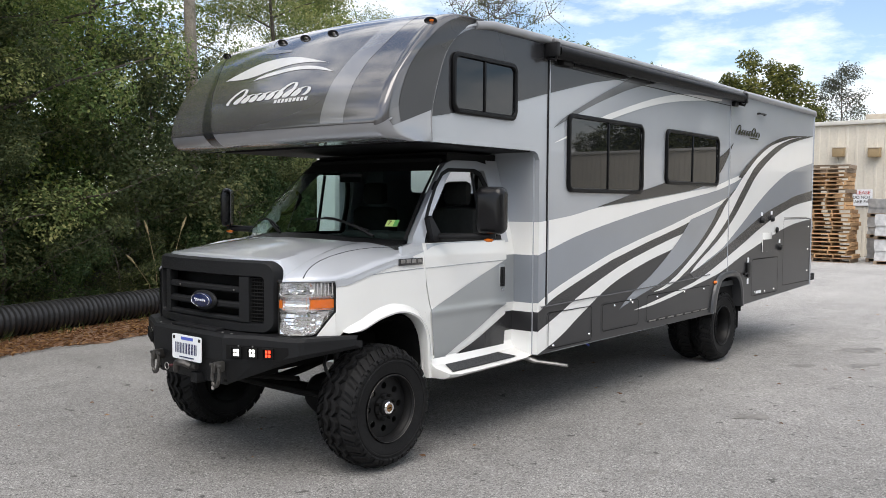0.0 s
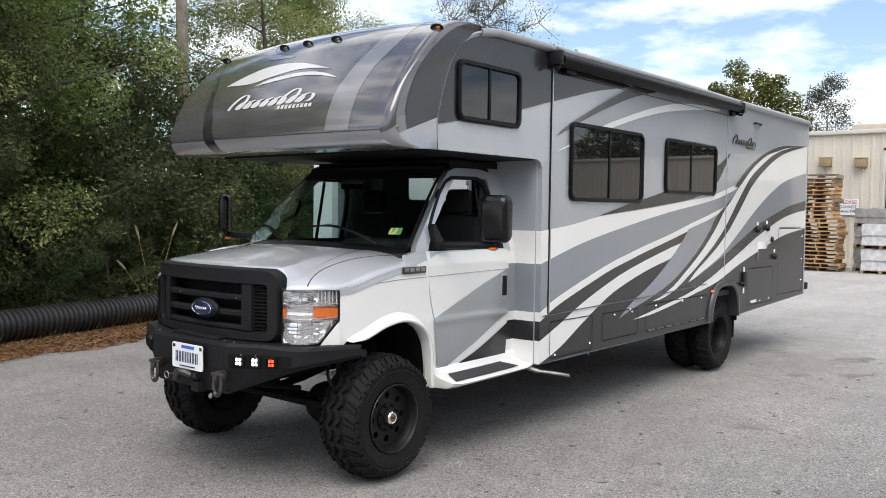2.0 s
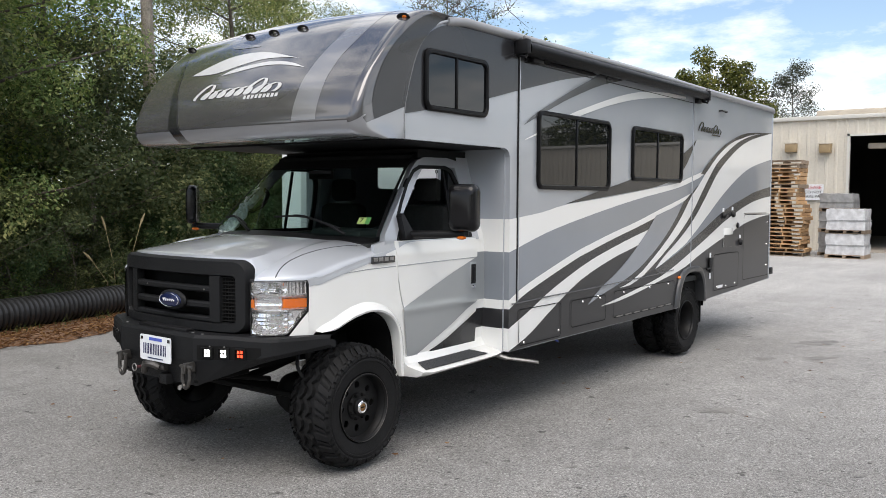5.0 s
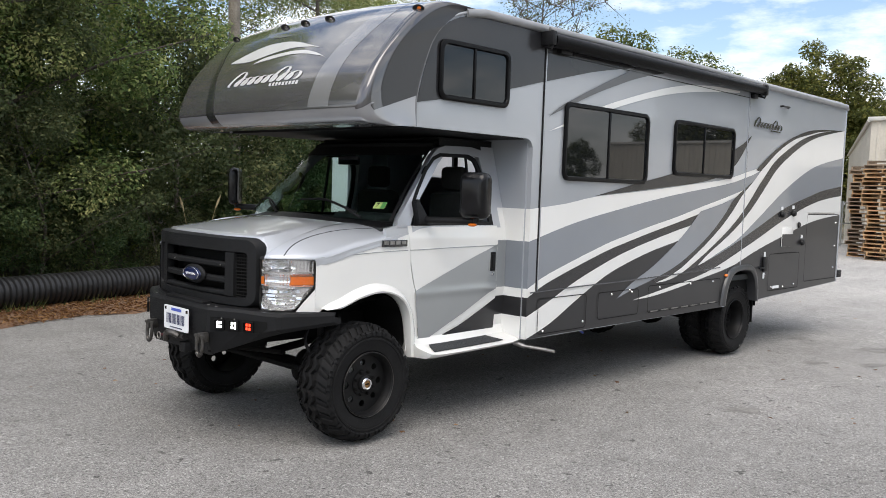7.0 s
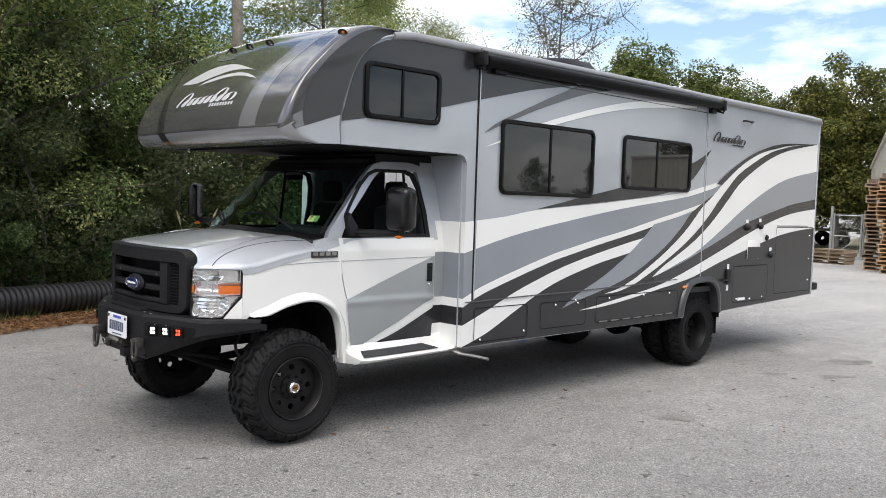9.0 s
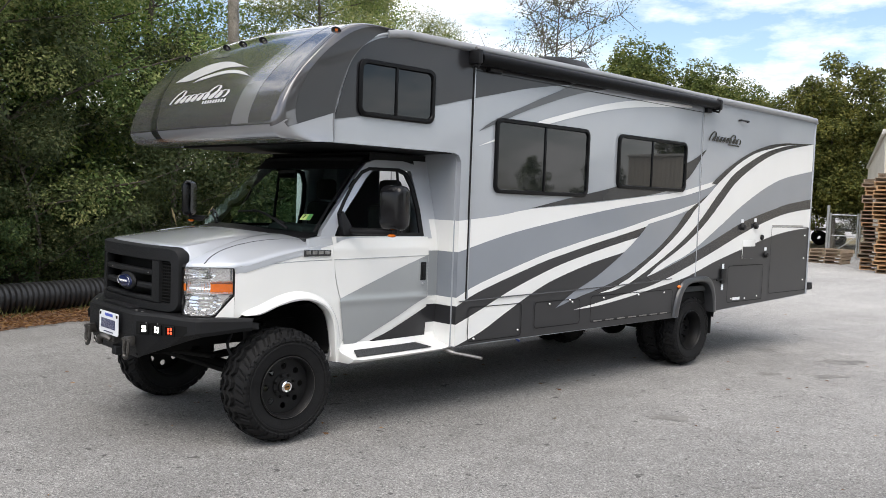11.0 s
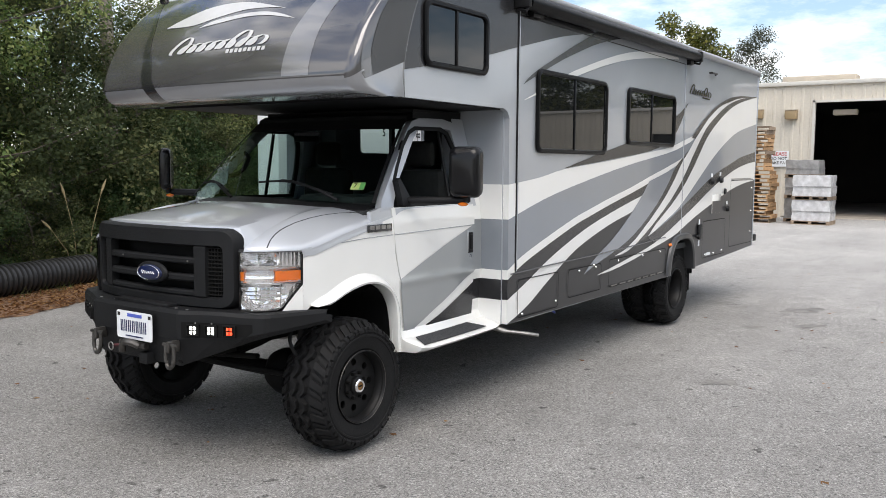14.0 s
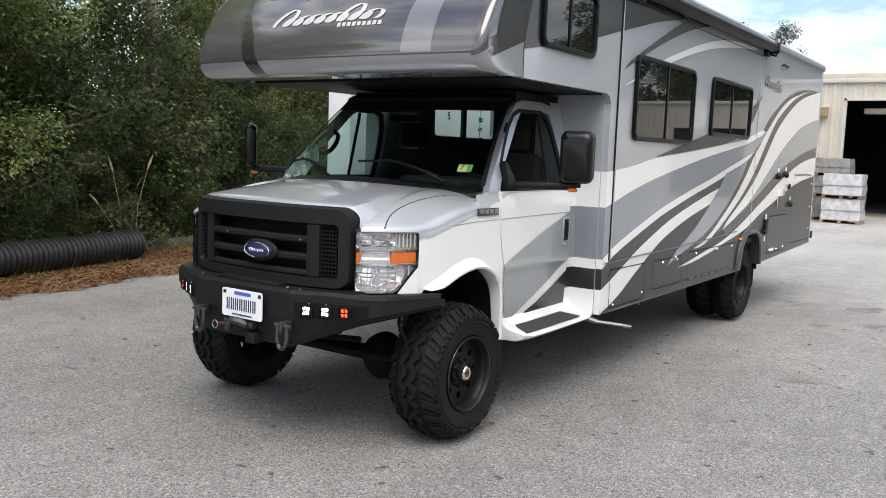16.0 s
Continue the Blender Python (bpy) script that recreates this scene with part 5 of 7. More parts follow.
for side in (0, 1):
    def bp(s, z, out):
        """A point on the slanted bumper wing: s metres along it from the inner fold."""
        y, x = 0.78 - s * 0.894, -0.915 + s * 0.447
        p = Vector((x - 0.894 * out, y - 0.447 * out, z))
        if side:
            p.y = W2 - p.y
        return p

    bm = bmesh.new()
    quad = [(0.03, 0.785), (0.43, 0.80), (0.47, 0.83), (0.47, 0.875), (0.03, 0.88)]
    bm.faces.new([bm.verts.new(bp(s, z, 0.003)) for s, z in quad])
    rv_part("lamp_panel", bm, M_FRAME, "black recessed lamp panel", False, bumper)
    for k, s in enumerate((0.105, 0.217, 0.330)):
        bm = bmesh.new()
        loop = [(s + a, z) for a, z in ((-0.040, 0.797), (0.040, 0.797), (0.040, 0.869), (-0.040, 0.869))]
        rings = [[bp(a, z, o) for a, z in [(s + (q[0] - s) * f, 0.833 + (q[1] - 0.833) * f) for q in loop]] for f, o in ((1.0, 0.003), (1.0, 0.018), (0.82, 0.020), (0.78, 0.010))]
        loft(bm, rings, around=True)
        rv_part("lamp_pod", bm, M_FRAME, "square LED pod lamp", False, bumper)
        bm = bmesh.new()
        for a in (-0.011, 0.011):
            for z in (0.820, 0.846):
                p = [bp(s + a + da * 0.0075, z + dz * 0.0095, 0.013) for da, dz in ((-1, -1), (1, -1), (1, 1), (-1, 1))]
                bm.faces.new([bm.verts.new(q) for q in p])
        rv_part("led", bm, M_REDORANGE if k == 2 else M_LED, "red LEDs" if k == 2 else "lit white LEDs", False, bumper)
    for s, z in ((0.12, 0.875), (0.22, 0.875), (0.33, 0.862)):
        rv_part("bolt", tube(bmesh.new(), [bp(s, z, 0.002), bp(s, z, 0.007)], 0.005, 8), M_STEEL, "", parent=bumper)
for y in (0.75, 0.85, 1.45, 1.60):
    rv_part("bolt", lathe(bmesh.new(), [(0, 0.006), (0.009, 0.004), (0.010, 0.0)], (-0.86, y, 0.945), "z", 8), M_STEEL, "", parent=bumper)
rv_part("fairlead_tray", boxed(-0.87, -0.67, 0.92, 1.45, 0.94, 0.962, 0.004), M_BLACK, "black winch tray plate", parent=bumper)


# shackles
def shackle(y):
    bm = bmesh.new()
    box(bm, -0.985, -0.90, y - 0.012, y + 0.012, 0.70, 0.77, 0.006)
    pts = [(-0.965 - 0.006 * math.sin(math.pi * k / 14), y + 0.036 * math.cos(math.pi * k / 14) * (1 + 0.25 * math.sin(math.pi * k / 14)), 0.705 - 0.095 * math.sin(math.pi * k / 14)) for k in range(15)]
    pts = [(-0.965, y + 0.036, 0.745)] + pts + [(-0.965, y - 0.036, 0.745)]
    tube(bm, pts, 0.013, 8)
    tube(bm, [(-0.965, y - 0.065, 0.745), (-0.965, y + 0.06, 0.745)], 0.012, 8)
    rv_part("shackle", bm, M_IRON, "worn steel bow shackle", parent=bumper)


shackle(0.78)
shackle(1.50)
bm = bmesh.new()
tube(bm, smooth_line([(-0.95, 1.10, 0.70), (-0.985, 1.14, 0.725), (-0.99, 1.20, 0.71), (-0.98, 1.22, 0.66)], 10), 0.022, 8)
tube(bm, [(-0.93, 1.05, 0.70), (-0.93, 1.30, 0.70)], 0.02, 8)
rv_part("winch_hook", bm, M_IRON, "steel winch hook", parent=bumper)
bm = bmesh.new()
lathe(bm, [(0.024 + 0.004 * math.cos(t), 0.004 * math.sin(t)) for t in (2 * math.pi * k / 8 for k in range(8))], (-0.965, 1.36, 0.67), "x", 16, True)
rv_part("strap_ring", bm, M_STEEL, "steel ring", parent=bumper)
rv_part("winch_strap", tube(bmesh.new(), [(-0.955, 1.34, 0.675), (-0.955, 1.25, 0.69)], 0.011, 6), mat("red_strap", (0.06, 0.012, 0.015), 0.8), "red and blue strap", parent=bumper)
rv_part("winch_strap", tube(bmesh.new(), [(-0.955, 1.27, 0.69), (-0.955, 1.20, 0.70)], 0.012, 6), mat("blue_strap", (0.012, 0.015, 0.05), 0.8), "red and blue strap", parent=bumper)
bm = box(bmesh.new(), -0.93, -0.80, 1.05, 1.13, 0.585, 0.655, 0.006)
rv_part("tow_receiver", bm, M_POWDER, "black square tow receiver", parent=bumper)

# licence plate, tilted with the bumper face
PLX = -0.952
bm = bmesh.new()
lp = rrect(0.965, 1.31, 0.735, 0.905, 0.015, 3)
loft(bm, [[(PLX + dx, y, z) for y, z in lp] for dx in (0.006, 0.0)], around=True)
bm.faces.new([bm.verts.new((PLX, y, z)) for y, z in lp])
rv_part("licence_plate", bm, M_PLATE, "white licence plate with blue lettering", False, bumper)
for k in range(7):
    y = 1.268 - k * 0.0375
    for w in (0.0, 0.017):
        rv_part("plate_bar", boxed(PLX - 0.003, PLX - 0.0005, y - w - 0.008, y - w, 0.778, 0.850), M_NAVY, "navy bar", False, bumper)
rv_part("plate_bar", boxed(PLX - 0.003, PLX - 0.0005, 1.06, 1.20, 0.872, 0.892), mat("plate_blue", (0.08, 0.12, 0.5), 0.4), "blue bar", False, bumper)
rv_part("plate_bar", boxed(PLX - 0.003, PLX - 0.0005, 1.05, 1.22, 0.750, 0.757), M_NAVY, "navy bar", False, bumper)
for y in (0.985, 1.285):
    rv_part("plate_sticker", boxed(PLX - 0.003, PLX - 0.0005, y - 0.012, y + 0.012, 0.872, 0.893), M_CAPDARK, "", False, bumper)

# side mirrors
for side in (0, 1):
    mx, my = (0.70, -0.19) if not side else (0.40, W2 + 0.20)
    q = -1 if not side else 1
    bm = bmesh.new()
    rings = []
    for f, s in ((0.0, 0.62), (0.006, 0.76), (0.016, 0.87), (0.032, 0.95), (0.055, 0.99), (0.085, 1.0), (0.115, 0.97), (0.135, 0.92), (0.147, 0.86), (0.15, 0.80)):
        lp = rrect(-0.112 * s, 0.112 * s, -0.172 * s, 0.172 * s, 0.05 * s, 5)
        rings.append([(mx + (f - 0.06) * (0.62 if side else 1.0), my + a, 1.765 + z) for a, z in lp])
    loft(bm, rings[::-1], around=True, ends=True)
    bmesh.ops.rotate(bm, cent=(mx, my, 1.765), matrix=Matrix.Rotation(radians(14 if not side else -46), 3, "Z"), verts=bm.verts[:])
    head = rv_part("side_mirror", bm, M_GLOSSBLACK, "tall black towing mirror on an arm")
    ya = side_y(0.5, 1.58)
    ya = ya if not side else W2 - ya
    bm = bmesh.new()
    tube(bm, [(0.60, ya, 1.565), (0.64, ya + q * 0.12, 1.568), (mx + 0.05, my - q * 0.02, 1.575)], 0.028, 10)
    tube(bm, [(mx + 0.03, my, 1.565), (mx + 0.03, my, 1.62)], 0.022, 8)
    rv_part("mirror_arm", bm, M_BLACK, "black arm", parent=head)
    bm = bmesh.new()
    loft(bm, [[(x, (side_y(0.5, z) if not side else W2 - side_y(0.5, z)) + q * o, z) for x, z in ((0.53, 1.535), (0.66, 1.535), (0.62, 1.60), (0.56, 1.72), (0.53, 1.70))] for o in (0.0, 0.045)], around=True, ends=True)
    rv_part("mirror_foot", bm, M_BLACK, "black sail mount", parent=head)
    bm = bmesh.new()
    bmesh.ops.create_uvsphere(bm, u_segments=10, v_segments=6, radius=1, matrix=Matrix.Translation((mx + 0.02, my - q * 0.03, 1.548)) @ Matrix.Diagonal((0.03, 0.04, 0.014, 1)))
    rv_part("mirror_marker", bm, M_ORANGE, "amber marker", parent=head)

# running boards
bm = bmesh.new()
rings = []
for x, yo, zt, th in ((0.515, 0.16, 0.61, 0.09), (0.545, 0.045, 0.578, 0.06), (0.62, 0.015, 0.573, 0.052), (0.80, 0.010, 0.573, 0.048), (1.2, 0.010, 0.578, 0.048), (1.46, 0.014, 0.582, 0.048), (1.62, 0.06, 0.585, 0.05)):
    rings.append([(x, 0.34, zt + 0.11), (x, 0.255, zt + 0.10), (x, 0.215, zt + 0.03), (x, yo + 0.03, zt), (x, yo, zt - 0.015), (x, yo + 0.012, zt - 0.6 * th), (x, yo + 0.06, zt - th), (x, 0.34, zt - th + 0.01)])
loft(bm, rings, around=True, ends=True)
boards = pair("running_board", bm, M_CABWHITE, "white moulded running board")
bm = bmesh.new()
loft(bm, [[(xa, 0.045, z + 0.005), (xb, 0.178, z + 0.030)] for xa, xb, z in ((0.575, 0.645, 0.574), (0.80, 0.80, 0.574), (1.10, 1.10, 0.578), (1.37, 1.30, 0.583))])
thick(bm, 0.004, (0, 0, 1))
pair("step_tread", bm, mat("grip_grey", (0.030, 0.032, 0.035), 0.8, 0, 0.3, 90, bump=0.5, bump_scale=250), "dark grey grip tread", parents=boards)
bm = bmesh.new()
tube(bm, [(1.62, 0.02, 0.515), (1.70, -0.12, 0.50), (1.72, -0.22, 0.495)], 0.014, 8)
tube(bm, [(1.58, 0.10, 0.54), (1.62, 0.02, 0.515)], 0.022, 8)
rv_part("jack_pin", bm, M_STEEL, "steel pipe end under the body")
# badge on the fender, drawn as plain bars
bm = box(bmesh.new(), 0.17, 0.42, 0.211, 0.222, 1.368, 1.418, 0.004)
pair("fender_badge", bm, M_CAPDARK, "dark badge with chrome bars", parents=fenders)
bm = bmesh.new()
for k in range(4):
    box(bm, 0.185 + k * 0.058, 0.228 + k * 0.058, 0.207, 0.213, 1.385, 1.411)
pair("badge_bar", bm, M_STEEL, "chrome bars", False, parents=fenders)


# ---- wheels ----
W_TYRE = 0.35
K_TYRE = 1.067  # tread radius over the drawn profile


def tyre_mesh(width, lug):
    """Mud-terrain tyre about the y axis, centred on the origin."""
    bm = bmesh.new()
    h = width / 2
    prof = [(0.225, -h + 0.035), (0.245, -h + 0.015), (0.29, -h + 0.002), (0.335, -h), (0.340, -h + 0.008), (0.354, -h + 0.025), (0.374, -h + 0.08), (0.383, 0), (0.374, h - 0.08), (0.354, h - 0.025), (0.340, h - 0.008), (0.335, h), (0.29, h - 0.002), (0.245, h - 0.015), (0.225, h - 0.035)]
    casing = lathe(bmesh.new(), prof, (0, 0, 0), "y", 56)
    n = 24

    def lug_block(a0, a1, y0, y1, skew, r0, r1):
        vs = []
        for r, g in ((r0, 1.0), (r1, 0.90)):
            am, ym = (a0 + a1) / 2, (y0 + y1) / 2
            for a, y in ((a0, y0), (a1, y0), (a1, y1), (a0, y1)):
                aa = am + (a - am) * g + skew * (y - ym) / (y1 - y0)
                yy = ym + (y - ym) * g
                drop = 0.052 * (max(0, abs(yy) - (h - 0.13)) / 0.13) ** 1.5
                vs.append(bm.verts.new((math.cos(aa) * (r - drop), yy, math.sin(aa) * (r - drop))))
        for q in ((4, 5, 6, 7), (0, 1, 5, 4), (1, 2, 6, 5), (2, 3, 7, 6), (3, 0, 4, 7)):
            bm.faces.new([vs[i] for i in q])

    step = 2 * math.pi / n
    for k in range(n):
        a = k * step
        for s in (-1, 1):
            off = 0 if s < 0 else step / 2
            y_out, y_in = s * (h - 0.002), s * (h - 0.085)
            lug_block(a + off + step * 0.05, a + off + step * 0.52, min(y_out, y_in), max(y_out, y_in), s * 0.10, 0.355, 0.408)
            lug_block(a + off + step * 0.66, a + off + step * 0.90, min(y_out * 0.93, y_in), max(y_out * 0.93, y_in), s * 0.10, 0.355, 0.400)
            lug_block(a + off + step * 0.05, a + off + step * 0.45, min(s * 0.006, s * 0.065), max(s * 0.006, s * 0.065), s * 0.16, 0.375, 0.405)
            lug_block(a + off + step * 0.55, a + off + step * 0.92, min(s * 0.012, s * 0.062), max(s * 0.012, s * 0.062), -s * 0.12, 0.375, 0.405)
            # shoulder bars down the sidewall
            yb = s * (h - 0.004)
            for f, w in ((0.07, 0.43), (0.67, 0.22)):
                a0, a1 = a + off + step * f, a + off + step * (f + w)
                vs = [bm.verts.new((math.cos(t) * r, y, math.sin(t) * r)) for t in (a0, a1) for r, y in ((0.362, yb * 0.985), (0.350, yb + s * 0.008), (0.330, yb + s * 0.012), (0.318, yb))]
                for i in range(3):
                    bm.faces.new((vs[i], vs[i + 1], vs[i + 5], vs[i + 4]))
    # raised ring on the sidewall
    for s in (-1, 1):
        lathe(casing, [(0.300, s * (h - 0.001)), (0.302, s * (h + 0.004)), (0.312, s * (h + 0.004)), (0.316, s * (h - 0.001))], (0, 0, 0), "y", 56)
    for v in bm.verts[:] + casing.verts[:]:
        f = K_TYRE if math.hypot(v.co.x, v.co.z) > 0.26 else 1.0
        v.co.x, v.co.z = v.co.x * f, v.co.z * f
    return mesh_of("wheel", casing, M_TYRE, False), mesh_of("tread", bm, M_TYRE, False)


def disc_with_holes(bm, r_out, hole_r, ring_r, n, y):
    """A wheel disc at y with n round holes."""
    edges = []
    for c, r, k in [((0, 0), r_out, 48)] + [((ring_r * math.cos(2 * math.pi * i / n), ring_r * math.sin(2 * math.pi * i / n)), hole_r, 14) for i in range(n)]:
        vs = [bm.verts.new((c[0] + r * math.cos(2 * math.pi * j / k), y, c[1] + r * math.sin(2 * math.pi * j / k))) for j in range(k)]
        edges += [bm.edges.new((vs[j], vs[(j + 1) % k])) for j in range(k)]
    bmesh.ops.triangle_fill(bm, edges=edges, use_beauty=True)
    return bm


TYRE, TREAD = tyre_mesh(W_TYRE, 1)
TYRE_REAR, TREAD_REAR = tyre_mesh(0.255, 1)


def wheel(x, y, front, outer_sign):
    """A wheel at a place; outer_sign -1 faces the driver side."""
    holder = new("wheel", TYRE if front else TYRE_REAR)
    holder.name = "wheel"
    holder.parent = rv
    m = inv @ Matrix.Translation((x, y, 0.397)) @ (Matrix.Identity(4) if outer_sign < 0 else Matrix.Rotation(math.pi, 4, "Z"))
    holder.matrix_basis = m
    holder["label"] = "black wheel with a chunky mud-terrain tyre"
    tread = new("tread", TREAD if front else TREAD_REAR)
    tread.parent = holder
    tagged(tread, "chunky black rubber tread blocks", kind="stuff")
    h = (W_TYRE if front else 0.255) / 2
    face = -h + (0.085 if front else 0.16)
    bm = bmesh.new()
    lathe(bm, [(0.222, h - 0.02), (0.215, 0.0), (0.212, face), (0.215, -h + 0.05), (0.232, -h + 0.028), (0.236, -h + 0.010), (0.228, -h + 0.006), (0.220, -h + 0.02)], (0, 0, 0), "y", 48)
    r = part("rim", bm, M_RIM, holder, "matte black steel rim")
    bm = bmesh.new()
    disc_with_holes(bm, 0.213, 0.024, 0.150, 8, face)
    thick(bm, 0.012, (0, 1, 0))
    part("disc", bm, M_RIM, holder, "black disc with round holes", False)
    bm = bmesh.new()
    tip = 0.048 if front else 0.03
    lathe(bm, [(0.095, 0.0), (0.092, -0.012), (0.060, -0.018), (0.056, -tip + 0.012), (0.045, -tip + 0.004), (0.0, -tip)], (0, face, 0), "y", 24)
    part("hub", bm, M_RIM, holder, "black hub")
    for k in range(8):
        a = 2 * math.pi * (k + 0.5) / 8
        bm = lathe(bmesh.new(), [(0.0, -0.035), (0.010, -0.033), (0.012, 0.0)], (0.083 * math.cos(a), face - 0.005, 0.083 * math.sin(a)), "y", 6)
        part("lug_nut", bm, M_FRAME, holder)
    if front:
        bm = lathe(bmesh.new(), [(0.027, -0.010), (0.038, -0.012), (0.045, -0.004), (0.045, 0.03)], (0, face - tip, 0), "y", 20)
        part("hub_cap", bm, M_CHROME, holder, "chrome locking hub cap")
        bm = lathe(bmesh.new(), [(0.0, -0.006), (0.027, -0.006), (0.029, 0.0)], (0, face - tip, 0), "y", 14)
        part("hub_dial", bm, mat("brass_dial", (0.30, 0.16, 0.06), 0.4, 0.6, 0.2, 40), holder, "brass dial")
        box(bm := bmesh.new(), -0.016, 0.016, face - tip - 0.010, face - tip - 0.004, -0.004, 0.004)
        part("hub_pointer", bm, M_FRAME, holder, smooth=False)
        bm = lathe(bmesh.new(), [(0.231, 0.0), (0.234, -0.003), (0.2355, 0.0)], (0, -h + 0.0088, 0), "y", 48)
        part("rim_edge", bm, M_IRON, holder, "scuffed bright rim edge")
    return holder


wheel(0.0, 0.11 + W_TYRE / 2, True, -1)
wheel(-0.02, W2 - 0.10 - W_TYRE / 2, True, 1)
for y, s in ((0.05 + 0.1275, -1), (0.05 + 0.40, -1), (W2 - 0.05 - 0.1275, 1), (W2 - 0.05 - 0.40, 1)):
    wheel(5.59, y, False, s)

# ---- chassis ----
bm = bmesh.new()
for y in (0.72, W2 - 0.80):
    box(bm, -0.66, 8.3, y, y + 0.08, 0.66, 0.82)
rv_part("frame_rail", bm, M_FRAME, "black chassis rails", False)
bm = bmesh.new()
tube(bm, [(0.0, 0.42, 0.40), (0.0, 0.75, 0.40), (0.0, 1.6, 0.40), (0.0, W2 - 0.42, 0.40)], 0.055, 12)
lathe(bm, [(0, -0.15), (0.08, -0.13), (0.15, -0.05), (0.16, 0.03), (0.10, 0.11), (0, 0.13)], (0.0, 0.80, 0.40), "x", 16)
rv_part("front_axle", bm, M_FRAME, "black solid front axle with differential")
bm = bmesh.new()
tube(bm, [(-0.20, 0.5, 0.45), (-0.20, W2 - 0.5, 0.43)], 0.022, 8)
tube(bm, [(-0.26, 0.8, 0.55), (-0.24, W2 - 0.6, 0.46)], 0.020, 8)
rv_part("steering_link", bm, M_FRAME, "black steering links")
for y in (0.60, W2 - 0.60):
    rv_part("coil_spring", tube(bmesh.new(), [(0.065 * math.cos(t * 0.55), y + 0.065 * math.sin(t * 0.55), 0.46 + t * 0.0052) for t in range(80)], 0.011, 6), M_FRAME, "black coil spring")
for y in (0.52, W2 - 0.52):
    rv_part("shock_absorber", tube(bmesh.new(), [(-0.14, y, 0.45), (-0.12, y, 0.95)], 0.032, 10), M_BLACK, "black shock absorber")
# arms, brackets and a hose between the frame and the axle
for y in (0.80, W2 - 0.80):
    rv_part("radius_arm", tube(bmesh.new(), [(0.0, y - 0.1, 0.40), (0.45, y, 0.42), (1.25, y + 0.02, 0.58)], 0.035, 8), M_FRAME, "black radius arm")
    rv_part("bumper_bracket", boxed(-0.88, -0.45, y - 0.02, y + 0.02, 0.62, 0.80, 0.006), M_FRAME, "black bumper bracket", False)
rv_part("brake_hose", tube(bmesh.new(), smooth_line([(-0.30, 0.45, 0.78), (-0.36, 0.40, 0.70), (-0.30, 0.36, 0.58), (-0.12, 0.40, 0.52)], 12), 0.012, 6), M_SEAL, "black brake hose")

bm = box(bmesh.new(), -0.5, 1.3, 0.75, 1.6, 0.66, 1.0, 0.05)
rv_part("engine_sump", bm, M_FRAME, "dark engine underside")
rv_part("belly", boxed(1.62, 8.4, 0.08, W2 - 0.08, 0.70, 0.85), M_FRAME, "dark underbody", False)
bm = bmesh.new()
tube(bm, [(5.59, 0.3, 0.40), (5.59, W2 - 0.3, 0.40)], 0.075, 12)
lathe(bm, [(0, -0.2), (0.1, -0.18), (0.2, -0.05), (0.2, 0.05), (0.12, 0.15), (0, 0.18)], (5.59, CY, 0.40), "x", 16)
rv_part("rear_axle", bm, M_FRAME, "black rear axle")
rv_part("propshaft", tube(bmesh.new(), [(1.2, CY, 0.62), (5.5, CY, 0.45)], 0.045, 10), M_FRAME, "black propshaft")
rv_part("exhaust", tube(bmesh.new(), [(1.5, 1.7, 0.6), (4.5, 1.75, 0.58)], 0.05, 10), M_STEEL, "steel exhaust pipe")
bm = bmesh.new()
box(bm, 3.1, 4.5, 0.5, 0.68, 0.5, 0.68, 0.03)
box(bm, 4.5, 5.05, 0.25, 0.6, 0.52, 0.6, 0.02)
rv_part("tank", bm, M_FRAME, "black underbody tank")
bm = bmesh.new()
tube(bm, [(2.46, 0.06, 0.60), (2.46, 0.05, 0.56), (2.49, 0.04, 0.54)], 0.010, 8)
rv_part("drain_valve", bm, mat("blue_valve", (0.03, 0.05, 0.3), 0.4), "small blue drain valve")

# ---- cab interior ----
bm = bmesh.new()
loft(bm, [[(x, y, z) for y in (0.30, 0.7, CY, 1.7, W2 - 0.30)] for x, z in ((0.22, 1.50), (0.45, 1.53), (0.62, 1.50), (0.68, 1.40), (0.66, 1.0))])
thick(bm, 0.03, (0, 0, -1))
rv_part("dashboard", bm, M_INTERIOR, "dark grey dashboard")
bm = lathe(bmesh.new(), [(0.185 + 0.016 * math.cos(t), 0.016 * math.sin(t)) for t in (2 * math.pi * k / 8 for k in range(8))], (0, 0, 0), "x", 28, True)
box(bm, -0.02, 0.02, -0.06, 0.06, -0.06, 0.06, 0.015)
for a in (0, 180, 270):
    tube(bm, [(0, 0, 0), (0, 0.18 * math.cos(radians(a)), 0.18 * math.sin(radians(a)))], 0.012, 6)
bmesh.ops.transform(bm, matrix=Matrix.Translation((0.80, 0.72, 1.44)) @ pose(0, 0, 0, 0, 28, 0), verts=bm.verts[:])
rv_part("steering_wheel", bm, M_INTERIOR, "black steering wheel")
for y in (0.70, W2 - 0.70):
    bm = box(bmesh.new(), 0.92, 1.40, y - 0.25, y + 0.25, 1.0, 1.18, 0.06)
    box(bm, 1.32, 1.48, y - 0.24, y + 0.24, 1.12, 1.78, 0.06)
    box(bm, 1.36, 1.45, y - 0.13, y + 0.13, 1.80, 2.0, 0.04)
    rv_part("cab_seat", bm, M_SEAT, "dark grey cloth cab seat with headrest")
rv_part("dash_top", box(bmesh.new(), 0.30, 0.60, 0.45, 0.98, 1.52, 1.60, 0.04), M_INTERIOR, "instrument hood")
rv_part("cab_floor", boxed(0.62, 1.62, 0.28, W2 - 0.28, 0.80, 0.86), M_INTERIOR, "", False)
bm = bmesh.new()
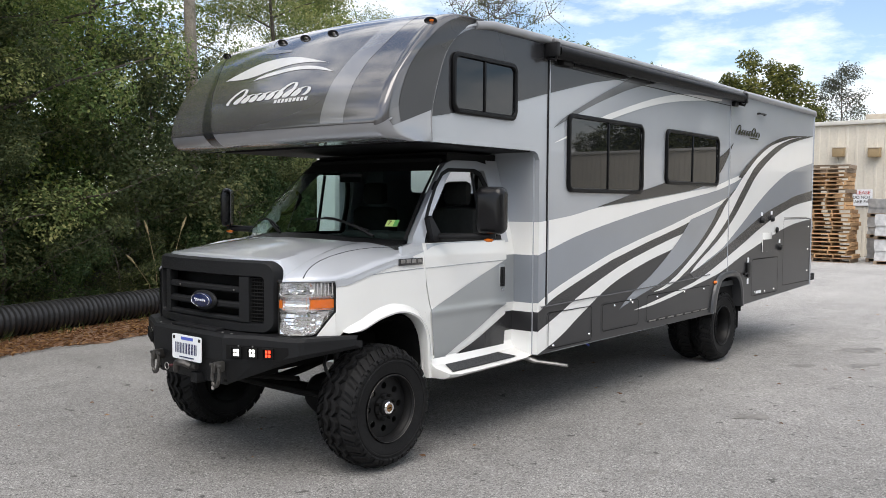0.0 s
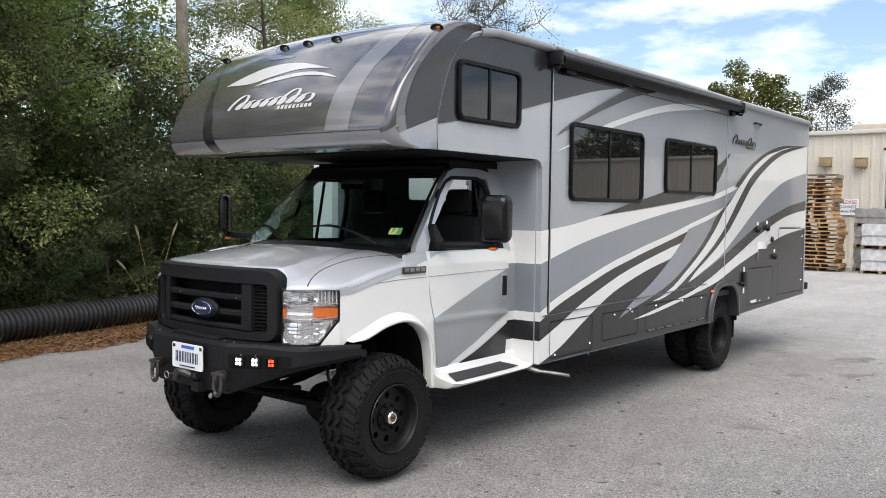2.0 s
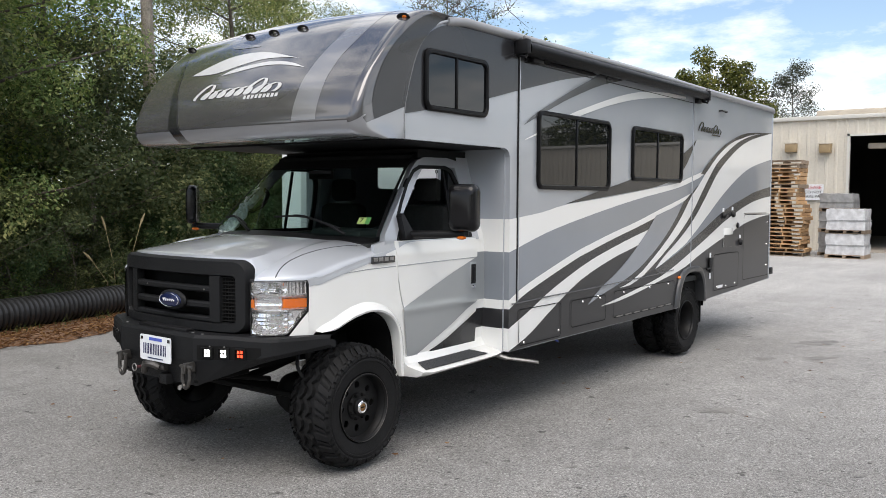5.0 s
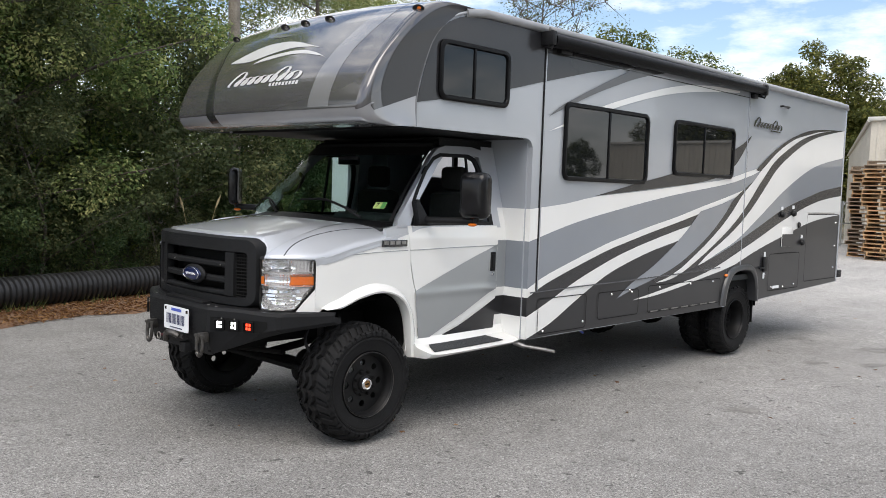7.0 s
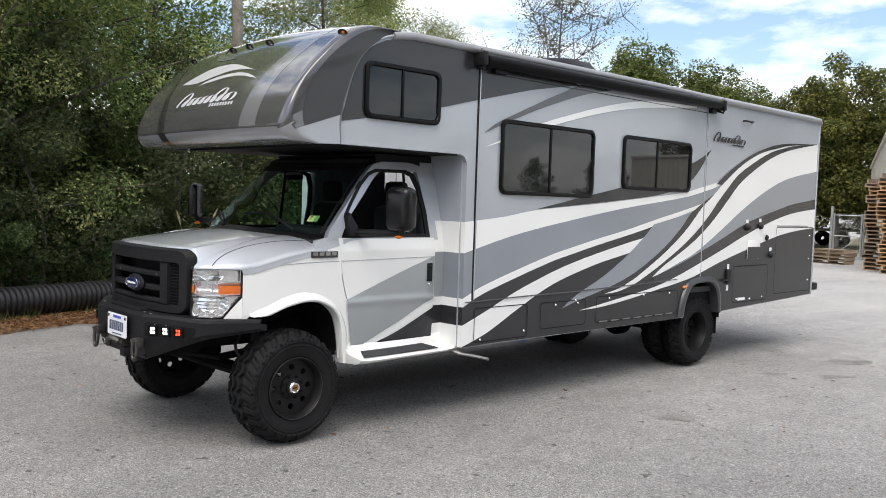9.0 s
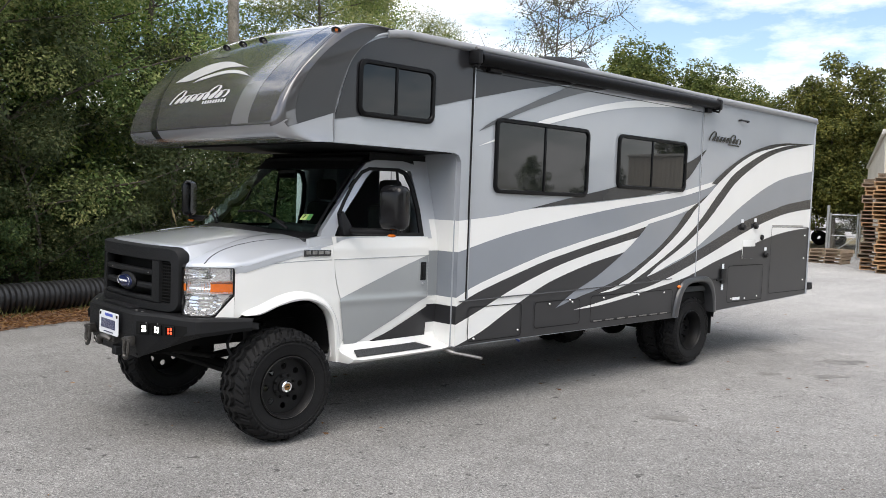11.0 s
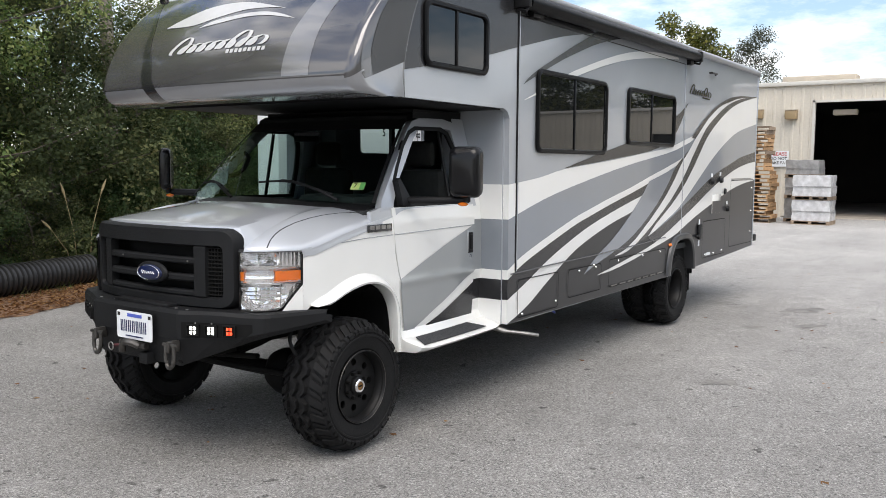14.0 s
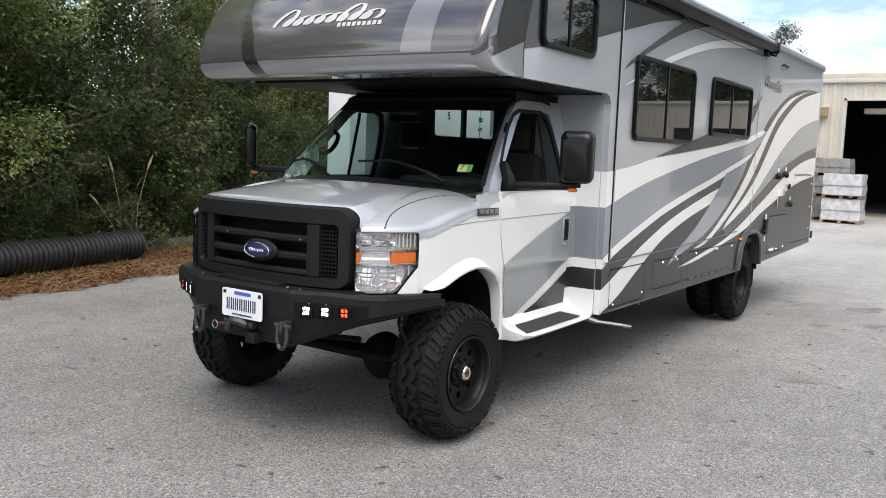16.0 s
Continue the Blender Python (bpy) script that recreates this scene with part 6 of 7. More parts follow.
loft(bm, [[ws(0.62 + 0.375 * g + 0.30 * f * (1 - g), 0.02 + 0.80 * f, -0.045 + 0.016 * math.sin(13 * g + 17 * f) + 0.012 * math.sin(31 * f + 25 * g) + 0.010 * math.sin(47 * g - 29 * f)) for g in [k / 26 for k in range(27)]] for f in [k / 40 for k in range(41)]])
rv_part("sun_shade", bm, M_FOIL, "crumpled silver foil sun shade behind the glass")
bm = bmesh.new()
tube(bm, smooth_line([ws(0.90, 0.66, -0.05), ws(0.84, 0.64, -0.10), ws(0.80, 0.50, -0.12), ws(0.84, 0.40, -0.10), ws(0.90, 0.38, -0.05), ws(0.93, 0.52, -0.04), ws(0.90, 0.66, -0.05)], 20), 0.018, 8)
rv_part("grab_handle", bm, M_BLACK, "black grab handle on the pillar")


# ---- ground ----
GZ = -0.035
M_ASPHALT = bpy.data.materials.new("pale_worn_asphalt")


def asphalt(m):
    """Pale worn asphalt: light stones in grey binder, faint tyre lines, oil spots."""
    m.use_nodes = True
    n, l = m.node_tree.nodes, m.node_tree.links
    b = n["Principled BSDF"]
    b.inputs["Roughness"].default_value = 0.9
    b.inputs["Specular IOR Level"].default_value = 0.4
    co = n.new("ShaderNodeTexCoord")

    def noise_at(scale, detail=4, rough=0.55, squash=None):
        t = n.new("ShaderNodeTexNoise")
        t.inputs["Scale"].default_value, t.inputs["Detail"].default_value, t.inputs["Roughness"].default_value = scale, detail, rough
        src = co.outputs["Object"]
        if squash:
            q = n.new("ShaderNodeMapping")
            q.inputs["Rotation"].default_value, q.inputs["Scale"].default_value = (0, 0, radians(squash[0])), (squash[1], squash[2], 1)
            l.new(src, q.inputs["Vector"])
            src = q.outputs["Vector"]
        l.new(src, t.inputs["Vector"])
        return t.outputs["Fac"]

    def ranged(v, a, c, lo, hi):
        r = n.new("ShaderNodeMapRange")
        r.inputs["From Min"].default_value, r.inputs["From Max"].default_value = a, c
        r.inputs["To Min"].default_value, r.inputs["To Max"].default_value = lo, hi
        l.new(v, r.inputs["Value"])
        return r.outputs["Result"]

    vo = n.new("ShaderNodeTexVoronoi")
    vo.inputs["Scale"].default_value = 140
    l.new(co.outputs["Object"], vo.inputs["Vector"])
    stones = n.new("ShaderNodeRGBToBW")
    l.new(vo.outputs["Color"], stones.inputs["Color"])
    f = combine(n, l, ranged(stones.outputs["Val"], 0.15, 0.85, 0.60, 1.42), ranged(noise_at(0.35, 5), 0.3, 0.7, 0.86, 1.12))
    f = combine(n, l, f, ranged(noise_at(2.6, 6), 0.3, 0.7, 0.91, 1.08))
    f = combine(n, l, f, ranged(noise_at(60, 3), 0.3, 0.7, 0.84, 1.15))
    f = combine(n, l, f, ranged(noise_at(0.6, 4, 0.6, (-28, 0.12, 1.6)), 0.35, 0.7, 1.05, 0.90))
    f = combine(n, l, f, ranged(noise_at(1.9, 3, 0.6), 0.70, 0.76, 1.0, 0.72))
    f = combine(n, l, f, ranged(noise_at(7.0, 2, 0.5), 0.70, 0.73, 1.0, 0.42))
    f = combine(n, l, f, ranged(noise_at(17.0, 2, 0.5), 0.72, 0.75, 1.0, 0.5))
    f = combine(n, l, f, ranged(noise_at(1.1, 8, 0.75, (40, 0.5, 1.2)), 0.62, 0.72, 1.0, 0.80))
    chips = n.new("ShaderNodeTexVoronoi")
    chips.inputs["Scale"].default_value = 80
    l.new(co.outputs["Object"], chips.inputs["Vector"])
    pick = n.new("ShaderNodeSeparateColor")
    l.new(chips.outputs["Color"], pick.inputs["Color"])
    f = combine(n, l, f, ranged(pick.outputs["Red"], 0.84, 0.88, 1.0, 1.4))
    f = combine(n, l, f, ranged(pick.outputs["Green"], 0.88, 0.92, 1.0, 0.62))
    # base colour rises gradually with x, up to 1.72 times
    sx = n.new("ShaderNodeSeparateXYZ")
    l.new(co.outputs["Object"], sx.inputs["Vector"])
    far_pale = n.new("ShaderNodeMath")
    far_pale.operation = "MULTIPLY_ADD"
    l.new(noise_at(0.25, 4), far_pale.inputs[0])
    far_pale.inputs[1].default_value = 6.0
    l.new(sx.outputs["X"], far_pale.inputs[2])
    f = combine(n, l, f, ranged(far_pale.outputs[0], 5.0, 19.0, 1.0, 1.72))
    v = n.new("ShaderNodeVectorMath")
    v.operation = "SCALE"
    v.inputs[0].default_value = (0.222, 0.216, 0.208)
    l.new(f, v.inputs["Scale"])
    l.new(v.outputs["Vector"], b.inputs["Base Color"])
    bp = n.new("ShaderNodeBump")
    bp.inputs["Strength"].default_value, bp.inputs["Distance"].default_value = 0.5, 0.006
    l.new(vo.outputs["Distance"], bp.inputs["Height"])
    l.new(bp.outputs["Normal"], b.inputs["Normal"])


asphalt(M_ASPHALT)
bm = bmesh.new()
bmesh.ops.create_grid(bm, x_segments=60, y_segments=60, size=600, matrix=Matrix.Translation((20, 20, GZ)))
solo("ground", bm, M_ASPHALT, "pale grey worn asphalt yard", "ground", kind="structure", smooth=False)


def edge_y(x):
    return 6.52 + 0.155 * x


def pipe_y(x):
    return 7.72 + 0.245 * (x - 0.9)


M_SOIL = mat("forest_soil", (0.045, 0.033, 0.022), 0.95, 0, 0.35, 1.5, bump=0.8, bump_scale=18, fine=0.3, fine_scale=30)
M_LITTER = mat("leaf_litter_bed", (0.15, 0.085, 0.048), 0.95, 0, 0.35, 2.5, bump=1.0, bump_scale=40, fine=0.45, fine_scale=55)
rng = np.random.default_rng(7)
bm = bmesh.new()
rings = []
for k in range(121):
    x = -16 + 36 * k / 120
    w = 0.10 * math.sin(x * 3.1) + 0.07 * math.sin(x * 7.7 + 1) + 0.04 * math.sin(x * 17)
    e = edge_y(x) + w
    rings.append([(x, e, GZ + 0.004), (x, e + 0.12, GZ + 0.025), (x, e + 0.5, GZ + 0.045), (x, pipe_y(x) + 0.2, GZ + 0.05), (x, pipe_y(x) + 0.9, GZ + 0.09)])
loft(bm, rings)
solo("verge", bm, M_LITTER, "verge covered in brown fallen leaves", "verge", kind="structure")
bm = bmesh.new()
loft(bm, [[(x, pipe_y(min(x, 6)) + 0.85 + d, GZ + 0.08 + h) for d, h in ((0, 0), (2, 0.15), (6, 0.4), (14, 0.6), (40, 0.8))] for x in [-40 + 3 * k for k in range(24)]])
solo("forest_floor", bm, M_SOIL, "dark forest soil", "soil", kind="structure")


def flakes(name, points, normals, sizes, material, label, category, kind="stuff", aspect=0.55, parent=None, seed=1):
    """Many small leaves as one mesh: each a folded diamond of two triangles."""
    r = np.random.default_rng(seed)
    n = len(points)
    nrm = normals / np.maximum(np.linalg.norm(normals, axis=1, keepdims=True), 1e-6)
    t = r.normal(size=(n, 3))
    t -= (t * nrm).sum(1, keepdims=True) * nrm
    t /= np.maximum(np.linalg.norm(t, axis=1, keepdims=True), 1e-6)
    s = np.cross(nrm, t)
    half, wide = sizes[:, None] * 0.5, sizes[:, None] * 0.5 * aspect
    droop = nrm * sizes[:, None] * 0.12
    v = np.empty((n, 4, 3), np.float32)
    v[:, 0], v[:, 1], v[:, 2], v[:, 3] = points - t * half - droop, points + s * wide, points + t * half - droop, points - s * wide
    me = bpy.data.meshes.new(name)
    me.vertices.add(4 * n)
    me.vertices.foreach_set("co", v.ravel())
    me.loops.add(4 * n)
    me.loops.foreach_set("vertex_index", np.arange(4 * n, dtype=np.int32))
    me.polygons.add(n)
    me.polygons.foreach_set("loop_start", np.arange(0, 4 * n, 4, dtype=np.int32))
    me.update(calc_edges=True)
    me.materials.append(material)
    ob = new(name, me)
    if parent is not None:
        ob.parent = parent
        if label:
            ob["label"] = label
    else:
        tagged(ob, label, category, kind=kind)
    return ob


# dark oil and water marks on the asphalt
M_OIL = mat("oil_mark", (0.19, 0.183, 0.172), 0.7, 0, 0.3, 9, fine=0.3, fine_scale=60)
bm = bmesh.new()
for i, (x, y, a, c) in enumerate(((3.17, -1.2, 0.15, 0.11), (7.55, -0.94, 0.30, 0.18), (5.97, -0.74, 0.13, 0.10), (6.44, -1.25, 0.2, 0.12), (7.6, 0.05, 0.16, 0.04), (7.3, -0.2, 0.12, 0.04), (0.95, -0.97, 0.035, 0.025), (1.15, -1.27, 0.04, 0.03), (-1.6, 4.3, 0.06, 0.04), (2.0, -2.6, 0.05, 0.03))):
    ring = [bm.verts.new((x + a * math.cos(t) * (1 + 0.25 * math.sin(3 * t + i)), y + c * math.sin(t) * (1 + 0.3 * math.cos(4 * t + i)) - 0.5 * a * math.cos(t), GZ + 0.003)) for t in (2 * math.pi * k / 18 for k in range(18))]
    bm.faces.new(ring)
solo("oil_marks", bm, M_OIL, "dark oil and water marks on the asphalt", "stain", kind="stuff", smooth=False)

# fallen leaves on the verge
n = 16000
xs = rng.uniform(-8, 8, n)
d = rng.beta(1.3, 1.1, n)
ys = edge_y(xs) - 0.12 + d * (pipe_y(xs) + 0.5 - edge_y(xs))
pts = np.stack([xs, ys, GZ + 0.03 + 0.03 * d + rng.uniform(0, 0.02, n)], 1)
nr = rng.normal(size=(n, 3)) * 0.35 + (0, 0, 1)
loose = 170
pts = np.concatenate([pts, np.stack([rng.uniform(-5.5, 12, loose), rng.uniform(-4.0, 6.3, loose), np.full(loose, GZ + 0.006)], 1)])
nr = np.concatenate([nr, rng.normal(size=(loose, 3)) * 0.2 + (0, 0, 1)])
n += loose
M_DEAD = leafy("dead_leaf", (0.17, 0.085, 0.04), (0.34, 0.20, 0.09), 0.8)
flakes("fallen_leaves", pts, nr, rng.uniform(0.035, 0.09, n), M_DEAD, "brown fallen leaves on the verge and a few on the asphalt", "leaves")

# corrugated drain pipe lying along the verge
M_PIPE = mat("black_pipe", (0.018, 0.018, 0.019), 0.42, 0, 0.2, 4, fine=0.15, fine_scale=30)
prof = []
L = 13.2
k = 0
n_rib = 158
for k in range(n_rib):
    a = k * L / n_rib
    w = L / n_rib
    prof += [(0.185, a), (0.185, a + 0.22 * w), (0.215, a + 0.36 * w), (0.219, a + 0.60 * w), (0.215, a + 0.84 * w)]
prof += [(0.185, L), (0.175, L), (0.175, L - 1.2)]
bm = lathe(bmesh.new(), prof, (0, 0, 0), "x", 28)
pipe = solo("drain_pipe", bm, M_PIPE, "black corrugated plastic drain pipe lying on the verge", "pipe")
ang = math.atan(0.245)
pipe.matrix_world = Matrix.Translation((3.42, pipe_y(3.42) + 0.05, GZ + 0.255)) @ Matrix.Rotation(ang + math.pi, 4, "Z")
bm = box(bmesh.new(), 3.6, 6.4, -0.07, 0.07, 0, 0.15, 0.02)
kerb = solo("timber_kerb", bm, mat("grey_timber", (0.16, 0.14, 0.11), 0.9, 0, 0.3, 4, bump=0.5, bump_scale=30), "weathered grey timber edging", "kerb")
kerb.matrix_world = Matrix.Translation((0.15, 8.05, GZ + 0.05)) @ Matrix.Rotation(ang, 4, "Z")


# ---- trees ----
M_BARK = mat("grey_bark", (0.10, 0.085, 0.07), 0.95, 0, 0.35, 5, bump=1.0, bump_scale=25, fine=0.3, fine_scale=40)
# Forest light is in these colours: A, B darkened as shade, E-G brightened as sun.
M_LEAF_A = leafy("leaf_shaded_green", (0.060, 0.105, 0.042), (0.150, 0.200, 0.072))
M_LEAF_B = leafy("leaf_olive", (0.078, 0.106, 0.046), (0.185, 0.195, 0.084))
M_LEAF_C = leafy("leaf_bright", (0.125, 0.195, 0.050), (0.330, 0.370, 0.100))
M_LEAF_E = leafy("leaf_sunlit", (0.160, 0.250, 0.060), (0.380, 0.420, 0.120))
M_LEAF_F = leafy("leaf_lit_green", (0.160, 0.240, 0.080), (0.375, 0.420, 0.160))
M_LEAF_G = leafy("leaf_lit_olive", (0.185, 0.235, 0.082), (0.395, 0.400, 0.165))
M_LEAF_H = leafy("leaf_far_green", (0.105, 0.140, 0.040), (0.230, 0.250, 0.075))
M_LEAF_D = leafy("leaf_autumn", (0.120, 0.140, 0.040), (0.280, 0.270, 0.075))


def branching(bm, base, height, r0, lean, limbs, seed, spread=0.35, start=0.15):
    """A tapered trunk with limbs. Returns points along the limbs."""
    r = np.random.default_rng(seed)
    trunk = [Vector(base) + Vector((lean[0] * f * f + 0.12 * math.sin(5 * f + seed), lean[1] * f * f + 0.12 * math.cos(4 * f + seed), height * f)) for f in [k / 10 for k in range(11)]]
    tube(bm, trunk, [max(0.012, r0 * (1 - 0.9 * k / 10)) for k in range(11)], 8)
    tips = [trunk[-1]]
    for k in range(limbs):
        f = start + (0.95 - start) * (k + r.uniform(0, 0.8)) / limbs
        i = min(int(f * 10), 9)
        p = trunk[i].lerp(trunk[i + 1], f * 10 - i)
        a = k * 2.4 + r.uniform(-0.5, 0.5)
        ln = height * spread * (1.15 - 0.75 * f) * r.uniform(0.7, 1.2)
        d = Vector((math.cos(a), math.sin(a), r.uniform(0.2, 0.8)))
        q = [p, p + d * ln * 0.5, p + d * ln * 0.5 + Vector((d.x * 0.5, d.y * 0.5, d.z * 0.35)) * ln]
        rr = max(0.010, r0 * 0.38 * (1 - 0.7 * f))
        tube(bm, q, [rr, rr * 0.65, rr * 0.2], 5)
        tips += [q[1], q[2], q[1].lerp(q[2], 0.5)]
    return tips


def crown_points(centres, radii, per, r):
    pts, nrm = [], []
    for c, rad in zip(centres, radii):
        n = int(per * (rad / 0.7) ** 2)
        d = r.normal(size=(n, 3))
        d /= np.linalg.norm(d, axis=1, keepdims=True)
        f = r.uniform(0.35, 1.0, (n, 1)) ** 0.5
        wob = 1 + 0.35 * np.sin(d[:, :1] * 5 + c[0]) * np.cos(d[:, 1:2] * 6 + c[1])
        pts.append(np.array(c) + d * f * rad * wob * (1, 1, 0.8))
        nrm.append(d * 0.5 + r.normal(size=(n, 3)) * 0.45 + (0, 0, 0.6))
    return np.concatenate(pts), np.concatenate(nrm)


def tree(label, height, r0, width, low, leaf, size, per, blobs, limbs, seed, lean=(0, 0), category="tree", start=0.12):
    """One tree: trunk with limbs and a ragged crown of separate leaves."""
    ob = thing("tree", label, category)
    r = np.random.default_rng(seed)
    bm = bmesh.new()
    tips = branching(bm, (0, 0, -0.1), height * 0.93, r0, lean, limbs, seed, width / height * 0.75, start)
    part("trunk", bm, M_BARK, ob, "grey-brown trunk and limbs")
    cs, rs = [], []
    for k in range(blobs):
        f = low + (1 - low) * (k + r.uniform(0, 1)) / blobs
        taper = math.sin(min(1.0, (1 - f) * 1.7 + 0.22) * math.pi / 2)
        a = r.uniform(0, 2 * math.pi)
        d = width * 0.5 * taper * math.sqrt(r.uniform(0.05, 1))
        cs.append((lean[0] * f * f + d * math.cos(a), lean[1] * f * f + d * math.sin(a), height * f))
        rs.append(r.uniform(0.35, 0.75) * width / 4.2)
    for t in tips[:: max(1, len(tips) // 24)]:
        cs.append(tuple(t))
        rs.append(r.uniform(0.3, 0.55) * width / 4.2)
    p, nn = crown_points(cs, rs, per, r)
    keep = p[:, 2] > 0.05
    flakes("crown", p[keep], nn[keep], r.uniform(0.6, 1.25, keep.sum()) * size, leaf, "", "", parent=ob, seed=seed)
    return ob


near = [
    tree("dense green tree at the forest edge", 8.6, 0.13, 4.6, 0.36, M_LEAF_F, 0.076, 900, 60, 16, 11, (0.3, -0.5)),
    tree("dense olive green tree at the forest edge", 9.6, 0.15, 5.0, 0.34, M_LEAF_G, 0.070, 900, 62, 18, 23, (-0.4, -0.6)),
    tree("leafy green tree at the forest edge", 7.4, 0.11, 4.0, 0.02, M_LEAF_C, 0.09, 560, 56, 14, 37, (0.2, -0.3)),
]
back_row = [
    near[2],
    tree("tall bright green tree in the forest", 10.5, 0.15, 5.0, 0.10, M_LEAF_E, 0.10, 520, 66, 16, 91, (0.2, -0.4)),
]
# bush leaves are toned dark for the shaded foot of the forest
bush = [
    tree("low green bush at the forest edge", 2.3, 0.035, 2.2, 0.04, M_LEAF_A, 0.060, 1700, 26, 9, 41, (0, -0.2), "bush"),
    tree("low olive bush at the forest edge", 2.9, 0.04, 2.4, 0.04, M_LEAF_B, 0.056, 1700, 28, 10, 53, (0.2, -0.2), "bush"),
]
rng = np.random.default_rng(5)


def forest_y(x):
    return pipe_y(x) + 1.1


def plant(kinds, places, group):
    """Sets out copies of the given trees; the first of each kind is moved, not copied."""
    used = set()
    for i, (x, y, s) in enumerate(places):
        ob = kinds[i % len(kinds)]
        m = Matrix.Translation((x, y, GZ)) @ Matrix.Rotation(rng.uniform(0, 6.28), 4, "Z") @ Matrix.Scale(s, 4)
        if id(ob) not in used:
            used.add(id(ob))
            ob.matrix_basis = m
            tagged(ob, group=group)
        else:
            new_ob = copy_thing(ob, Matrix.Identity(4))
            new_ob.matrix_basis = m


row = []
for k in range(11):
    x = -6.5 + 1.9 * k + rng.uniform(-0.5, 0.5)
    row.append((x, forest_y(x) + rng.uniform(0.9, 1.7), rng.uniform(0.85, 1.08) * (1.0 if x < 9 else 0.72)))
for k in range(9):
    x = -6 + 2.4 * k + rng.uniform(-0.6, 0.6)
    row.append((x, forest_y(x) + rng.uniform(3.4, 5.0), rng.uniform(0.95, 1.2) * (1.0 if x < 8 else 0.74)))
for k in range(6):
    x = -4 + 3.2 * k + rng.uniform(-0.8, 0.8)
    row.append((x, forest_y(x) + rng.uniform(7.5, 10), rng.uniform(1.05, 1.3) * (1.0 if x < 6 else 0.72)))
def clear_of_trunk(p):
    """Leaves a gap in the trees before the bare trunk."""
    return abs(p[0] - 5.66 - 0.66 * (p[1] - 11.03)) > (2.3 if p[1] < 11.6 else 1.0)


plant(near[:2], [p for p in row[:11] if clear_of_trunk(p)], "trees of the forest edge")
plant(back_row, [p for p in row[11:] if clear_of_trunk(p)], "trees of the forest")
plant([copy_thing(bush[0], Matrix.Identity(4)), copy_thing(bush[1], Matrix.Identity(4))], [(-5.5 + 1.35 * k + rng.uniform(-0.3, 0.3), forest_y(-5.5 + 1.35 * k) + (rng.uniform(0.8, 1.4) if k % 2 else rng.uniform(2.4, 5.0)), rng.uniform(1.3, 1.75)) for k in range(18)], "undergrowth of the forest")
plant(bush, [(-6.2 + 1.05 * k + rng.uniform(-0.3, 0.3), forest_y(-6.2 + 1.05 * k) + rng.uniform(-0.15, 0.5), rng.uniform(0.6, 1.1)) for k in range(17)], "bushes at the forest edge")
# bare trunk standing among the leaves
bm = bmesh.new()
tube(bm, [(0, 0, -0.1), (0.05, 0, 3), (0.0, 0.05, 6), (0.1, 0, 9.5)], [0.14, 0.13, 0.115, 0.09], 10)
solo("dead_trunk", bm, mat("pale_bark", (0.20, 0.18, 0.15), 0.95, 0, 0.35, 5, bump=1.0, bump_scale=25, fine=0.3, fine_scale=40), "bare pale grey trunk rising from the forest", "tree trunk").matrix_world = Matrix.Translation((5.60, 11.03, GZ))

# tall weeds and grass by the end of the pipe
M_STRAW = mat("dry_straw", (0.30, 0.24, 0.13), 0.9, 0, 0.2, 20)
M_GRASS = leafy("grass_blade", (0.07, 0.11, 0.03), (0.22, 0.22, 0.08))
for x, y, h, lx in ((3.45, 8.75, 1.55, -0.25), (3.6, 8.7, 1.6, 0.35), (3.35, 8.7, 1.0, -0.5)):
    w = thing("weed", "tall thin weed with a pale dry seed head", "weed", x, y, GZ, group="weeds by the pipe")
    bm = bmesh.new()
    tube(bm, [(0, 0, 0), (lx * 0.2, 0, h * 0.5), (lx * 0.7, 0, h * 0.85)], [0.008, 0.006, 0.004], 5)
    part("stem", bm, M_STRAW, w)
    bm = bmesh.new()
    tube(bm, [(lx * 0.7, 0, h * 0.85), (lx * 0.85, 0, h * 0.93), (lx, 0, h)], [0.010, 0.022, 0.004], 6)
    part("seed_head", bm, M_STRAW, w)
    bm = bmesh.new()
    for j in range(7):
        a, z0 = j * 2.1, 0.1 + 0.1 * j * h
        tube(bm, smooth_line([(lx * 0.2 * z0 / h, 0, z0), (0.12 * math.cos(a), 0.12 * math.sin(a), z0 + 0.12), (0.30 * math.cos(a), 0.30 * math.sin(a), z0 + 0.08)], 5), [0.006, 0.010, 0.008, 0.005, 0.001], 4)
    part("leaves", bm, M_GRASS, w)
n = 2600
xs = rng.uniform(-7, 5.5, n)
keep = rng.uniform(0, 1, n) < 0.35 + 0.65 * (np.sin(xs * 2.3) + np.sin(xs * 5.1 + 1) > 0.5)
xs = xs[keep]
n = len(xs)
back = rng.uniform(0, 1, n) < 0.8
ys = pipe_y(xs) + np.where(back, rng.uniform(0.25, 1.0, n), -0.27) + rng.normal(size=n) * 0.04
hh = np.where(back, rng.uniform(0.15, 0.5, n), rng.uniform(0.05, 0.16, n))
ax = rng.uniform(0, 6.28, n)
v = np.empty((n, 4, 3), np.float32)
base = np.stack([xs, ys, np.full(n, GZ + 0.04)], 1)
wv = np.stack([np.cos(ax), np.sin(ax), np.zeros(n)], 1) * 0.006
ln = np.stack([rng.normal(size=n) * 0.3, rng.normal(size=n) * 0.3, np.ones(n)], 1) * hh[:, None]
v[:, 0], v[:, 1], v[:, 2], v[:, 3] = base - wv, base + wv, base + ln + wv * 0.2, base + ln - wv * 0.2
me = bpy.data.meshes.new("grass")
me.from_pydata(v.reshape(-1, 3).tolist(), [], np.arange(4 * n).reshape(n, 4).tolist())
me.materials.append(M_GRASS)
tagged(new("grass", me), "green and straw grass tufts along the pipe", "grass", kind="stuff")

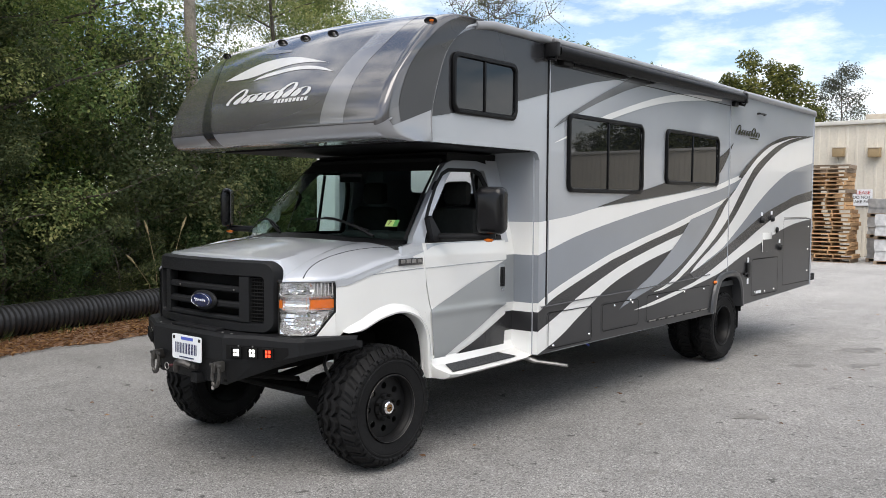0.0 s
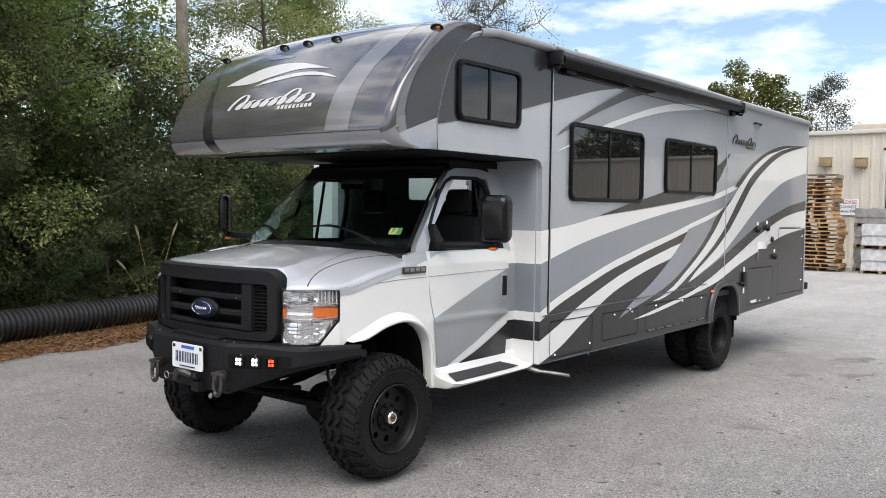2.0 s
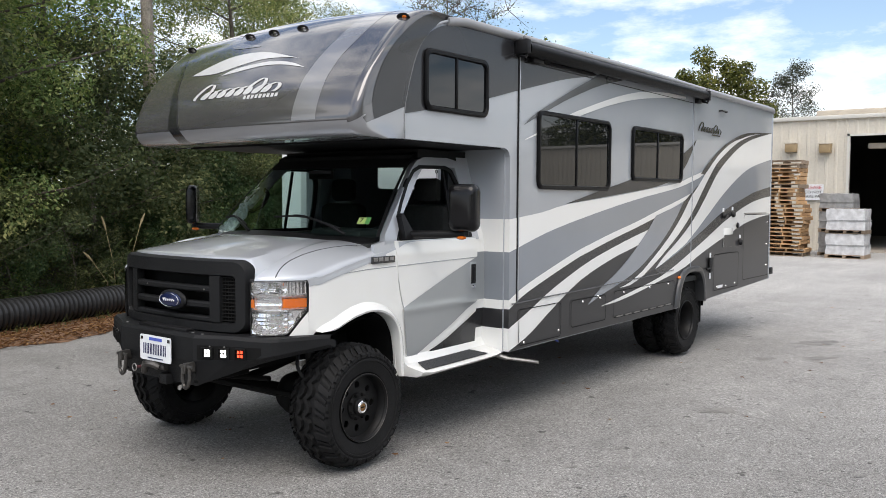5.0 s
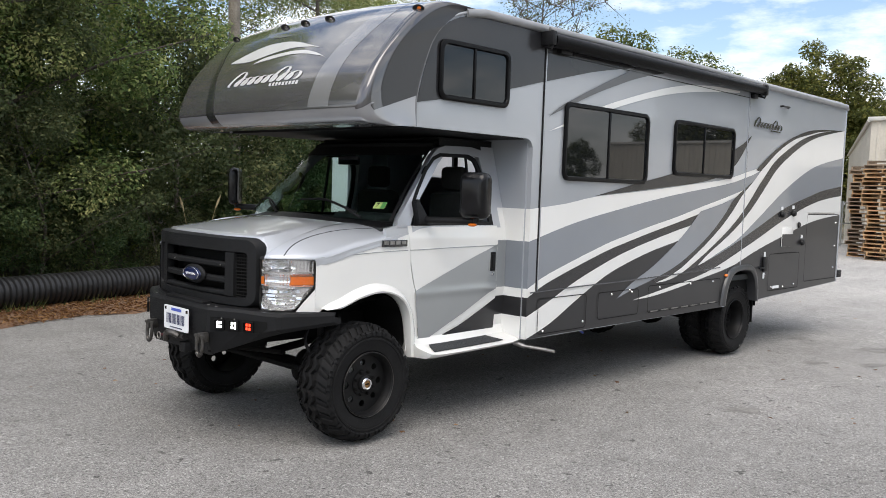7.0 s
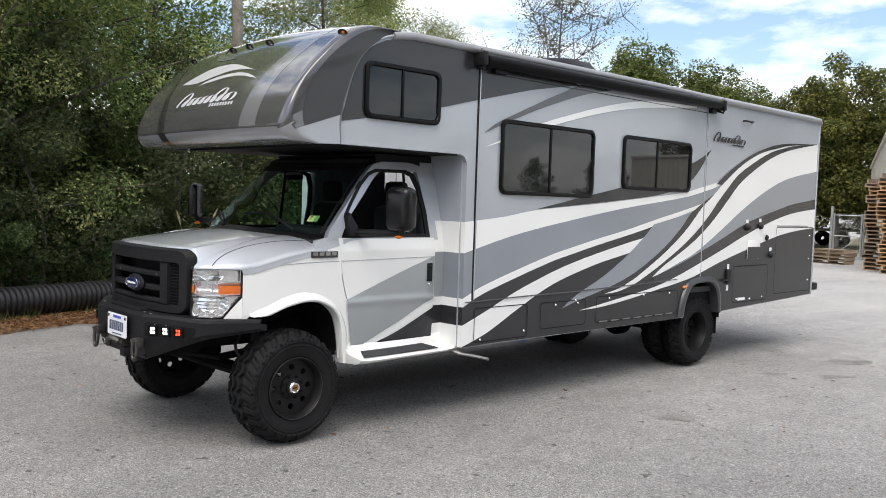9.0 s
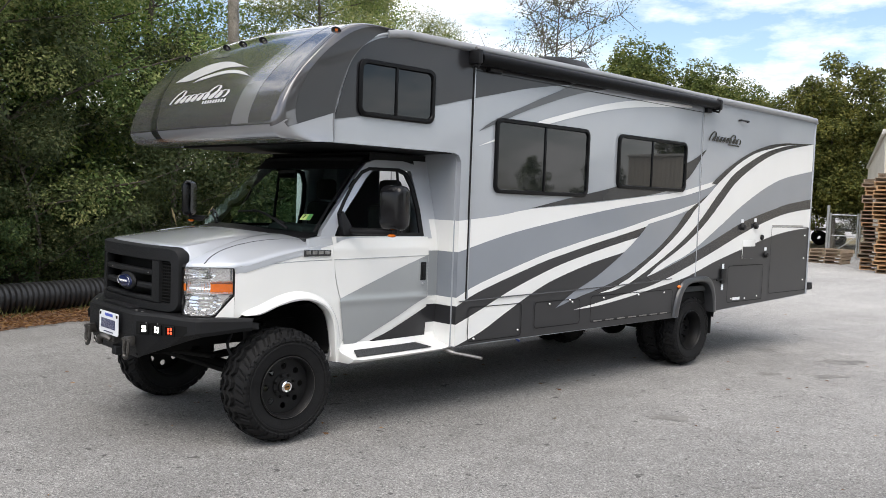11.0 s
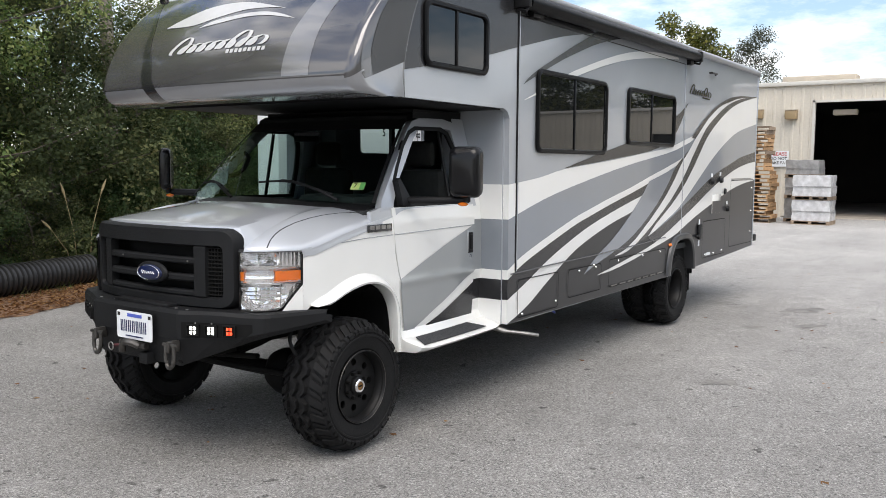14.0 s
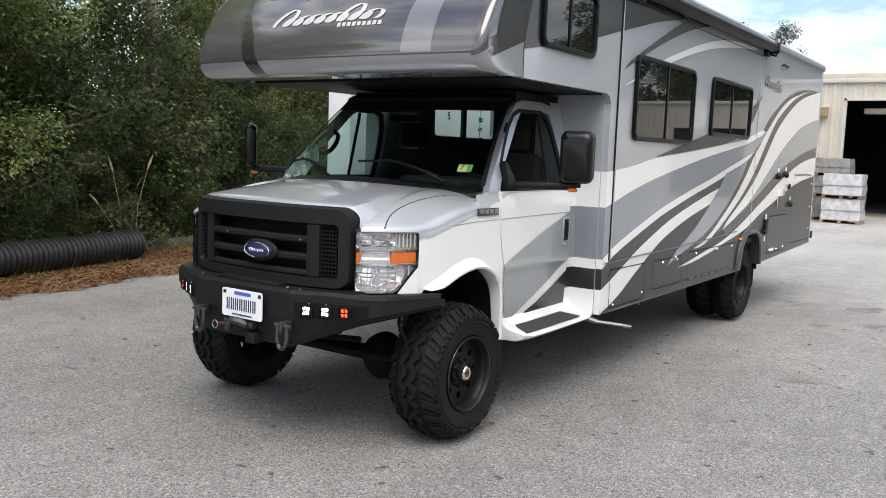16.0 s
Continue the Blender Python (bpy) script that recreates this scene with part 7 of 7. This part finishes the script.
# trees behind the yard
far = [
    tree("tall tree with yellow-green autumn leaves behind the yard", 11.5, 0.16, 5.6, 0.12, M_LEAF_D, 0.20, 260, 60, 18, 61),
    tree("broad green tree behind the yard", 9.5, 0.15, 6.0, 0.05, M_LEAF_H, 0.20, 270, 64, 16, 67),
]
places = [(45.5, 10.2, 0.55), (42.5, 19.0, 0.95), (46.0, 16.5, 0.8), (38.0, 18.5, 1.0), (45.5, 12.0, 0.68), (36.0, 21.5, 1.12), (50.0, 11.0, 0.6), (33.5, 23.0, 0.82), (40.5, 16.0, 0.72), (44.0, 22.5, 1.0), (47.5, 14.0, 0.62), (30.5, 25.0, 0.75)]
plant(far, [(x, y, s * 0.95) for x, y, s in places], "trees behind the yard")
lobed = thing("tree", "tall yellow-green tree with several leafy leaders behind the yard", "tree", 41.5, 13.1, GZ, group="trees behind the yard")
r2 = np.random.default_rng(66)
bm = bmesh.new()
tube(bm, [(0, 0, -0.1), (0.05, 0.1, 2.5), (0, 0, 5.5), (0.1, 0.4, 8.8)], [0.17, 0.14, 0.10, 0.03], 8)
cs, rs = [], []
for dx, dy, top in ((0.0, 0.5, 10.15), (0.5, -1.5, 9.45), (-0.4, 2.05, 8.6), (0.2, -2.35, 8.1), (-0.6, 1.3, 9.2), (0.6, -0.6, 9.7), (0.4, 2.5, 7.2), (-0.5, -2.6, 6.6), (-0.9, 0.0, 8.4)):
    foot = Vector((dx * 0.1, dy * 0.15, top * 0.28))
    tip = Vector((dx, dy, top - 0.2))
    elbow = foot.lerp(tip, 0.5) + Vector((dx, dy * 0.9, -0.4)) * 0.25
    tube(bm, [foot, elbow, tip], [0.07, 0.045, 0.012], 5)
    for k in range(13):
        f = (k + 0.5) / 13
        c = (foot.lerp(elbow, f * 2) if f < 0.5 else elbow.lerp(tip, f * 2 - 1)) + Vector(r2.normal(size=3)) * 0.5 * (1.05 - 0.7 * f)
        cs.append(tuple(c))
        rs.append(r2.uniform(0.58, 1.0) * (1.1 - 0.40 * f))
part("trunk", bm, M_BARK, lobed, "grey-brown trunk and leaders")
p, nn = crown_points(cs, rs, 460, r2)
flakes("crown", p, nn, r2.uniform(0.13, 0.23, len(p)), M_LEAF_D, "", "", parent=lobed, seed=66)
sparse = thing("tree", "thin half-bare tree with few leaves against the sky", "tree", 27.5, 20.5, GZ)
bm = bmesh.new()
tips = branching(bm, (0, 0, -0.1), 12.0, 0.14, (0.3, 0), 26, 77, 0.34, 0.25)
more = []
r2 = np.random.default_rng(78)
for t in tips:
    for j in range(5):
        dd = Vector(r2.normal(size=3)) * 0.55 + Vector((0, 0, 0.45))
        tube(bm, [t, t + dd * 0.6, t + dd * 1.3], [0.022, 0.014, 0.006], 4)
        more += [t + dd * 0.6, t + dd * 1.3]
part("trunk", bm, M_BARK, sparse, "thin grey trunk and bare twigs")
p, nn = crown_points([tuple(q) for q in more], [0.42] * len(more), 44, r2)
flakes("crown", p, nn, r2.uniform(0.06, 0.12, len(p)), M_LEAF_B, "", "", parent=sparse, seed=79)
grey_tree = tree("airy grey-green tree behind the warehouse roof", 9.9, 0.12, 4.0, 0.40, leafy("leaf_grey_green", (0.075, 0.085, 0.062), (0.155, 0.160, 0.125)), 0.12, 300, 60, 26, 83)
grey_tree.matrix_basis = Matrix.Translation((49.0, 10.9, GZ))
# woods on the side behind the camera
plant([copy_thing(far[1], Matrix.Identity(4)), copy_thing(near[0], Matrix.Identity(4)), copy_thing(far[0], Matrix.Identity(4))], [(-34 + 5.2 * k, -27 + 3 * math.sin(k * 2.1) - (4 if k > 9 else 0), 1.0 + 0.25 * math.sin(k * 1.7)) for k in range(11)] + [(50, -8, 1.4), (51, -12.5, 1.5), (52, -17, 1.4), (52, -21.5, 1.5), (53, -25.5, 1.15), (59, -14, 1.6), (60, -20, 1.5), (57, -9, 1.5), (57, -29, 0.75), (60, -34, 0.7), (58, -40, 0.65), (56, -46, 0.7), (52, -52, 0.7)], "trees across the yard")

# ---- warehouse ----
M_METAL = mat("beige_metal_siding", (0.60, 0.555, 0.475), 0.55, 0, 0.06, 0.8, fine=0.05, fine_scale=12)
M_EAVE = mat("pale_eave_trim", (0.62, 0.60, 0.55), 0.5, 0, 0.06, 2)
M_CONCRETE = mat("concrete_floor", (0.38, 0.34, 0.29), 0.9, 0, 0.15, 1.2)
# near-black colour stands in for the shade of the unlit room
M_DARKROOM = mat("unlit_wall_dark", (0.03, 0.028, 0.026), 0.9, 0, 0.2, 1)
M_LOUVRE = mat("beige_louvre", (0.48, 0.42, 0.34), 0.6, 0, 0.1, 3)
FX0 = 29.6


def ribbed(width, z0, z1):
    """A sheet of ribbed siding, facing -x, its left edge at y = 0."""
    bm = bmesh.new()
    prof = []
    n = max(1, round(width / 0.305))
    w = width / n
    for k in range(n):
        prof += [(k * w, 0.0), (k * w + w * 0.62, 0.0), (k * w + w * 0.70, -0.018), (k * w + w * 0.92, -0.018)]
    prof.append((width - 0.001, 0.0))
    loft(bm, [[(x, -y, z) for y, x in prof] for z in (z0, z1)])
    thick(bm, 0.02, (1, 0, 0))
    return bm


wh = thing("warehouse", "beige ribbed-metal warehouse with a wide open dark doorway", "warehouse", FX0, 0, GZ)
y = 6.55
TOP = 4.88
spans = [(6.55, 3.57, 0.0, TOP), (3.57, -2.6, 4.25, TOP), (-2.6, -6.4, 0.0, TOP), (-6.4, -10.2, 0.0, TOP), (-10.2, -14.0, 3.6, TOP), (-14.0, -25.2, 0.0, TOP)]
for ya, yb, z0, z1 in spans:
    back = 11.0 if ya < -6 else 0.0
    n = max(1, round((ya - yb) / 0.95))
    w = (ya - yb) / n
    me = mesh_of("wall_panel", ribbed(w, z0, z1), M_METAL)
    for k in range(n):
        ob = new("wall_panel", me)
        ob.parent = wh
        ob.location = (back, ya - k * w, 0)
for (xa, ya), (xb, yb), za, zb in (((0.0, 6.55), (6.5, 9.5), TOP, 3.95),):
    bm = bmesh.new()
    ln = math.hypot(xb - xa, yb - ya)
    n = 24
    rings = []
    for k in range(n * 4 + 1):
        f = k / (n * 4)
        o = 0.03 if k % 4 in (2, 3) else 0.0
        rings.append([(xa + (xb - xa) * f - o * 0.4, ya + (yb - ya) * f + o * 0.9, z) for z in (0.0, za + (zb - za) * f)])
    loft(bm, rings)
    thick(bm, 0.03, (0.4, -0.9, 0))
    part("end_wall", bm, M_METAL, wh, "beige end wall")
    bm = bmesh.new()
    tube(bm, [(xa - 0.1, ya + 0.05, za), (xb, yb + 0.05, zb)], 0.07, 6)
    part("rake_trim", bm, M_EAVE, wh, "pale rake trim")
part("eave", box(bmesh.new(), -0.12, 0.10, -6.5, 6.65, TOP - 0.03, TOP + 0.12, 0.02), M_EAVE, wh, "pale eave trim")
part("eave", box(bmesh.new(), 10.88, 11.1, -25.3, -6.4, TOP - 0.03, TOP + 0.12, 0.02), M_EAVE, wh, "pale eave trim")
part("return_wall", boxed(0.0, 11.0, -6.5, -6.4, 0.0, TOP), M_METAL, wh, "", False)
part("return_wall", boxed(11.03, 24.0, -25.28, -25.2, 0.0, TOP), M_METAL, wh, "", False)
part("roof", boxed(0.0, 22, -6.4, 6.6, TOP + 0.02, TOP + 0.08), M_EAVE, wh, "", False)
part("roof_box", box(bmesh.new(), 1.0, 1.8, 2.35, 4.95, TOP + 0.08, TOP + 0.42, 0.05), M_LOUVRE, wh, "long pale roof ventilator")
part("door_jamb", boxed(-0.05, 0.12, 3.50, 3.585, 0, 4.30), M_EAVE, wh, "pale door jamb", False)
part("door_jamb", boxed(-0.05, 0.12, -2.66, -2.60, 0, 4.30), M_EAVE, wh, "pale door jamb", False)
part("door_head", boxed(-0.05, 0.12, -2.66, 3.585, 4.22, 4.30), M_EAVE, wh, "", False)
part("interior_floor", boxed(0.0, 16, -6.3, 6.5, -0.03, 0.03), M_CONCRETE, wh, "", False)
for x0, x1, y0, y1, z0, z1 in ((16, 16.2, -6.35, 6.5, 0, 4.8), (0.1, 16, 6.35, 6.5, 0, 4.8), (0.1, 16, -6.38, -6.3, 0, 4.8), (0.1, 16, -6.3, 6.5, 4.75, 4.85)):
    part("interior_wall", boxed(x0, x1, y0, y1, z0, z1), M_DARKROOM, wh, "interior wall coloured near black for the unlit room", False)
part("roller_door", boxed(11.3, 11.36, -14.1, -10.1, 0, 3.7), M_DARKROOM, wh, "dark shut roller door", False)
bm = box(bmesh.new(), 0.5, 0.9, 2.2, 3.0, 3.78, 3.98, 0.03)
part("strip_lamp", bm, M_LOUVRE, wh, "unlit strip lamp in the doorway")
for yy, zz in ((4.30, 3.80), (5.52, 3.85)):
    bm = box(bmesh.new(), -0.28, 0.0, yy - 0.2, yy + 0.2, zz - 0.17, zz + 0.17, 0.02)
    lp = part("wall_lamp", bm, mat("tan_lamp_box", (0.33, 0.24, 0.13), 0.5, 0, 0.1, 5), wh, "tan wall lamp box")
    part("lamp_hood", boxed(-0.30, 0.0, yy - 0.21, yy + 0.21, zz + 0.15, zz + 0.18), M_LOUVRE, lp, "", False)
# notice on the wall
sign = thing("sign", "white wall sign with red and black lettering", "sign", FX0 - 0.06, 4.70, GZ + 2.2)
part("board", boxed(-0.015, 0.0, -0.36, 0.36, -0.32, 0.27), M_PLATE, sign, "", False)
face = pose(-0.02, 0, 0, 90, 0, -90)
words("lettering", "PLEASE", 0.19, face @ pose(0, 0.15, 0), mat("sign_red", (0.5, 0.04, 0.04), 0.5), sign, 0.002)
words("lettering", "DO NOT", 0.15, face @ pose(0, -0.02, 0), M_CAPDARK, sign, 0.002)
words("lettering", "TAKE PA", 0.15, face @ pose(-0.05, -0.18, 0), M_CAPDARK, sign, 0.002)

# ---- pallets ----
M_WOOD = mat("pallet_wood", (0.41, 0.255, 0.13), 0.85, 0, 0.2, 3, fine=0.2, fine_scale=25, random_ob=0.45)
M_WOODGREY = mat("grey_pallet_wood", (0.27, 0.205, 0.145), 0.9, 0, 0.2, 3, fine=0.2, fine_scale=25, random_ob=0.4)
PAL_TOP = mesh_of("deck_board", boxed(-0.05, 0.05, -0.60, 0.60, 0, 0.02, 0), M_WOOD)
PAL_STR = mesh_of("stringer", boxed(-0.5, 0.5, -0.02, 0.02, 0, 0.095, 0), M_WOOD)
PAL_TOP2 = mesh_of("deck_board", boxed(-0.05, 0.05, -0.60, 0.60, 0, 0.02, 0), M_WOODGREY)
PAL_STR2 = mesh_of("stringer", boxed(-0.5, 0.5, -0.02, 0.02, 0, 0.095, 0), M_WOODGREY)


def pallet(grey):
    p = thing("pallet", "weathered grey wooden pallet in a tall stack" if grey else "tan wooden pallet in a tall stack", "pallet", group="stacked pallets")
    a, b = (PAL_TOP2, PAL_STR2) if grey else (PAL_TOP, PAL_STR)
    for x in (-0.45, -0.22, 0.0, 0.22, 0.45):
        o = new("deck_board", a)
        o.parent, o.location = p, (x, 0, 0.113)
    for x in (-0.45, 0.0, 0.45):
        o = new("deck_board", a)
        o.parent, o.location = p, (x, 0, 0.0)
    for yy in (-0.58, 0.0, 0.58):
        o = new("stringer", b)
        o.parent, o.location = p, (0, yy, 0.019)
    return p


PA, PB = pallet(False), pallet(True)
first = {False: True, True: True}


def set_pallet(grey, x, y, z, rz):
    m = pose(x, y, z, 0, 0, rz)
    if first[grey]:
        first[grey] = False
        (PB if grey else PA).matrix_basis = m
    else:
        copy_thing(PB if grey else PA, m)


rp = random.Random(3)
for k in range(24):
    sx = -0.14 if k < 13 else 0.0
    set_pallet(rp.random() < 0.25, 26.0 + rp.uniform(-0.04, 0.04), 4.72 + sx + rp.uniform(-0.08, 0.08), GZ + 0.134 * k, rp.uniform(-4, 4))
for k in range(23):
    set_pallet(rp.random() < 0.75, 27.3 + rp.uniform(-0.05, 0.05), 5.55 + rp.uniform(-0.09, 0.09), GZ + 0.134 * k, rp.uniform(-4, 4))
for k in range(4):
    set_pallet(True, 29.2 + rp.uniform(-0.05, 0.05), 8.1 + rp.uniform(-0.06, 0.06), GZ + 0.134 * k, rp.uniform(-3, 3))

M_WRAP = mat("white_plastic_wrap", (0.58, 0.58, 0.59), 0.25, 0, 0.2, 6, bump=0.8, bump_scale=14, coat=0.3)
M_WRAPGREY = mat("grey_plastic_wrap", (0.30, 0.30, 0.30), 0.3, 0, 0.25, 6, bump=0.6, bump_scale=14, coat=0.3)


def bundle(x, y, z, w, h, grey):
    """A load on its pallet: a block crumpled under torn film."""
    b = thing("wrapped_bundle", "grey plastic-wrapped load on a pallet" if grey else "white plastic-wrapped load on a pallet", "wrapped load", x, y, z, group="wrapped loads by the door")
    bm = box(bmesh.new(), -0.47, 0.47, -w / 2 + 0.02, w / 2 - 0.02, 0.122, h)
    bmesh.ops.subdivide_edges(bm, edges=bm.edges[:], cuts=9, use_grid_fill=True)
    for v in bm.verts:
        p = v.co
        q = 0.022 * math.sin(9 * p.y + 5 * p.z + x) * math.cos(11 * p.z - 4 * p.x + y) + 0.010 * math.sin(31 * p.y - 17 * p.z)
        p.x, p.y = p.x * (1 + q), p.y * (1 + 0.8 * q) + 0.012 * math.sin(7 * p.z + y)
        if p.z > h - 0.02:
            p.z += 0.014 * math.sin(8 * p.x + 13 * p.y)
    part("wrapped_load", bm, M_WRAPGREY if grey else M_WRAP, b)
    bm = box(bmesh.new(), -0.492, 0.492, -w / 2 + 0.0, w / 2, h * 0.52, h * 0.52 + 0.03)
    part("strap", bm, M_WRAPGREY, b, "grey strap", False)
    bm = bmesh.new()
    for yy in (-w / 2 + 0.06, 0, w / 2 - 0.06):
        box(bm, -0.5, 0.5, yy - 0.05, yy + 0.05, 0.02, 0.10)
    box(bm, -0.5, 0.5, -w / 2, w / 2, 0.10, 0.12)
    box(bm, -0.5, 0.5, -w / 2, w / 2, 0.0, 0.02)
    part("base_pallet", bm, M_WOODGREY, b, "grey wooden pallet base", False)


bundle(26.0, 2.68, GZ, 1.2, 0.80, False)
bundle(26.0, 2.68, GZ + 0.802, 1.2, 0.80, False)
bundle(27.2, 3.25, GZ, 1.1, 0.80, True)
bundle(27.2, 3.25, GZ + 0.802, 1.1, 0.70, True)
bundle(27.2, 3.25, GZ + 1.504, 1.1, 0.60, True)

# ---- gate, fence and a trailer beyond ----
M_GALV = mat("galvanised_steel", (0.42, 0.43, 0.43), 0.45, 0.7, 0.15, 8)


def fence_panel(x0, y0, x1, y1, h, name, label, brace):
    t = thing(name, label, "fence" if name == "fence" else "gate", x0, y0, GZ, math.degrees(math.atan2(y1 - y0, x1 - x0)))
    ln = math.hypot(x1 - x0, y1 - y0)
    for x in (0.0, ln):
        part("post", tube(bmesh.new(), [(x, 0, 0), (x, 0, h)], 0.035, 8), M_GALV, t)
    for z in (0.12, h * 0.5, h - 0.08):
        part("rail", tube(bmesh.new(), [(0, 0, z), (ln, 0, z)], 0.022, 8), M_GALV, t)
    if brace:
        part("brace", tube(bmesh.new(), [(0, 0, 0.12), (ln, 0, h * 0.5)], 0.02, 6), M_GALV, t)
    bm = bmesh.new()
    step = 0.11
    k = -int(h / step)
    while k * step < ln:
        for s in (1, -1):
            a, b = k * step, k * step + h
            lo, hi = max(a, 0), min(b, ln)
            if hi > lo:
                p = [(lo, 0, lo - a), (hi, 0, hi - a)] if s > 0 else [(lo, 0, h - (lo - a)), (hi, 0, h - (hi - a))]
                tube(bm, p, 0.004, 3, False)
        k += 1
    part("mesh", bm, M_GALV, t, "chain-link wire mesh", False)


fence_panel(33.0, 9.75, 33.3, 8.75, 1.9, "gate", "galvanised chain-link gate leaf standing open", True)
fence_panel(33.4, 8.7, 35.9, 8.0, 1.9, "fence", "galvanised chain-link fence by the warehouse", False)
bm = tube(bmesh.new(), [(0, 0, 0), (0, 0, 2.2)], 0.06, 10)
solo("gate_post", bm, M_GALV, "grey steel gate post", "post").matrix_world = Matrix.Translation((33.0, 9.85, GZ))
tr = thing("trailer", "flat trailer with dark tyres parked beyond the gate", "trailer", 47.5, 16.2, GZ, 115)
part("deck", boxed(-3.5, 3.5, -1.1, 1.1, 0.85, 1.0), mat("grey_deck", (0.35, 0.34, 0.32), 0.8), tr, "grey deck", False)
for x in (-0.9, 0.1, 2.4):
    for yy in (-1.0, 1.0):
        part("tyre", lathe(bmesh.new(), [(0.12, -0.11), (0.36, -0.12), (0.42, -0.08), (0.42, 0.08), (0.36, 0.12), (0.12, 0.11)], (x, yy, 0.42), "y", 20, True), M_TYRE, tr, "dark tyre")
bm = bmesh.new()
loft(bm, [[(x, y + d, GZ + 0.01) for d in (0, 6)] for x, y in ((30.5, 9.6), (36, 10.4), (44, 11.5), (70, 16))])
solo("grass_strip", bm, mat("dry_grass", (0.16, 0.13, 0.06), 0.95, 0, 0.35, 1.5, fine=0.4, fine_scale=20), "dry grass strip beyond the gate", "grass", kind="structure")

# ---- shallow white stand-in for the large white body beside the motorhome ----
WX0, WX1, WY0, WY1, WZ = 2.20, 9.3, 3.10, 3.41, 2.75
wall = thing("partition", "long shallow white stand-in with black numbers beside the motorhome", "partition", 0, 0, GZ)
part("body", box(bmesh.new(), WX0, WX1, WY0, WY1, 0.06, WZ, 0.015), M_PLATE, wall, "white panels")
part("base_rail", boxed(WX0 + 0.02, WX1 - 0.02, WY0 + 0.02, WY1 - 0.02, 0.0, 0.06), M_STEEL, wall, "steel base rail", False)
for k in range(1, 6):
    part("panel_joint", boxed(WX0 + 1.2 * k, WX0 + 1.2 * k + 0.012, WY0 - 0.003, WY0 + 0.001, 0.1, WZ - 0.05), M_GREYRAIL, wall, "", False)
for text, x, z, turn in (("5", 3.93, 2.19, 0), ("8", 4.62, 2.18, 90), ("5", 4.62, 2.06, 90), ("6", 4.63, 1.94, 90)):
    words("number", text, 0.13, pose(x, WY0 - 0.004, z - GZ, 90, 0, 0) @ pose(0, 0, 0, 0, 0, turn), M_CAPDARK, wall, 0.001)
rv_part("window_bar", boxed(3.115, 3.175, W2 - 0.04, W2 - 0.005, 1.90, 2.42), M_SEAL, "black bar of the passenger side window", False)
